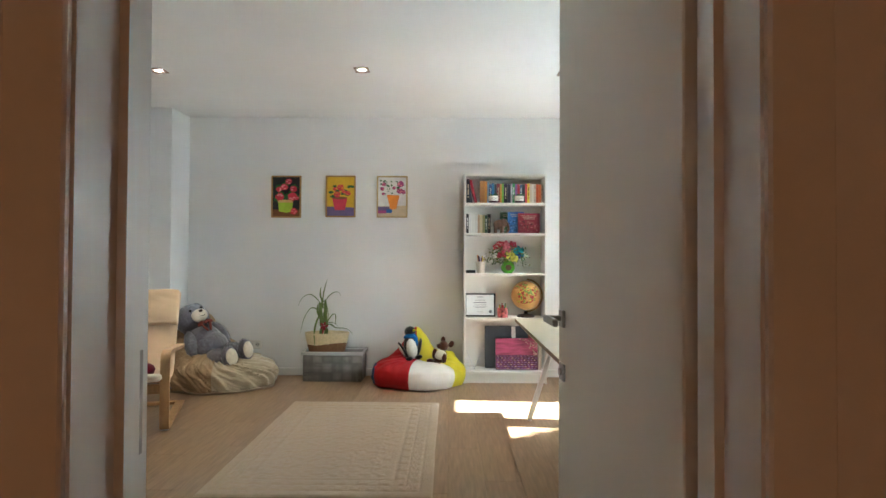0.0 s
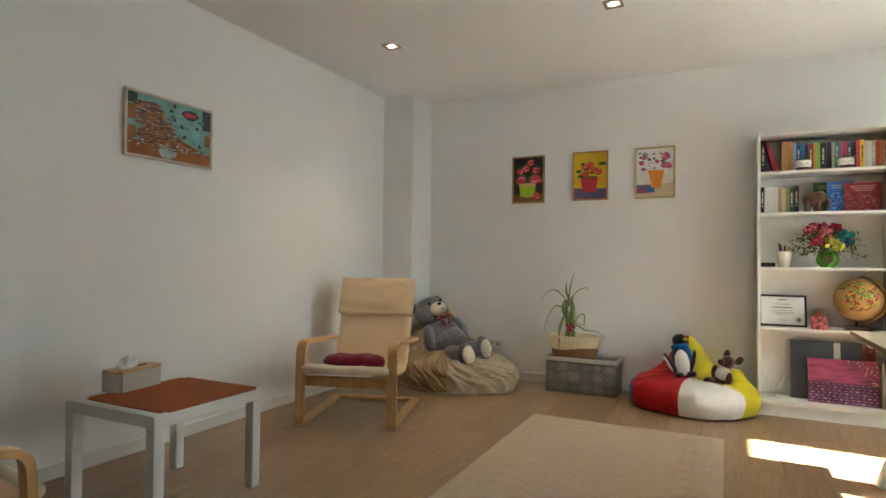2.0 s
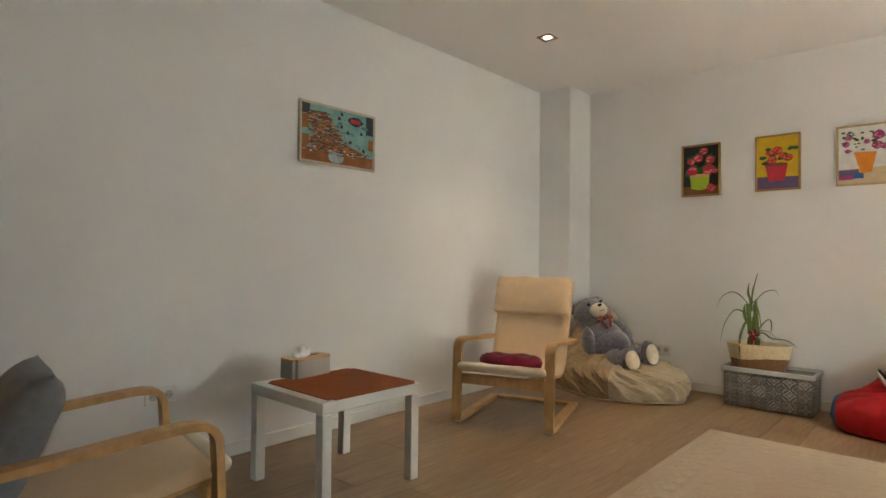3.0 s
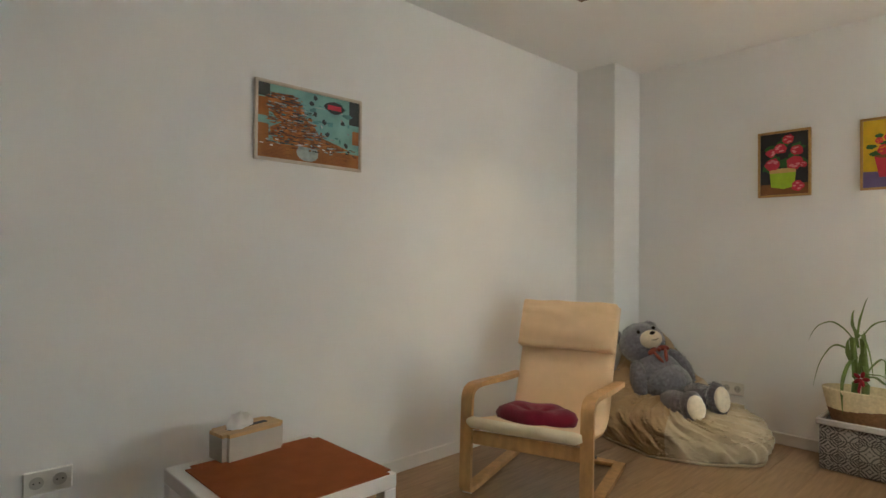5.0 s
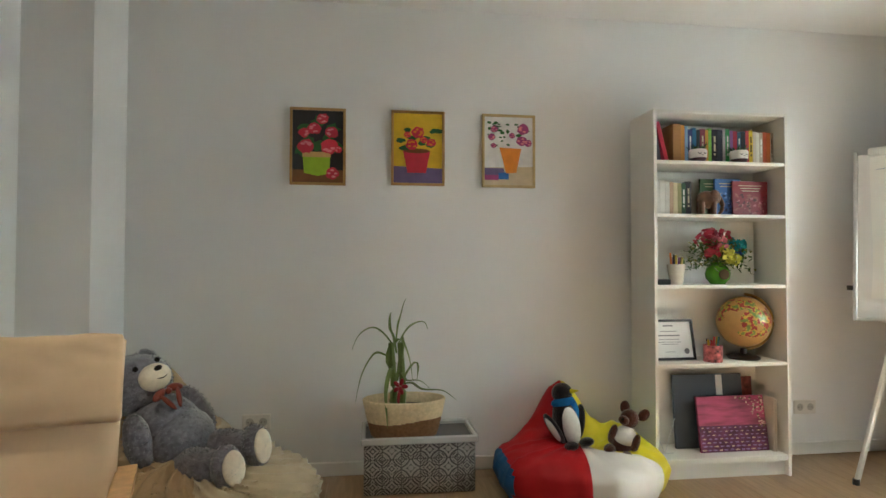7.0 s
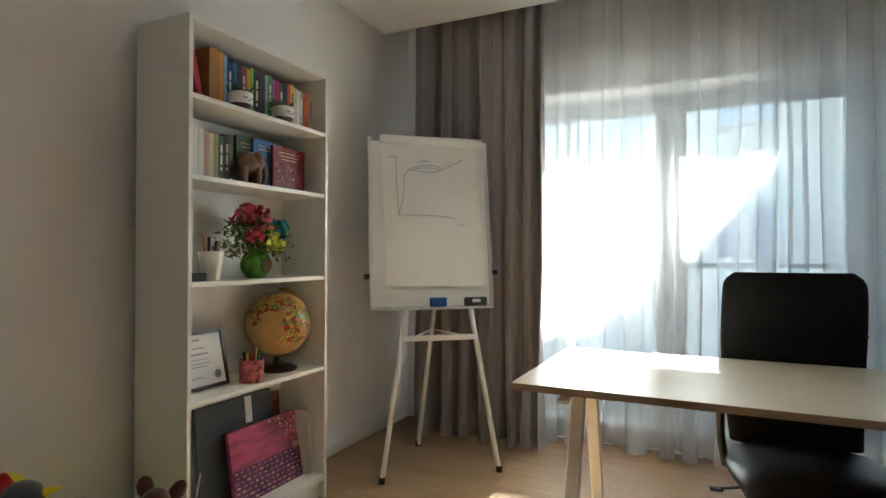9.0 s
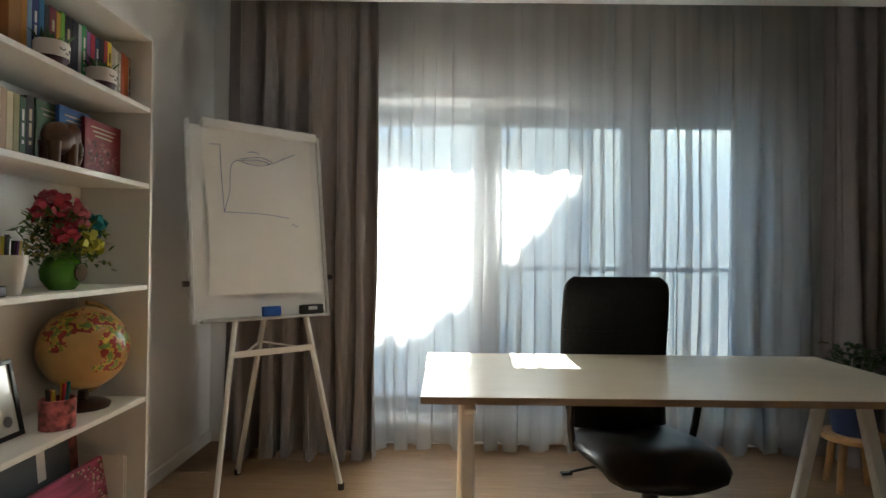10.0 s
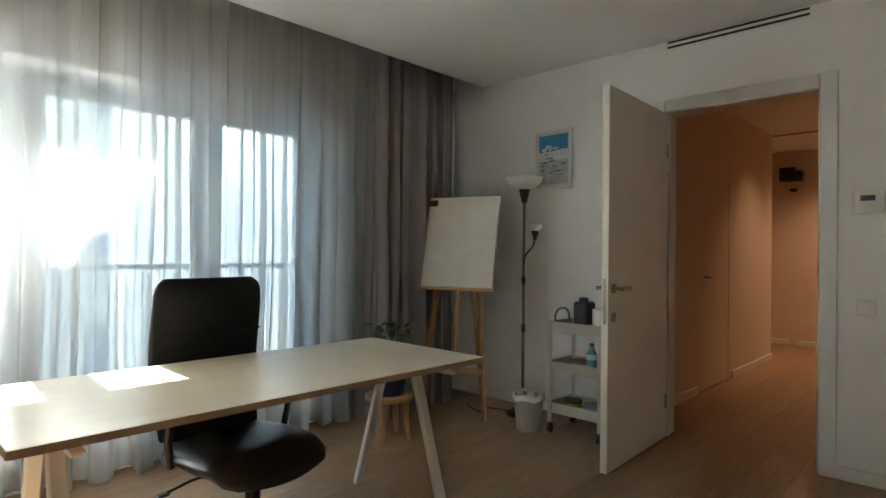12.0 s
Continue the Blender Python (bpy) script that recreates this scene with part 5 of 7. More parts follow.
def paint_a(bm, a, b):
    y = -0.0146
    flat(bm, [(-a, -b), (a, -b), (a, -b + 0.07), (-a, -b + 0.07)], y, 5)
    for k, (x, z) in enumerate(((-0.07, 0.1), (0.0, 0.14), (0.08, 0.1), (-0.05, 0.03), (0.06, 0.04), (0.0, 0.0), (0.1, 0.0), (-0.1, -0.02))):
        flat(bm, oval(x, z, 0.035, 0.03, 10, 0.4, k), y - 0.0004, 1)
    flat(bm, [(-0.085, -0.03), (0.07, -0.03), (0.062, -0.15), (0.0, -0.165), (-0.075, -0.15)], y - 0.0012, 2)
    flat(bm, [(-0.085, -0.03), (0.07, -0.03), (0.07, -0.06), (-0.084, -0.06)], y - 0.0018, 6)
    for k, (x, z, r) in enumerate(((-0.02, 0.1, 0.036), (0.025, 0.155, 0.034), (-0.075, 0.075, 0.03), (0.075, 0.08, 0.036), (-0.065, 0.0, 0.045), (0.06, 0.0, 0.048), (0.08, -0.15, 0.036), (0.11, -0.015, 0.022))):
        blossom(bm, x, z, r, y - 0.0024, 3, 4, k)
    return [C_BLACK, C_GREEN, C_LIME, C_RED, C_PINK, C_BROWN, C_OCHRE]


def paint_b(bm, a, b):
    y = -0.0146
    flat(bm, [(-a, -b), (a, -b), (a, -b + 0.085), (-a, -b + 0.095)], y, 1)
    flat(bm, [(-0.085, -0.015), (0.07, -0.015), (0.045, -0.14), (-0.06, -0.14)], y - 0.0006, 2)
    flat(bm, oval(-0.008, -0.015, 0.076, 0.014, 16), y - 0.0012, 3)
    for k, (x, z) in enumerate(((-0.1, 0.04), (-0.06, 0.1), (-0.03, 0.06), (0.04, 0.06), (0.09, 0.1), (0.02, 0.03), (0.07, 0.02), (-0.08, 0.0), (0.0, 0.09), (0.12, 0.1))):
        flat(bm, oval(x, z, 0.024, 0.014, 9, 0.4, k + 20), y - 0.0018, 4)
    for k, (x, z, r) in enumerate(((0.0, 0.09, 0.036), (-0.035, 0.02, 0.034), (0.075, 0.035, 0.027), (-0.06, 0.075, 0.02), (0.03, 0.05, 0.022))):
        blossom(bm, x, z, r, y - 0.0024, 2, 5, k + 40)
    return [C_YEL, C_PURP, C_RED, C_BROWN, C_GREEN, C_ORANGE]


def paint_c(bm, a, b):
    y = -0.0146
    flat(bm, [(-a, -b), (a, -b), (a, -b + 0.11), (-a, -b + 0.1)], y, 1)
    flat(bm, [(-a, -0.1), (-0.03, -0.1), (-0.02, -0.14), (-a, -0.14)], y - 0.0006, 2)
    flat(bm, [(-0.06, -0.13), (0.0, -0.12), (0.0, -0.165), (-0.06, -0.165)], y - 0.0012, 3)
    flat(bm, [(-a, -0.14), (-0.06, -0.14), (-0.06, -0.17), (-a, -0.17)], y - 0.0012, 4)
    flat(bm, [(-0.055, 0.02), (0.075, 0.015), (0.045, -0.125), (-0.015, -0.13)], y - 0.0018, 5)
    g = random.Random(64)
    for k in range(40):
        flat(bm, oval(g.uniform(-0.12, 0.12), g.uniform(0.03, 0.165), g.uniform(0.005, 0.017), g.uniform(0.004, 0.009), 8, 0.4, k), y - 0.0022 - 0.000005 * k, 6)
    for k, (x, z, r) in enumerate(((-0.085, 0.125, 0.022), (0.085, 0.13, 0.034), (0.075, 0.06, 0.032), (0.115, 0.05, 0.024), (-0.1, 0.08, 0.022), (0.02, 0.09, 0.018), (-0.09, 0.03, 0.016))):
        blossom(bm, x, z, r, y - 0.0028, 4, 7, k + 80)
    return [C_WHITE, C_SAND, C_PURP, C_BLUE, C_MAG, C_ORANGE, C_GREEN, C_PINK]


framed("flower_painting", -0.883, 1.823, 0.305, 0.43, "painting of pink blossoms in a lime pot, gilt frame", GOLDWOOD, paint_a)
framed("flower_painting", -0.325, 1.828, 0.305, 0.425, "painting of red flowers in a red pot on yellow", GOLDWOOD, paint_b)
framed("flower_painting", 0.203, 1.826, 0.315, 0.425, "painting of purple flowers in an orange pot on white", mat("light_gilt_wood", (0.52, 0.38, 0.17), 0.45, 0.12, 20), paint_c)

# illustrated map on the west wall
MAPSEA, MAPLAND = mat("map_sea", (0.2, 0.4, 0.38), 0.65, 0.25, 9), mat("map_land", (0.34, 0.13, 0.035), 0.65, 0.8, 40)
MAPTAN, MAPDARK, MAPPALE = mat("map_panel", (0.34, 0.13, 0.035), 0.65, 0.2, 14), mat("map_dark", (0.04, 0.05, 0.055), 0.65, 0.3, 14), mat("map_pale", (0.36, 0.42, 0.42), 0.65, 0.35, 22)
MAPRUST, MAPDEEP = mat("map_rust", (0.2, 0.06, 0.02), 0.65, 0.3, 22), mat("map_deep_sea", (0.1, 0.26, 0.27), 0.65, 0.3, 14)
SILVERWOOD = mat("silver_wood", (0.6, 0.53, 0.44), 0.4, 0.12, 20)


def paint_map(bm, a, b):
    y = -0.0146
    flat(bm, [(-a, -b), (a, -b), (a, -b + 0.07), (-a, -b + 0.075)], y, 2)
    flat(bm, oval(-0.02, -b + 0.045, 0.06, 0.042, 16, 0.05, 3), y - 0.0006, 4)
    for z in (0.06, -0.06):
        flat(bm, [(-a, z - 0.04), (-a + 0.055, z - 0.04), (-a + 0.055, z + 0.045), (-a, z + 0.045)], y - 0.0006, 2)
    flat(bm, [(-a, 0.11), (-a + 0.06, 0.11), (-a + 0.06, b), (-a, b)], y - 0.0006, 3)
    flat(bm, [(a - 0.06, 0.05), (a, 0.05), (a, b), (a - 0.06, b)], y - 0.0006, 3)
    flat(bm, [(a - 0.04, -0.05), (a, -0.05), (a, 0.02), (a - 0.04, 0.02)], y - 0.0006, 2)
    land = [(-0.21, 0.13), (-0.1, 0.14), (-0.05, 0.1), (-0.03, 0.03), (0.02, 0.0), (0.05, -0.04), (0.13, -0.06), (0.22, -0.085), (0.12, -0.1), (0.0, -0.1), (-0.2, -0.09), (-0.22, -0.03), (-0.16, 0.0), (-0.22, 0.05)]
    flat(bm, land, y - 0.0009, 1)
    g = random.Random(5)
    for k in range(620):
        z = g.uniform(-0.1, 0.135)
        x = g.uniform(-0.225, 0.0 - 0.9 * z + 0.06 * g.random())
        flat(bm, oval(x, z, g.uniform(0.005, 0.026), g.uniform(0.001, 0.0036), 6, 0.4, k), y - 0.0012 - 0.000004 * k, g.choice((2, 3, 4, 1, 3, 1, 6, 6, 8)))
    for k in range(46):
        x, z = g.uniform(-0.26, 0.26), g.uniform(-0.118, -0.08)
        flat(bm, oval(x, z, g.uniform(0.006, 0.022), g.uniform(0.002, 0.005), 7, 0.4, k), y - 0.0042 - 0.00002 * k, g.choice((4, 3, 7, 1, 6)))
    for k in range(9):
        z = -b + 0.01 + 0.0065 * k
        for x0 in (-a + 0.02, 0.06):
            w_ = g.uniform(0.1, 0.17)
            flat(bm, [(x0, z), (x0 + w_, z), (x0 + w_, z + 0.002), (x0, z + 0.002)], y - 0.0005, 6)
    for k in range(40):
        x, z = g.uniform(0.0, 0.23), g.uniform(-0.07, 0.15)
        flat(bm, oval(x, z, g.uniform(0.004, 0.03), g.uniform(0.002, 0.012), 8, 0.4, k), y - 0.0007 - 0.000004 * k, g.choice((0, 4, 8, 8)))
    for k, (x, z) in enumerate(((0.0, 0.12), (0.02, 0.07), (0.07, 0.04), (0.18, 0.05), (0.2, -0.06), (0.09, -0.02), (0.02, 0.15))):
        flat(bm, oval(x, z, 0.012, 0.012, 9, 0.3, k), y - 0.0009, 3)
    flat(bm, oval(0.13, 0.12, 0.058, 0.03, 16, 0.08, 2), y - 0.0009, 3)
    flat(bm, [(0.09, 0.108), (0.17, 0.108), (0.17, 0.132), (0.09, 0.132)], y - 0.0014, 5)
    return [MAPSEA, MAPLAND, MAPTAN, MAPDARK, MAPPALE, C_RED, MAPRUST, C_WHITE, MAPDEEP]


framed("map_poster", 4.075, 1.822, 0.585, 0.37, "colourful illustrated map in a thin pale frame", SILVERWOOD, paint_map, XW, 90)
for ob_ in [o for o in bpy.data.objects if o.name.startswith("map_poster")]:
    ob_.location = (XW, 4.075, 1.822)

SNOW, SEA, ROCK = colour("print_snow", 0.62, 0.66, 0.7), colour("print_sky", 0.03, 0.2, 0.42), colour("print_rock", 0.16, 0.18, 0.2)


def paint_coast(bm, a, b):
    y = -0.0146
    a, b = a - 0.022, b - 0.022
    flat(bm, [(-a, 0.06), (a, 0.075), (a, b), (-a, b)], y, 1)
    flat(bm, [(-a, -b), (a, -b), (a, 0.0), (-a, -0.01)], y, 3)
    g = random.Random(8)
    for k in range(34):
        x = g.uniform(-a + 0.03, a - 0.03)
        z = g.uniform(0.02, 0.11) if k < 14 else g.uniform(-0.13, 0.03) - 0.3 * x
        flat(bm, oval(x, z, g.uniform(0.01, 0.032), g.uniform(0.005, 0.013), 8, 0.4, k), y - 0.0005 - 0.00002 * k, 0 if k < 14 else 2 + (k % 3 == 0) * 2)
    return [SNOW, SEA, ROCK, mat("print_grey", (0.42, 0.44, 0.45), 0.6, 0.2, 14), mat("print_slate", (0.26, 0.29, 0.32), 0.6, 0.2, 14)]


framed("coast_print", 2.05, 1.942, 0.33, 0.455, "framed print of a snowy rocky coast under blue sky", WHITELAQ, paint_coast, YS, 180)

# ---- bookcase contents ----
PAGES = mat("book_pages", (0.72, 0.66, 0.52), 0.9, 0.1, 60, stretch=(40, 1, 1))
TONES = {}


def tone(r, g, b):
    key = (r, g, b)
    if key not in TONES:
        TONES[key] = mat("book_cover", key, 0.45, 0.1, 10)
    return TONES[key]


C_GILT = mat("gilt_print", (0.5, 0.42, 0.28), 0.5, 0.2, 40)


def book(x, z, w, h, d, col, tilt=0.0, face=False, y=None, label="", lines=0):
    """A standing book, spine out, or cover out when face is set; x is its left edge."""
    y0 = BY0 + 0.06 if y is None else y
    ob = thing("book", x + w / 2, y0, z, 0, label or "closed book standing on the white shelf", "book", "books on the shelves")
    if tilt:
        ob.matrix_world = pose(x + w / 2, y0, z + 0.5 * w * abs(math.sin(radians(tilt))), 0, tilt, 0)
    bm = bmesh.new()
    t = 0.002
    if face:
        span(bm, -w / 2, w / 2, 0, t, 0, h, 0.0006)
        span(bm, -w / 2, w / 2, d - t, d, 0, h, 0.0006)
        span(bm, -w / 2, -w / 2 + t, t, d - t, 0, h)
        inner = (-w / 2 + t, w / 2 - 0.004, t, d - t, 0.004, h - 0.004)
    else:
        span(bm, -w / 2, w / 2, 0, t, 0, h, 0.0006)
        span(bm, -w / 2, -w / 2 + t, t, d, 0, h)
        span(bm, w / 2 - t, w / 2, t, d, 0, h)
        inner = (-w / 2 + t, w / 2 - t, t, d - 0.004, 0.004, h - 0.004)
    part("cover", bm, tone(*col), ob, smooth=None)
    bm = bmesh.new()
    span(bm, *inner)
    part("pages", bm, PAGES, ob, smooth=None)
    if lines:
        bm = bmesh.new()
        if face:
            for k in range(lines):
                zz = h * (0.86 - 0.075 * k)
                ww = w * (0.34 - 0.05 * k)
                span(bm, -ww, ww, -0.001, 0.0004, zz, zz + h * 0.02)
        else:
            for a, b in ((0.24, 0.3), (0.36, 0.58), (0.62, 0.8)):
                span(bm, -w * 0.16, w * 0.16, -0.001, 0.0004, h * a, h * b)
        part("lettering", bm, C_GILT if face or w > 0.028 else (C_WHITE if sum(col) < 1.2 else C_BLACK), ob, smooth=None)
    if face:
        g = random.Random(int(h * 1000 + w * 777))
        bm = bmesh.new()
        for k in range(60):
            zz = h * g.uniform(0.06, 0.62)
            xx = w * g.uniform(-0.42, 0.42)
            flat(bm, oval(xx, zz, w * g.uniform(0.015, 0.07), h * g.uniform(0.012, 0.05), 8, 0.45, k), -0.0004 - 0.00001 * k, g.choice((0, 1, 1, 2, 2)))
        part("cover_picture", bm, [tone(*(min(0.7, 1.6 * c + 0.1) for c in col)), tone(*(0.35 * c for c in col)), tone(col[0] + 0.06, col[1] + 0.05, col[2] + 0.03)], ob, "printed illustration", smooth=None)
    return ob


z1 = SHELVES[4] + 0.0005
R1 = [(0.036, 0.235, (0.02, 0.025, 0.03), 0, 1), (0.026, 0.23, (0.05, 0.05, 0.07), 9, 0), (0.024, 0.232, (0.42, 0.02, 0.05), 14, 0), (0.045, 0.22, (0.4, 0.2, 0.07), 0, 0), (0.022, 0.215, (0.55, 0.25, 0.05), 0, 0), (0.018, 0.21, (0.25, 0.4, 0.6), 0, 0)]
R1 += [(w, h, c, 0, k % 3 == 0) for k, (w, h, c) in enumerate((((0.026, 0.19, (0.03, 0.05, 0.2)), (0.022, 0.2, (0.02, 0.14, 0.3)), (0.02, 0.19, (0.02, 0.03, 0.04)), (0.03, 0.195, (0.2, 0.03, 0.05)), (0.018, 0.19, (0.55, 0.28, 0.03)), (0.018, 0.2, (0.18, 0.42, 0.05)), (0.034, 0.195, (0.015, 0.015, 0.03)), (0.03, 0.195, (0.03, 0.035, 0.06)),
        (0.016, 0.195, (0.45, 0.45, 0.47)), (0.024, 0.2, (0.05, 0.3, 0.1)), (0.02, 0.19, (0.25, 0.1, 0.3)), (0.024, 0.19, (0.45, 0.03, 0.06)), (0.022, 0.185, (0.03, 0.08, 0.16)), (0.026, 0.19, (0.02, 0.02, 0.03)), (0.02, 0.195, (0.5, 0.05, 0.06)), (0.022, 0.198, (0.7, 0.5, 0.03)), (0.02, 0.19, (0.5, 0.46, 0.4)), (0.018, 0.185, (0.62, 0.6, 0.54)), (0.02, 0.185, (0.4, 0.36, 0.3)), (0.022, 0.19, (0.5, 0.1, 0.04)), (0.022, 0.186, (0.55, 0.16, 0.05)), (0.016, 0.186, (0.5, 0.44, 0.36)))))]
x = BX0 + 0.022
for w, h, c, tilt, ln in R1:
    book(x, z1, w, h, 0.15, c, -tilt, lines=ln, y=BY0 + 0.075)
    x += w + (0.013 + 0.0009 * tilt if tilt else 0.0015)
z2 = SHELVES[3] + 0.0005
x = BX0 + 0.022
for w, h, c in ((0.024, 0.19, (0.02, 0.02, 0.025)), (0.026, 0.19, (0.7, 0.69, 0.66)), (0.03, 0.195, (0.72, 0.7, 0.66)), (0.026, 0.19, (0.68, 0.66, 0.62)), (0.02, 0.185, (0.45, 0.3, 0.2)), (0.024, 0.18, (0.6, 0.5, 0.3)), (0.022, 0.18, (0.3, 0.27, 0.12)), (0.024, 0.178, (0.03, 0.08, 0.04)), (0.03, 0.188, (0.015, 0.015, 0.02))):
    book(x, z2, w, h, 0.14, c, lines=(sum(c) < 0.2), y=BY0 + 0.075)
    x += w + 0.0015
book(1.29, z2, 0.14, 0.215, 0.016, (0.05, 0.1, 0.04), face=True, y=BY0 + 0.14, label="green illustrated booklet leaning face out on the shelf", lines=2)
book(1.365, z2, 0.16, 0.215, 0.014, (0.03, 0.12, 0.36), face=True, y=BY0 + 0.118, label="blue illustrated book standing face out on the shelf", lines=2)
book(1.462, z2, 0.215, 0.2, 0.014, (0.2, 0.012, 0.02), face=True, y=BY0 + 0.096, label="dark red picture book standing face out on the shelf", lines=3)

FIGURE = mat("carved_wood", (0.11, 0.05, 0.022), 0.35, 0.35, 30)
bm = bmesh.new()
ball(bm, (0, 0, 0.085), (0.06, 0.035, 0.05), seg=20)
ball(bm, (-0.045, -0.008, 0.1), (0.035, 0.03, 0.042), seg=16)
tube(bm, smooth_path([(-0.07, -0.01, 0.1), (-0.09, -0.012, 0.06), (-0.085, -0.014, 0.02), (-0.07, -0.014, 0.01)], 5), lambda t: 0.016 - 0.009 * t, 8)
for s in (-1, 1):
    ball(bm, (-0.03, s * 0.03 - 0.006, 0.1), (0.028, 0.007, 0.036), seg=14)
    for xx in (-0.03, 0.035):
        rod(bm, (xx, s * 0.017, 0), (xx, s * 0.016, 0.07), 0.016, 0.019, 10)
ob = solid("elephant_figurine", bm, FIGURE, "small carved wooden elephant on the bookcase shelf", "figurine", smooth=60)
ob.matrix_world = pose(1.275, BY0 + 0.055, z2, 0, 0, 170) @ Matrix.Scale(1.0, 4)

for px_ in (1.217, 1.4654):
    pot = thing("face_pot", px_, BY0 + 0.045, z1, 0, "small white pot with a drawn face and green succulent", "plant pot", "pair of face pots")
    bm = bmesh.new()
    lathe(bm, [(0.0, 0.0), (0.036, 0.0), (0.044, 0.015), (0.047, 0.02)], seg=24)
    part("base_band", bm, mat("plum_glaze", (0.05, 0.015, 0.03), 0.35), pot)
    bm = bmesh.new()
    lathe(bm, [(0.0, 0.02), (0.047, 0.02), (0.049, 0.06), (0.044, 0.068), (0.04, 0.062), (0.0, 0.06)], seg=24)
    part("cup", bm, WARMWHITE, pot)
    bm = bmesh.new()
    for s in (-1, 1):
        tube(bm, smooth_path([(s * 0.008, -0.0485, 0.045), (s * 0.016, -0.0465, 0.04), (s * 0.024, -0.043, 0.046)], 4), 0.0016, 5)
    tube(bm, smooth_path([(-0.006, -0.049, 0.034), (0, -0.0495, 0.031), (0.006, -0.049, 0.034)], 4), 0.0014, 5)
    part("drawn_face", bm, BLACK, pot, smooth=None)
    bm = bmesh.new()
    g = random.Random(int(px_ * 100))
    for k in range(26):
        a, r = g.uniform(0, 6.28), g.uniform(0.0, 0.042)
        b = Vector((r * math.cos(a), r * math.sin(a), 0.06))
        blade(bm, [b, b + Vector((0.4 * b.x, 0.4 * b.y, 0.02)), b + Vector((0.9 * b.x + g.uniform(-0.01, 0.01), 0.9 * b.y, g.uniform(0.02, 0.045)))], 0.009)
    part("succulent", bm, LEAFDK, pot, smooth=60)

z3 = SHELVES[2] + 0.0005
bm = bmesh.new()
span(bm, 0.955, 1.045, BY0 + 0.03, BY0 + 0.1, z3, z3 + 0.03, 0.004)
solid("black_case", bm, BLACK, "small flat black case lying on the shelf", "case")
PEARL = mat("pearl_glaze", (0.72, 0.67, 0.58), 0.2, 0.05, 8, coat=0.4)


def pencil_cup(name, px_, py_, z, prof, material, label, cols, h):
    ob = thing(name, px_, py_, z, 0, label, "pen cup", "pen cups on the shelves")
    bm = bmesh.new()
    lathe(bm, prof, seg=26)
    part("cup", bm, material, ob)
    g = random.Random(len(cols) * 7)
    for k, c in enumerate(cols):
        a = 6.28318 * k / len(cols)
        bm = bmesh.new()
        b = Vector((0.018 * math.cos(a), 0.018 * math.sin(a), 0.02))
        t = Vector((0.034 * math.cos(a + 0.3), 0.026 * math.sin(a + 0.3), h + g.uniform(-0.015, 0.02)))
        rod(bm, b, t, 0.006, seg=8)
        part("pen", bm, tone(*c), ob)
    return ob


pencil_cup("pen_cup", 1.101, BY0 + 0.075, z3, [(0.0, 0.0), (0.034, 0.0), (0.04, 0.04), (0.05, 0.1), (0.049, 0.112), (0.044, 0.11), (0.036, 0.03), (0.0, 0.02)], PEARL, "pearly white mug holding coloured pens",
           [(0.02, 0.02, 0.03), (0.6, 0.45, 0.03), (0.12, 0.02, 0.16), (0.6, 0.2, 0.03), (0.02, 0.02, 0.03), (0.1, 0.02, 0.1), (0.5, 0.4, 0.1)], 0.165)

vase = thing("flower_vase", 1.365, BY0 + 0.1, z3, 0, "green ball vase with a mixed artificial flower bouquet", "vase")
VASE = mat("green_glaze", (0.1, 0.3, 0.03), 0.15, 0.25, 18, coat=0.5)
bm = bmesh.new()
lathe(bm, [(0.0, 0.0), (0.035, 0.0), (0.058, 0.03), (0.062, 0.055), (0.05, 0.085), (0.032, 0.1), (0.036, 0.11), (0.03, 0.108), (0.0, 0.09)], seg=28)
part("jar", bm, VASE, vase)
bm = bmesh.new()
rod(bm, (0.0, -0.058, 0.05), (0.0, -0.064, 0.05), 0.026, seg=18)
part("medallion", bm, colour("bronze_glaze", 0.08, 0.05, 0.02, 0.85), vase)
FL = [mat("rose_petal", (0.42, 0.03, 0.06), 0.7, 0.3, 30), mat("lime_petal", (0.55, 0.55, 0.08), 0.7, 0.25, 30), mat("teal_petal", (0.02, 0.3, 0.36), 0.7, 0.3, 30), mat("blue_petal", (0.03, 0.1, 0.4), 0.7, 0.3, 30), mat("pink_petal", (0.6, 0.16, 0.2), 0.7, 0.3, 30)]
g = random.Random(21)
for cx_, cz_, r, mi, cy_ in ((-0.075, 0.225, 0.055, 0, -0.02), (-0.02, 0.205, 0.045, 4, -0.05), (0.04, 0.235, 0.045, 0, 0.02), (-0.055, 0.16, 0.04, 0, -0.055), (0.015, 0.155, 0.05, 1, -0.05), (-0.02, 0.245, 0.04, 4, 0.03), (0.085, 0.185, 0.055, 2, -0.02), (0.1, 0.15, 0.04, 3, -0.01), (0.07, 0.21, 0.035, 2, 0.03), (0.05, 0.12, 0.035, 1, -0.06)):
    bm = bmesh.new()
    for k in range(46):
        th, ph = math.acos(g.uniform(-0.6, 1)), g.uniform(0, 6.28)
        d = Vector((math.sin(th) * math.cos(ph), math.sin(th) * math.sin(ph), math.cos(th)))
        p0 = Vector((cx_, cy_, cz_)) + d * r * g.uniform(0.55, 0.9)
        s = d.cross(Vector((g.uniform(-1, 1), g.uniform(-1, 1), g.uniform(-1, 1)))).normalized() * 0.013
        u = d * 0.012 + s.cross(d).normalized() * 0.011
        bm.faces.new([bm.verts.new(q) for q in (p0 - s, p0 - s * 0.4 - u * 0.5, p0 + s * 0.7 - u * 0.3, p0 + s + u * 0.4, p0 + u, p0 - s * 0.8 + u * 0.5)])
    part("flower_head", bm, FL[mi], vase, smooth=60)
bm = bmesh.new()
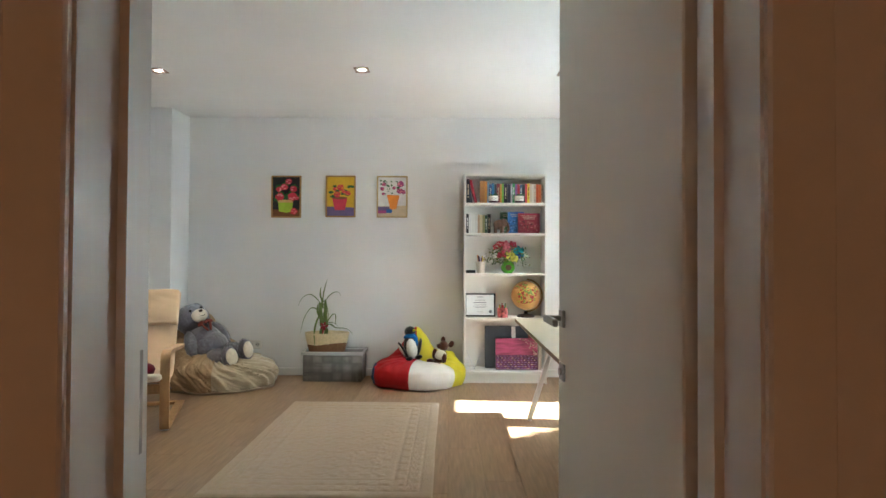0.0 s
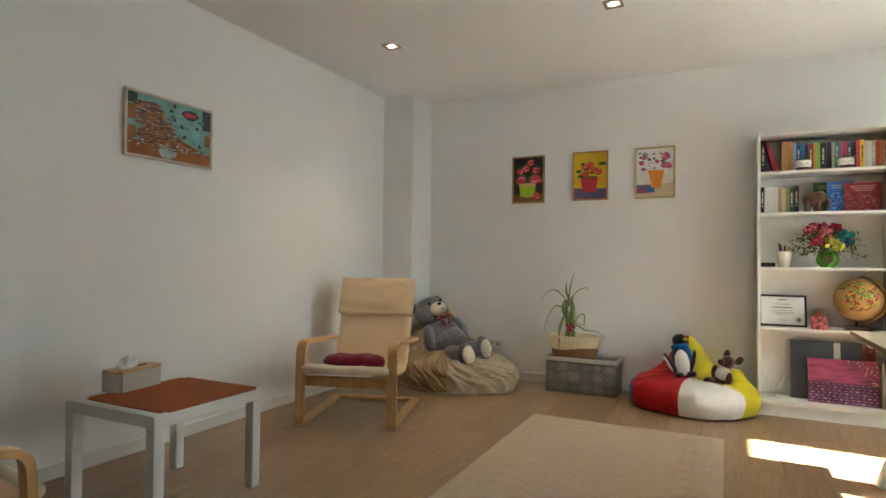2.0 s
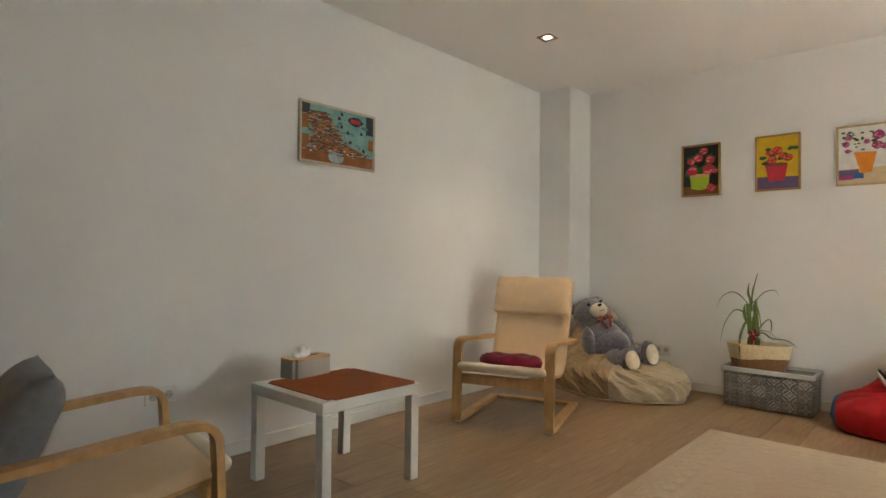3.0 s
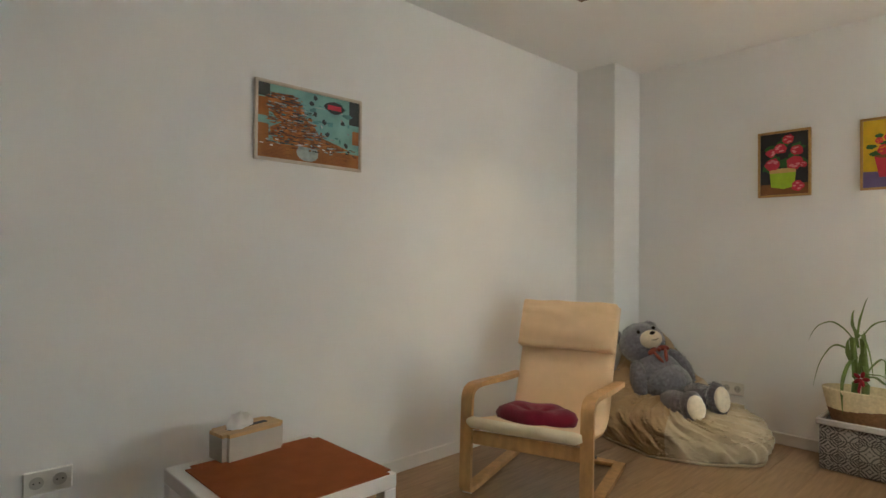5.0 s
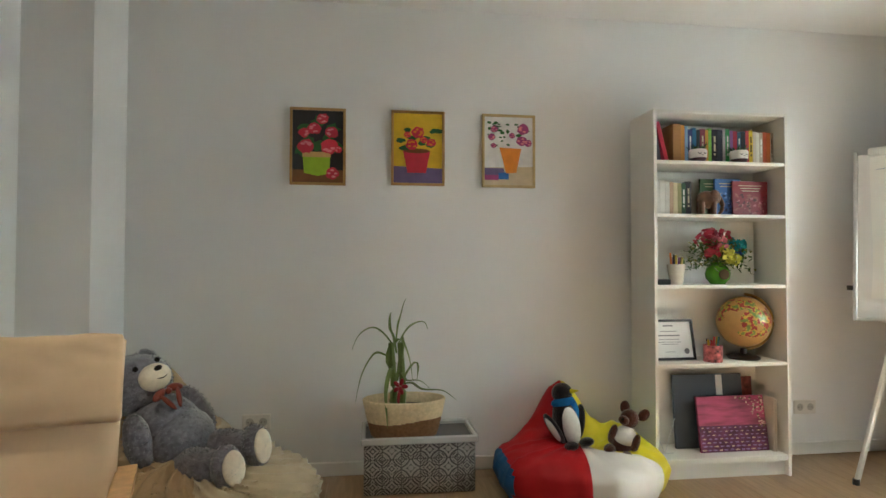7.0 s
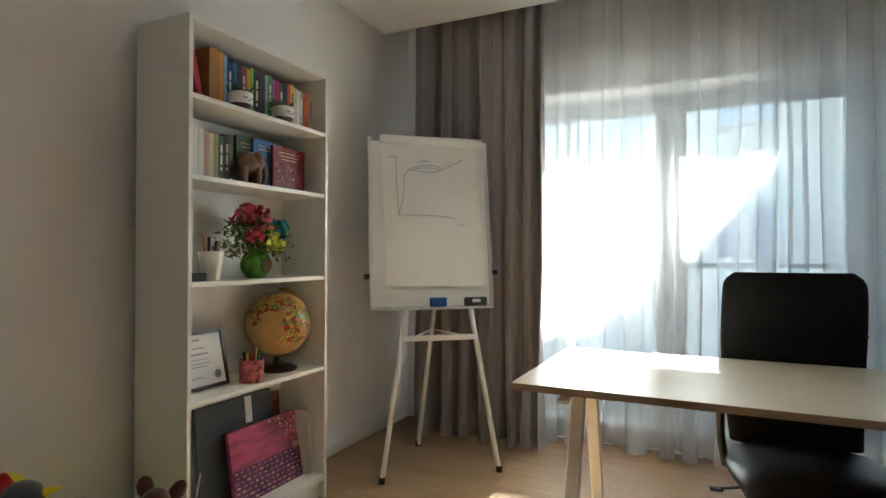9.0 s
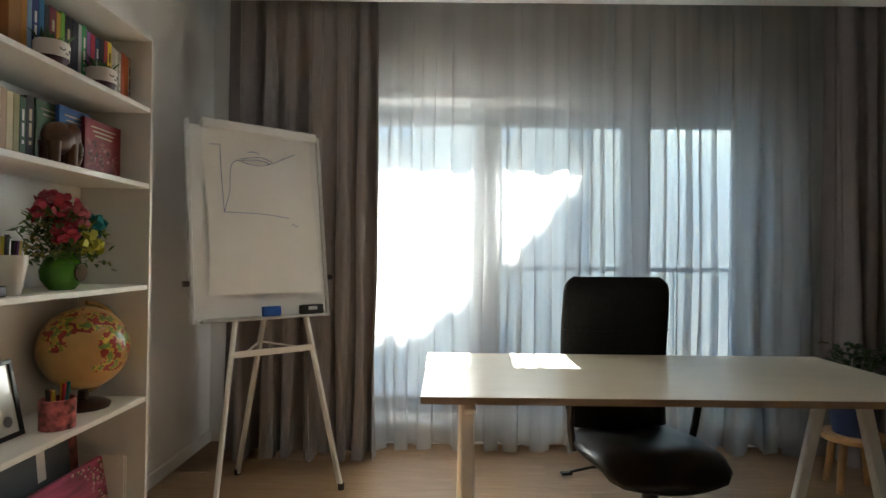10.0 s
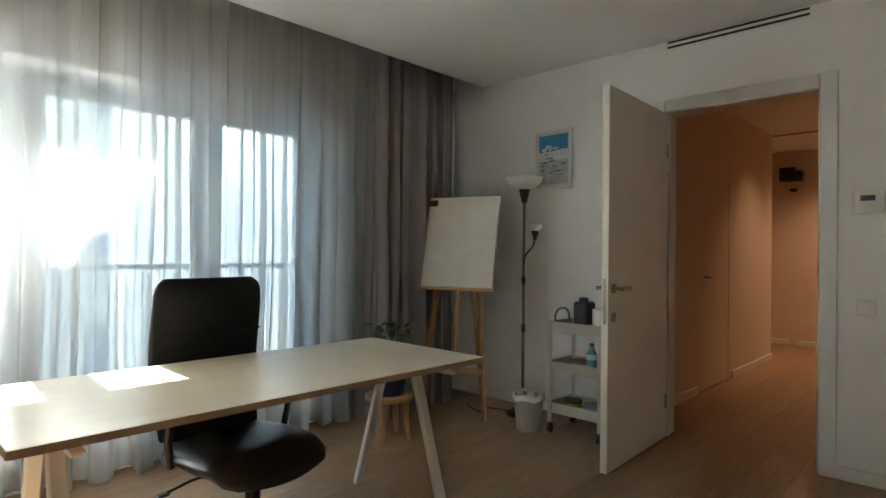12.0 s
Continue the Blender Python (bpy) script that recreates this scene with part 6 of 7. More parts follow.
for k in range(760):
    a, r = g.uniform(0, 6.28), g.uniform(0.02, 0.19) * g.uniform(0.7, 1.1)
    b = Vector((r * math.cos(a), 0.42 * r * math.sin(a) - 0.01, 0.165 - 0.4 * max(0, r - 0.1) + g.uniform(-0.075, 0.065)))
    d = Vector((g.uniform(-1, 1), g.uniform(-1, 1), g.uniform(-0.6, 0.8))).normalized() * g.uniform(0.018, 0.034)
    blade(bm, [b, b + d * 0.5, b + d], 0.0095, mi=1 if k % 4 == 0 else 0)
for k in range(14):
    a = g.uniform(0, 6.28)
    tube(bm, [(0.01 * math.cos(a), 0.01 * math.sin(a), 0.09), (0.07 * math.cos(a), 0.04 * math.sin(a), 0.15), (0.15 * math.cos(a), 0.06 * math.sin(a), 0.17)], 0.0018, 5)
vase.scale = (1.14, 1.0, 1.12)
tagged(part("foliage", bm, [mat("bouquet_leaf", (0.06, 0.13, 0.025), 0.6, 0.4, 30), mat("yellow_leaf", (0.26, 0.24, 0.04), 0.6, 0.4, 30)], vase, smooth=60), kind="stuff")

z4 = SHELVES[1] + 0.0005
cert = thing("certificate_frame", 1.098, BY0 + 0.15, z4, 0, "framed certificate in a black frame leaning on the shelf", "picture frame")
cert.matrix_world = pose(1.098, BY0 + 0.13, z4, -12, 0, 0)
bm = bmesh.new()
b = 0.014
for x0, x1, q0, q1 in ((-0.15, 0.15, 0, b), (-0.15, 0.15, 0.23 - b, 0.23), (-0.15, -0.15 + b, b, 0.23 - b), (0.15 - b, 0.15, b, 0.23 - b)):
    span(bm, x0, x1, -0.008, 0.008, q0, q1, 0.001)
part("frame", bm, BLACK, cert)
bm = bmesh.new()
span(bm, -0.137, 0.137, -0.002, 0.004, 0.013, 0.217)
part("sheet", bm, mat("glazed_paper", (0.78, 0.78, 0.77), 0.08, 0.02, 4, coat=1.0), cert, "white certificate behind glass", smooth=None)
bm = bmesh.new()
for zz, ww, hh in ((0.19, 0.03, 0.008), (0.16, 0.05, 0.004), (0.135, 0.065, 0.007), (0.115, 0.06, 0.003), (0.1, 0.07, 0.003), (0.088, 0.05, 0.003), (0.045, 0.03, 0.003)):
    span(bm, -ww, ww, -0.003, -0.0022, zz, zz + hh)
rod(bm, (0.1, -0.0022, 0.05), (0.1, -0.003, 0.05), 0.016, seg=16)
part("print_lines", bm, colour("print_grey_ink", 0.2, 0.2, 0.22), cert, smooth=None)
PATCHY = mat("patterned_tin", (0.4, 0.1, 0.1), 0.4, 0.95, 38)
pencil_cup("pen_cup", 1.312, BY0 + 0.07, z4, [(0.0, 0.0), (0.05, 0.0), (0.051, 0.092), (0.046, 0.093), (0.045, 0.02), (0.0, 0.015)], PATCHY, "patterned red tin holding markers",
           [(0.6, 0.42, 0.03), (0.5, 0.03, 0.03), (0.02, 0.02, 0.02), (0.6, 0.42, 0.03), (0.4, 0.02, 0.03), (0.03, 0.2, 0.2)], 0.13)
bm = bmesh.new()
globe = thing("desk_globe", 1.548, BY0 + 0.14, z4, 0, "antique-style globe with gold meridian on a dark base", "globe")
lathe(bm, [(0.0, 0.0), (0.085, 0.0), (0.088, 0.012), (0.07, 0.022), (0.02, 0.03), (0.016, 0.06), (0.0, 0.06)], seg=30)
part("base", bm, colour("dark_brown_wood", 0.035, 0.016, 0.01, 0.3), globe)
GLOBE = mat("globe_paper", (0.5, 0.29, 0.1), 0.3, 0.15, 12)
LANDS = [mat("globe_red", (0.3, 0.035, 0.03), 0.3, 0.3, 30), mat("globe_green", (0.16, 0.24, 0.05), 0.3, 0.3, 30), mat("globe_yellow", (0.5, 0.36, 0.06), 0.3, 0.3, 30)]
bm = bmesh.new()
bmesh.ops.create_icosphere(bm, subdivisions=5, radius=0.145)
for f in bm.faces:
    c = f.calc_center_median().normalized()
    land_ = noise.noise(c * 1.7 + Vector((3.1, 0.4, 2.2))) + 0.5 * noise.noise(c * 4 + Vector((1, 2, 3)))
    if land_ + 0.55 * (c.z - 0.25) - 0.25 * c.y > 0.05:
        k = noise.noise(c * 7.0 + Vector((9, 4, 1)))
        f.material_index = 1 if k > 0.08 else (2 if k < -0.18 else 3)
bmesh.ops.transform(bm, matrix=pose(0, 0, 0.212, 0, 20, 0), verts=bm.verts)
part("sphere", bm, [GLOBE] + LANDS, globe, smooth=180)
bm = bmesh.new()
tube(bm, [(0.158 * math.sin(a) * math.cos(0.25), 0.158 * math.sin(a) * math.sin(-0.25), 0.212 + 0.158 * math.cos(a)) for a in (0.05 + 3.05 * i / 30 for i in range(31))], 0.009, 6)
part("meridian", bm, mat("old_brass", (0.42, 0.28, 0.1), 0.35, 0.15, 20, metal=0.8), globe)

z5 = SHELVES[0] + 0.0005


def leaning(name, x0, x1, h, d, y, tilt, mats, label, category, draw=None):
    ob = thing(name, (x0 + x1) / 2, y, z5, 0, label, category)
    ob.matrix_world = pose((x0 + x1) / 2, y, z5 + 0.5 * d * abs(math.sin(radians(tilt))), tilt, 0, 0)
    bm = bmesh.new()
    w = (x1 - x0) / 2
    span(bm, -w, w, 0, d, 0, h, 0.002)
    if draw:
        draw(bm, w, h)
    part("panel", bm, mats, ob, smooth=None)
    return ob


leaning("slate_folder", 1.149, 1.58, 0.415, 0.02, BY0 + 0.17, -6, [mat("slate_card", (0.06, 0.075, 0.095), 0.6, 0.08, 6), C_WHITE], "slate blue art folder leaning on the bottom shelf", "folder",
        lambda bm, w, h: flat(bm, [(0.05, h - 0.12), (0.09, h - 0.12), (0.09, h - 0.005), (0.05, h - 0.005)], -0.001, 1))
leaning("red_painting", 1.45, 1.66, 0.39, 0.018, BY0 + 0.205, -4, [mat("red_paint_daubs", (0.22, 0.06, 0.05), 0.6, 0.8, 22)], "small dark red abstract canvas behind the folder", "painting")
PINK, PLUM, BLOSSOM = mat("pink_sky_paint", (0.34, 0.05, 0.12), 0.6, 0.6, 9, stretch=(0.5, 1, 3)), mat("plum_paint", (0.11, 0.022, 0.07), 0.6, 0.6, 14), mat("pale_blossom", (0.5, 0.33, 0.28), 0.7, 0.3, 30)


def draw_field(bm, w, h):
    g = random.Random(4)
    flat(bm, [(-w, 0), (w, 0), (w, h * 0.47), (-w, h * 0.47)], -0.0006, 1)
    for r in range(7):
        for k in range(12):
            s = 0.5 + 0.5 * (1 - r / 7)
            flat(bm, oval(-w + 0.018 + k * (2 * w - 0.03) / 11.5 + 0.008 * (r % 2), 0.012 + r * 0.02, 0.014 * s, 0.005 * s, 7, 0.4, k + r * 20), -0.0011, 2 if (k + r) % 3 else 3)
    for k in range(110):
        x = g.uniform(0.02, w - 0.005)
        zz = h * g.uniform(0.42, 0.99)
        if x > 0.15 - 0.16 * (zz / h - 0.5) or zz > h * 0.93:
            flat(bm, oval(min(x, w - 0.012), min(zz, h - 0.01), g.uniform(0.004, 0.009), g.uniform(0.003, 0.007), 6, 0.4, k), -0.0012 - 0.00001 * k, 3 if k % 3 else 4)


leaning("lavender_painting", 1.25, 1.662, 0.305, 0.02, BY0 + 0.085, -10, [PINK, PLUM, mat("violet_paint", (0.26, 0.15, 0.32), 0.6, 0.3, 30), BLOSSOM, mat("umber_paint", (0.1, 0.06, 0.03), 0.6, 0.3, 30)], "pink and purple flower field canvas leaning on the bottom shelf", "painting", draw_field)
for k, (xx, hh) in enumerate(((1.67, 0.3), (1.685, 0.29))):
    bm = bmesh.new()
    span(bm, xx, xx + 0.006, BY0 + 0.06, BY0 + 0.22, z5, z5 + hh, 0.001)
    solid("canvas_board", bm, RAWCANVAS, "blank canvas board standing on edge on the shelf", "canvas board", group="canvas boards")
ws = thing("wire_stand", 1.04, BY0 + 0.1, z5, 0, "thin folded metal display stand", "display stand")
for s, h in ((-1, 0.2), (1, 0.18)):
    bm = bmesh.new()
    tube(bm, [(0.0, 0.0, 0.006), (s * 0.035, 0.02, h * 0.45), (s * 0.085, 0.05, h)], 0.003, 6)
    part("wire", bm, ALU, ws)
bm = bmesh.new()
tube(bm, [(-0.05, 0.0, 0.004), (0.05, 0.0, 0.004)], 0.003, 6)
part("foot_wire", bm, ALU, ws)

# ---- ceiling and wall fittings ----
for px_, py_ in DOWNLIGHTS:
    dl = thing("downlight", px_, py_, CEIL, 0, "square recessed ceiling spotlight, switched on", "ceiling light", "ceiling spotlights")
    bm = bmesh.new()
    for x0, x1, y0, y1 in ((-0.055, 0.055, -0.055, -0.04), (-0.055, 0.055, 0.04, 0.055), (-0.055, -0.04, -0.04, 0.04), (0.04, 0.055, -0.04, 0.04)):
        span(bm, x0, x1, y0, y1, -0.008, -0.0005, 0.001)
    part("trim", bm, mat("bronze_trim", (0.2, 0.12, 0.07), 0.4), dl)
    bm = bmesh.new()
    rod(bm, (0, 0, -0.006), (0, 0, -0.001), 0.022, seg=20)
    part("lens", bm, GLOW, dl, "glowing lamp face")
vt = thing("air_vent", 0.77, YS, 2.634, 0, "white linear air vent with two dark slots", "air vent")
bm = bmesh.new()
span(bm, -0.42, 0.42, 0.0005, 0.004, -0.058, 0.005)
part("frame", bm, TRIM, vt)
for z in (-0.008, -0.04):
    bm = bmesh.new()
    span(bm, -0.405, 0.405, 0.004, 0.006, z - 0.007, z + 0.007)
    part("slot", bm, DARKTIN, vt)
SCREEN = mat("lcd_screen", (0.05, 0.06, 0.055), 0.15)
th = thing("thermostat", 0.09, YS, 1.5, 0, "white wall thermostat with small dark display", "thermostat")
bm = bmesh.new()
span(bm, -0.065, 0.06, 0.001, 0.024, -0.05, 0.065, 0.006, 2)
part("case", bm, WARMWHITE, th)
bm = bmesh.new()
span(bm, -0.03, 0.035, 0.024, 0.0255, 0.015, 0.045)
part("display", bm, SCREEN, th)


def socket(name, x, y, z, turn, label, category, holes=2):
    ob = thing(name, x, y, z, turn, label, category, "wall plates")
    bm = bmesh.new()
    w = 0.075 if holes == 2 else 0.042
    span(bm, -w, w, -0.011, -0.001, -0.042, 0.042, 0.004)
    part("plate", bm, WARMWHITE, ob)
    for k in range(holes):
        cx_ = (k - (holes - 1) / 2) * 0.07
        bm = bmesh.new()
        if category == "socket":
            rod(bm, (cx_, -0.0122, 0), (cx_, -0.009, 0), 0.022, seg=18)
            part("well", bm, mat("socket_shade", (0.5, 0.48, 0.44), 0.5), ob)
            bm = bmesh.new()
            for s in (-1, 1):
                rod(bm, (cx_ + s * 0.009, -0.0132, 0), (cx_ + s * 0.009, -0.012, 0), 0.0028, seg=8)
            part("pin_holes", bm, DARKTIN, ob)
        else:
            span(bm, cx_ - 0.022, cx_ + 0.022, -0.015, -0.01, -0.03, 0.03, 0.002)
            part("rocker", bm, WARMWHITE, ob)
    return ob


socket("wall_socket", -1.2, YN, 0.31, 0, "white double wall socket above the baseboard", "socket")
socket("wall_socket", 2.08, YN, 0.29, 0, "white double wall socket above the baseboard", "socket")
socket("wall_socket", XW, 3.03, 0.385, 90, "white double wall socket above the baseboard", "socket")
socket("light_switch", 0.1, YS, 0.945, 180, "white wall light switch beside the door", "switch", 1)

# ---- easel, floor lamp, bin, trolley, stool ----
ez = thing("painting_easel", 2.535, 2.465, 0, -162, "pine studio easel holding a blank canvas board", "easel")
for s in (-1, 1):
    bm = bmesh.new()
    bar(bm, (s * 0.12, 0.08, 1.45), (s * 0.27, -0.1, 0.0), 0.045, 0.022, 0.003)
    part("front_leg", bm, PINE, ez)
bm = bmesh.new()
bar(bm, (0.0, 0.12, 1.6), (0.0, -0.05, 0.3), 0.055, 0.022, 0.003)
part("mast", bm, PINE, ez)
bm = bmesh.new()
bar(bm, (0.04, 0.1, 1.35), (0.06, 0.4, 0.0), 0.045, 0.022, 0.003)
part("back_leg", bm, PINE, ez)
bm = bmesh.new()
span(bm, -0.26, 0.27, -0.125, -0.1, 0.33, 0.375, 0.003)
part("stretcher", bm, PINE, ez)
bm = bmesh.new()
span(bm, -0.27, 0.31, -0.11, -0.03, 0.935, 0.955, 0.003)
part("ledge", bm, PINE, ez)
bm = bmesh.new()
box(bm, (0.02, 0, 0.35), (0.58, 0.026, 0.7), 0.002, pose(0, -0.075, 0.959, -13, 0, 0))
cv = solid("blank_canvas", bm, RAWCANVAS, "blank cream canvas board resting on the easel", "canvas")
cv.matrix_world = ez.matrix_world.copy()
bm = bmesh.new()
box(bm, (-0.235, -0.015, 0.655), (0.07, 0.022, 0.045), 0.003, pose(0, -0.075, 0.959, -13, 0, 0))
cl = solid("wooden_clip", bm, mat("dark_red_wood", (0.1, 0.03, 0.02), 0.5), "dark wooden clip on the canvas corner", "clip")
cl.matrix_world = ez.matrix_world.copy()

fl_ = thing("floor_lamp", 2.17, 2.12, 0, 0, "slim floor lamp with white bowl shade and reading arm", "floor lamp")
GREYMETAL = mat("grey_metal", (0.15, 0.145, 0.14), 0.35, 0.08, 12, metal=0.6)
OPAL = mat("opal_shade", (0.8, 0.79, 0.76), 0.3, 0.03, 6)
bm = bmesh.new()
lathe(bm, [(0.0, 0.0), (0.125, 0.0), (0.128, 0.012), (0.09, 0.03), (0.02, 0.045), (0.0, 0.045)], seg=32)
part("base", bm, BLACK, fl_)
bm = bmesh.new()
rod(bm, (0, 0, 0.04), (0, 0, 1.63), 0.011)
part("pole", bm, GREYMETAL, fl_)
for z in (0.62, 0.98):
    bm = bmesh.new()
    rod(bm, (0, 0, z), (0, 0, z + 0.06), 0.016)
    part("collar", bm, BLACK, fl_)
bm = bmesh.new()
lathe(bm, [(0.0, 1.6), (0.02, 1.6), (0.042, 1.7), (0.0, 1.7)], seg=20)
part("cup", bm, BLACK, fl_)
bm = bmesh.new()
lathe(bm, [(0.03, 1.7), (0.08, 1.715), (0.125, 1.75), (0.14, 1.79), (0.135, 1.79), (0.118, 1.753), (0.07, 1.722), (0.028, 1.708)], seg=36)
part("bowl_shade", bm, OPAL, fl_, "white opal bowl shade")
bm = bmesh.new()
tube(bm, smooth_path([(0, 0, 1.12), (-0.03, 0.02, 1.2), (-0.08, 0.0, 1.27), (-0.1, 0.0, 1.33)], 5), 0.007, 8)
part("reading_arm", bm, BLACK, fl_)
bm = bmesh.new()
lathe(bm, [(0.0, 1.32), (0.012, 1.32), (0.03, 1.385), (0.0, 1.385)], (-0.1, 0, 0), 18)
part("reading_cup", bm, BLACK, fl_)
bm = bmesh.new()
lathe(bm, [(0.026, 1.385), (0.045, 1.405), (0.05, 1.43), (0.042, 1.41), (0.02, 1.39)], (-0.1, 0, 0), 20)
part("reading_shade", bm, OPAL, fl_)

wb = thing("waste_bin", 1.92, 2.4, 0, 0, "grey plastic waste bin with a white liner", "waste bin")
bm = bmesh.new()
lathe(bm, [(0.0, 0.0), (0.085, 0.0), (0.09, 0.01), (0.115, 0.25), (0.118, 0.256), (0.11, 0.256), (0.086, 0.02), (0.0, 0.015)], seg=32)
part("body", bm, BINM, wb)
bm = bmesh.new()
prev = None
for r, z in ((0.1, 0.18), (0.108, 0.25), (0.116, 0.272), (0.122, 0.262), (0.121, 0.23)):
    row = [bm.verts.new(((r + 0.004 * math.sin(7 * a) + 0.003 * math.sin(17 * a)) * math.cos(a), (r + 0.004 * math.sin(7 * a)) * math.sin(a), z + 0.008 * math.sin(5 * a + r * 90))) for a in (6.28318 * k / 60 for k in range(60))]
    if prev:
        for k in range(60):
            bm.faces.new((prev[k], prev[(k + 1) % 60], row[(k + 1) % 60], row[k]))
    prev = row
part("liner", bm, TISSUE, wb, "thin white plastic liner", smooth=70)
wb.scale = (0.9, 0.9, 0.93)

ct = thing("trolley", 1.6, 2.19, 0, 0, "grey-beige three-tier metal trolley on castors", "trolley")
for z in (0.135, 0.415, 0.685):
    bm = bmesh.new()
    span(bm, -0.2, 0.2, -0.15, 0.15, z, z + 0.006)
    span(bm, -0.2, 0.2, 0.144, 0.15, z + 0.006, z + 0.07, 0.001)
    span(bm, -0.2, 0.2, -0.15, -0.144, z + 0.006, z + 0.07, 0.001)
    span(bm, -0.2, -0.194, -0.144, 0.144, z + 0.006, z + 0.07, 0.001)
    span(bm, 0.194, 0.2, -0.144, 0.144, z + 0.006, z + 0.07, 0.001)
    part("tray", bm, CARTM, ct)
for sx in (-1, 1):
    for sy in (-1, 1):
        bm = bmesh.new()
        span(bm, sx * 0.185 - 0.014, sx * 0.185 + 0.014, sy * 0.153 - 0.003, sy * 0.153 + 0.003, 0.07, 0.755, 0.001)
        post = part("post", bm, CARTM, ct)
        bm = bmesh.new()
        rod(bm, (sx * 0.185 - 0.01, sy * 0.15, 0.028), (sx * 0.185 + 0.01, sy * 0.15, 0.028), 0.028, seg=16)
        span(bm, sx * 0.185 - 0.014, sx * 0.185 + 0.014, sy * 0.15 - 0.012, sy * 0.15 + 0.012, 0.04, 0.07)
        part("castor", bm, BLACK, post)


def on_cart(name, x, y, z, label, category):
    return thing(name, 1.6 + x, 2.19 + y, z, 0, label, category)


cm = on_cart("coffee_machine", 0.02, 0.0, 0.6915, "black capsule coffee machine on the trolley", "coffee machine")
bm = bmesh.new()
span(bm, -0.05, 0.05, -0.08, 0.06, 0.04, 0.2, 0.02, 3)
part("body", bm, BLACK, cm)
bm = bmesh.new()
span(bm, -0.055, 0.055, -0.09, 0.09, 0.0, 0.035, 0.006)
part("drip_tray", bm, BLACK, cm)
bm = bmesh.new()
lathe(bm, [(0.0, 0.2), (0.035, 0.2), (0.03, 0.225), (0.0, 0.232)], seg=20)
part("cap", bm, BLACK, cm)
bm = bmesh.new()
span(bm, -0.04, 0.04, 0.09, 0.094, 0.004, 0.03, 0.001)
part("front_label", bm, PAPER, cm)
bm = bmesh.new()
tube(bm, smooth_path([(0.185, -0.09, 0.75), (0.187, -0.088, 0.79), (0.188, -0.055, 0.825), (0.188, 0.0, 0.835), (0.188, 0.055, 0.825), (0.187, 0.088, 0.79), (0.185, 0.09, 0.75)], 5), 0.007, 8)
part("push_handle", bm, GREYMETAL, ct, "slim curved push handle")
bm = bmesh.new()
lathe(bm, [(0.0, 0.0), (0.05, 0.0), (0.05, 0.16), (0.0, 0.16)], seg=24)
ob = solid("paper_roll", bm, TISSUE, "white paper towel roll on the trolley", "paper roll")
ob.location = (1.48, 2.22, 0.6915)
bt = on_cart("water_bottle", -0.06, 0.03, 0.4215, "clear blue plastic water bottle on the trolley", "bottle")
bm = bmesh.new()
lathe(bm, [(0.0, 0.0), (0.034, 0.0), (0.035, 0.06), (0.031, 0.075), (0.035, 0.09), (0.034, 0.13), (0.014, 0.165), (0.014, 0.18), (0.0, 0.18)], seg=22)
part("body", bm, mat("bottle_plastic", (0.16, 0.42, 0.46), 0.1, 0.1, 10), bt)
bm = bmesh.new()
rod(bm, (0, 0, 0.18), (0, 0, 0.197), 0.016, seg=16)
part("cap", bm, C_BLUE, bt)
bm = bmesh.new()
lathe(bm, [(0.0355, 0.092), (0.0365, 0.092), (0.0365, 0.125), (0.0355, 0.125)], seg=22)
part("wrapper", bm, PAPER, bt)
for k, (xx, yy, w, d, h, m_) in enumerate(((0.03, 0.06, 0.09, 0.06, 0.045, PAPER), (-0.05, 0.08, 0.07, 0.06, 0.05, WARMWHITE), (0.14, 0.05, 0.08, 0.07, 0.03, PAPER), (0.09, -0.05, 0.12, 0.08, 0.06, colour("brown_card", 0.25, 0.15, 0.08)))):
    bm = bmesh.new()
    box(bm, (0, 0, h / 2), (w, d, h), 0.003)
    ob = solid("small_box", bm, m_, "small pale carton lying on the trolley tray", "carton", group="cartons on the trolley")
    ob.matrix_world = pose(1.6 + xx, 2.19 + yy, 0.4215, 0, 0, 12 * k)
tn = on_cart("tea_tin", 0.06, 0.06, 0.1415, "olive green round tin on the lower tray", "tin")
bm = bmesh.new()
lathe(bm, [(0.0, 0.0), (0.06, 0.0), (0.06, 0.07), (0.0, 0.07)], seg=26)
part("body", bm, colour("olive_tin", 0.28, 0.27, 0.05, 0.35), tn)
bm = bmesh.new()
lathe(bm, [(0.0, 0.0705), (0.062, 0.0705), (0.062, 0.088), (0.0, 0.09)], seg=26)
part("lid", bm, colour("dark_tin_lid", 0.05, 0.05, 0.03, 0.35), tn)
bm = bmesh.new()
ball(bm, (0, 0, 0.045), (0.085, 0.06, 0.045), seg=20)
for v in bm.verts:
    v.co += v.co.normalized() * 0.012 * noise.noise(v.co * 30)
ob = solid("dark_pouch", bm, GREYCLOTH, "dark grey cloth pouch on the lower tray", "pouch", smooth=70)
ob.location = (1.51, 2.22, 0.1415)

st = thing("stool", 2.46, 3.2, 0, 0, "low round pine stool carrying a potted plant", "stool")
bm = bmesh.new()
lathe(bm, [(0.0, 0.255), (0.15, 0.255), (0.158, 0.262), (0.158, 0.28), (0.15, 0.288), (0.0, 0.288)], seg=36)
part("seat", bm, PINE, st)
for k in range(4):
    a = 0.5 + 1.5708 * k
    bm = bmesh.new()
    rod(bm, (0.1 * math.cos(a), 0.1 * math.sin(a), 0.256), (0.135 * math.cos(a), 0.135 * math.sin(a), 0.0), 0.02, 0.017, 12)
    part("leg", bm, PINE, st)
pp = thing("potted_plant", 2.46, 3.2, 0.289, 0, "leafy green plant in a dark blue pot on the stool", "potted plant")
bm = bmesh.new()
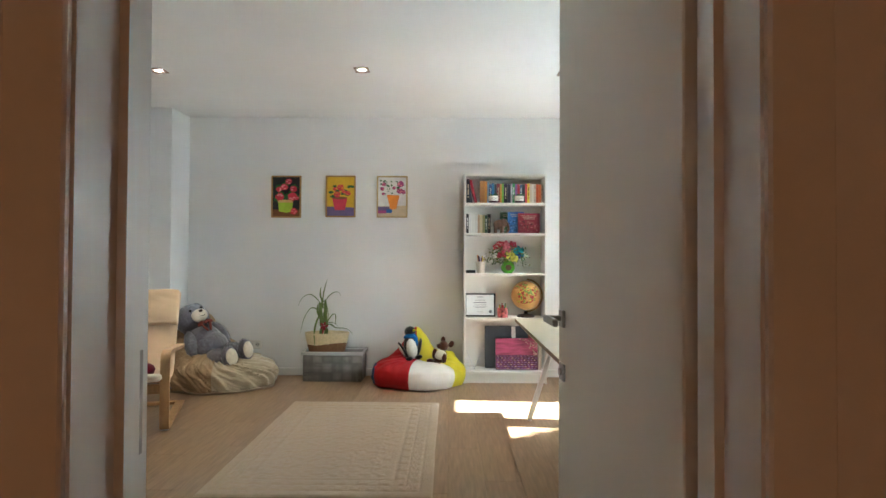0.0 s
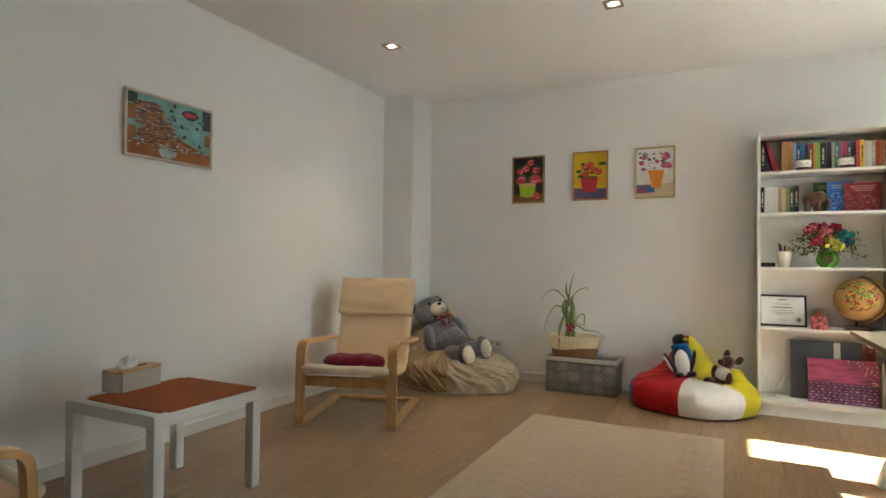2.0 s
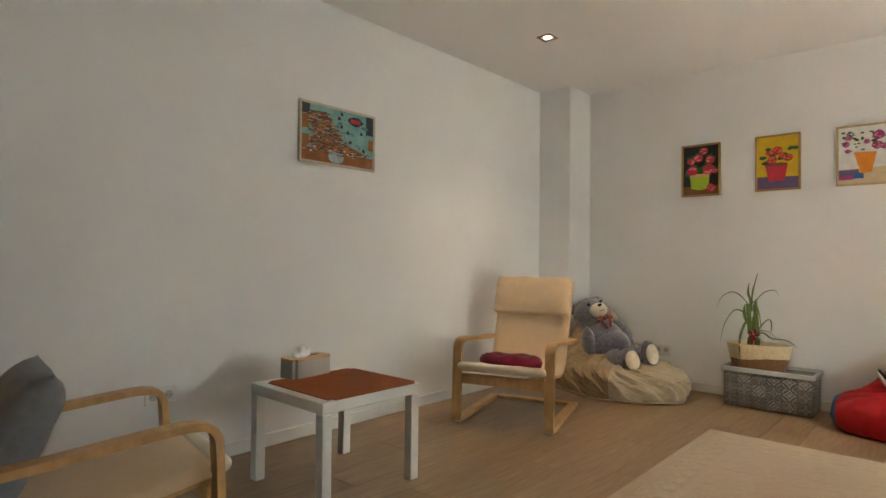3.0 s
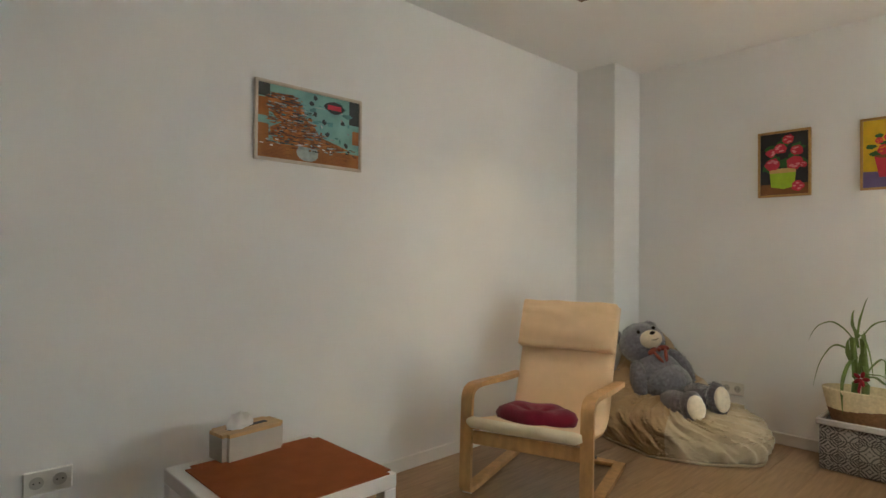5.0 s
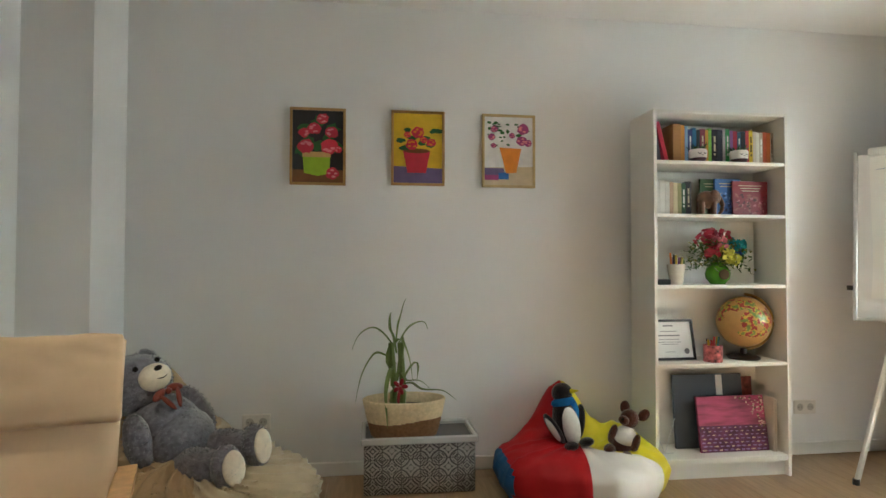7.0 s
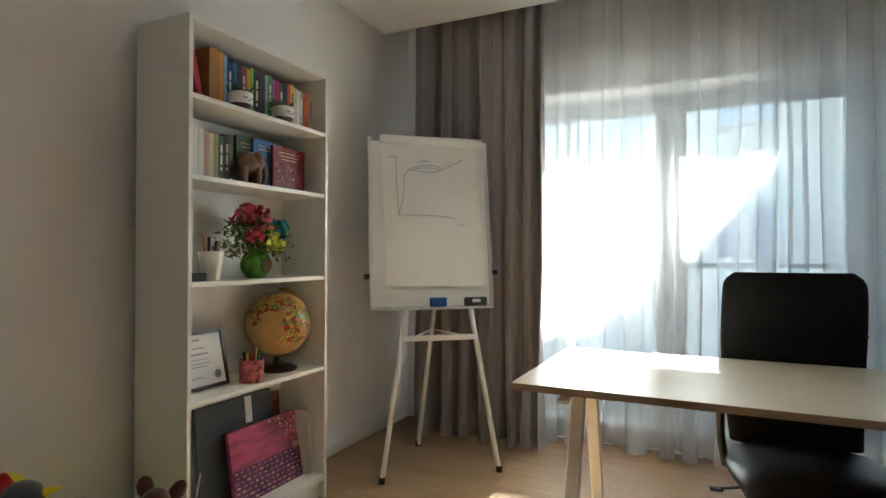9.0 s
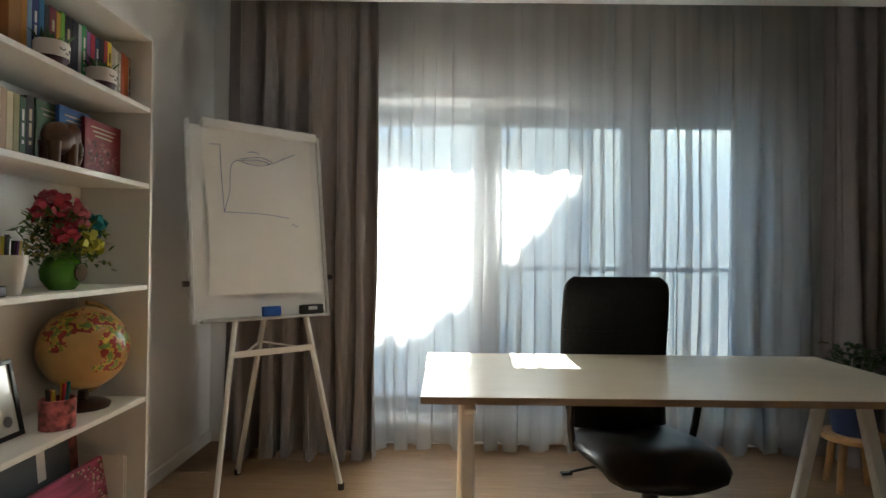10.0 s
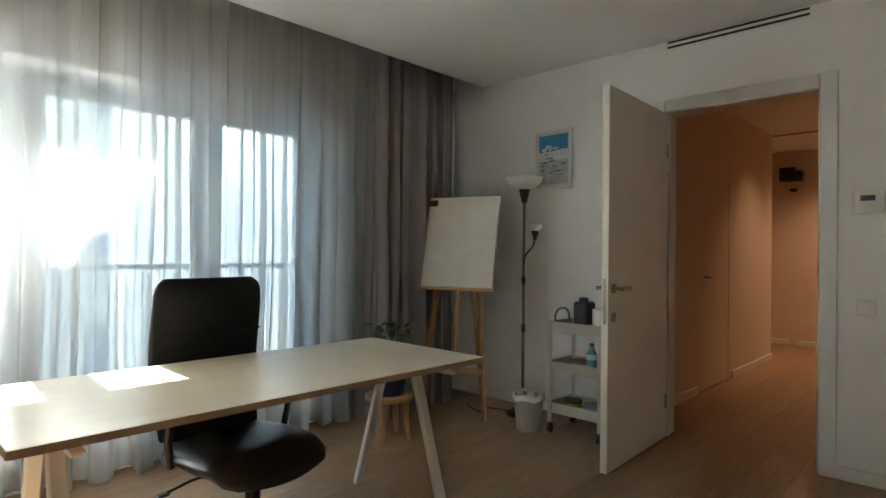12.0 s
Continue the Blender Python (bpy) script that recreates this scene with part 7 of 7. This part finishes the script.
lathe(bm, [(0.0, 0.0), (0.085, 0.0), (0.1, 0.1), (0.11, 0.2), (0.1, 0.2), (0.09, 0.18), (0.0, 0.175)], seg=30)
part("pot", bm, mat("navy_glaze", (0.03, 0.05, 0.12), 0.4, 0.15, 12), pp)
bm = bmesh.new()
g = random.Random(33)
for k in range(120):
    a, r, h = g.uniform(0, 6.28), g.uniform(0.01, 0.12), g.uniform(0.21, 0.4)
    b = Vector((r * math.cos(a), r * math.sin(a), h))
    d = Vector((math.cos(a + g.uniform(-1, 1)), math.sin(a + g.uniform(-1, 1)), g.uniform(-0.4, 0.5))).normalized() * g.uniform(0.035, 0.065)
    blade(bm, [b, b + d * 0.5 + Vector((0, 0, 0.006)), b + d], 0.02)
for k in range(16):
    a = g.uniform(0, 6.28)
    tube(bm, [(0.02 * math.cos(a), 0.02 * math.sin(a), 0.17), (0.06 * math.cos(a), 0.06 * math.sin(a), 0.28), (0.09 * math.cos(a), 0.09 * math.sin(a), 0.36)], 0.002, 5)
tagged(part("foliage", bm, LEAFDK, pp, smooth=60), kind="stuff")
pp.scale = (1.12, 1.12, 1.12)
bm = bmesh.new()
tube(bm, smooth_path([(2.14, 2.2, 0.006), (2.3, 2.15, 0.006), (2.45, 2.2, 0.006), (2.4, 2.32, 0.006), (2.6, 2.25, 0.006), (2.7, 2.1, 0.006)], 6), 0.004, 6)
solid("power_cable", bm, BLACK, "black power cable lying on the floor", "cable")

# hall fittings
hb = thing("hall_projector", 1.51, HS, 2.28, 0, "black wall-mounted device on a bracket at the hall end", "wall device")
bm = bmesh.new()
span(bm, -0.13, 0.13, 0.08, 0.22, -0.06, 0.07, 0.012, 2)
part("body", bm, BLACK, hb)
bm = bmesh.new()
span(bm, -0.02, 0.16, 0.001, 0.08, 0.0, 0.14, 0.004)
part("bracket", bm, BLACK, hb)
bm = bmesh.new()
ball(bm, (0.0, 0.03, -0.17), (0.05, 0.03, 0.025), seg=14)
part("sensor", bm, BLACK, hb)
hv = thing("hall_vent", 1.15, -1.9, CEIL, 0, "dark linear vent in the hall ceiling", "air vent")
bm = bmesh.new()
span(bm, -0.35, 0.35, -0.06, 0.06, -0.006, -0.0005, 0.001)
part("frame", bm, HALLWALL, hv)
for y in (-0.022, 0.022):
    bm = bmesh.new()
    span(bm, -0.33, 0.33, y - 0.01, y + 0.01, -0.008, -0.006)
    part("slot", bm, DARKTIN, hv)

# ---- floor planks ----
PW, PL_ = 0.2, 1.2
plank_meshes = {}


def plank(x0, x1, y0, y1):
    key = (round(x1 - x0, 3), round(y1 - y0, 3))
    if key not in plank_meshes:
        bm = bmesh.new()
        w, l = key[0] - 0.001, key[1] - 0.001
        box(bm, (0, 0, -0.004), (w, l, 0.008))
        top = [e for e in bm.edges if e.verts[0].co.z > -0.001 and e.verts[1].co.z > -0.001]
        bmesh.ops.bevel(bm, geom=top, offset=0.0006, segments=1, affect="EDGES")
        me_ = bpy.data.meshes.new("plank")
        bm.to_mesh(me_)
        bm.free()
        me_.materials.append(PLANK)
        plank_meshes[key] = me_
    ob = new("plank", plank_meshes[key])
    ob.parent = floor
    ob.location = ((x0 + x1) / 2, (y0 + y1) / 2, 0)


def lay(xa, xb, ya, yb, shift):
    n_ = math.ceil((xb - xa) / PW)
    for i in range(n_):
        x0, x1 = xa + i * PW, min(xa + (i + 1) * PW, xb)
        y = ya - ((i * 0.43 + shift) % 1.0) * PL_
        while y < yb:
            a, b = max(y, ya), min(y + PL_, yb)
            if b - a > 0.03 and x1 - x0 > 0.02:
                plank(x0, x1, a, b)
            y += PL_


lay(XW, XE, YS - T, YN, 0.15)
lay(HW, HX + 0.1, HS, YS - T, 0.55)
lay(HX + 0.1, 2.5, HS, -1.84, 0.3)
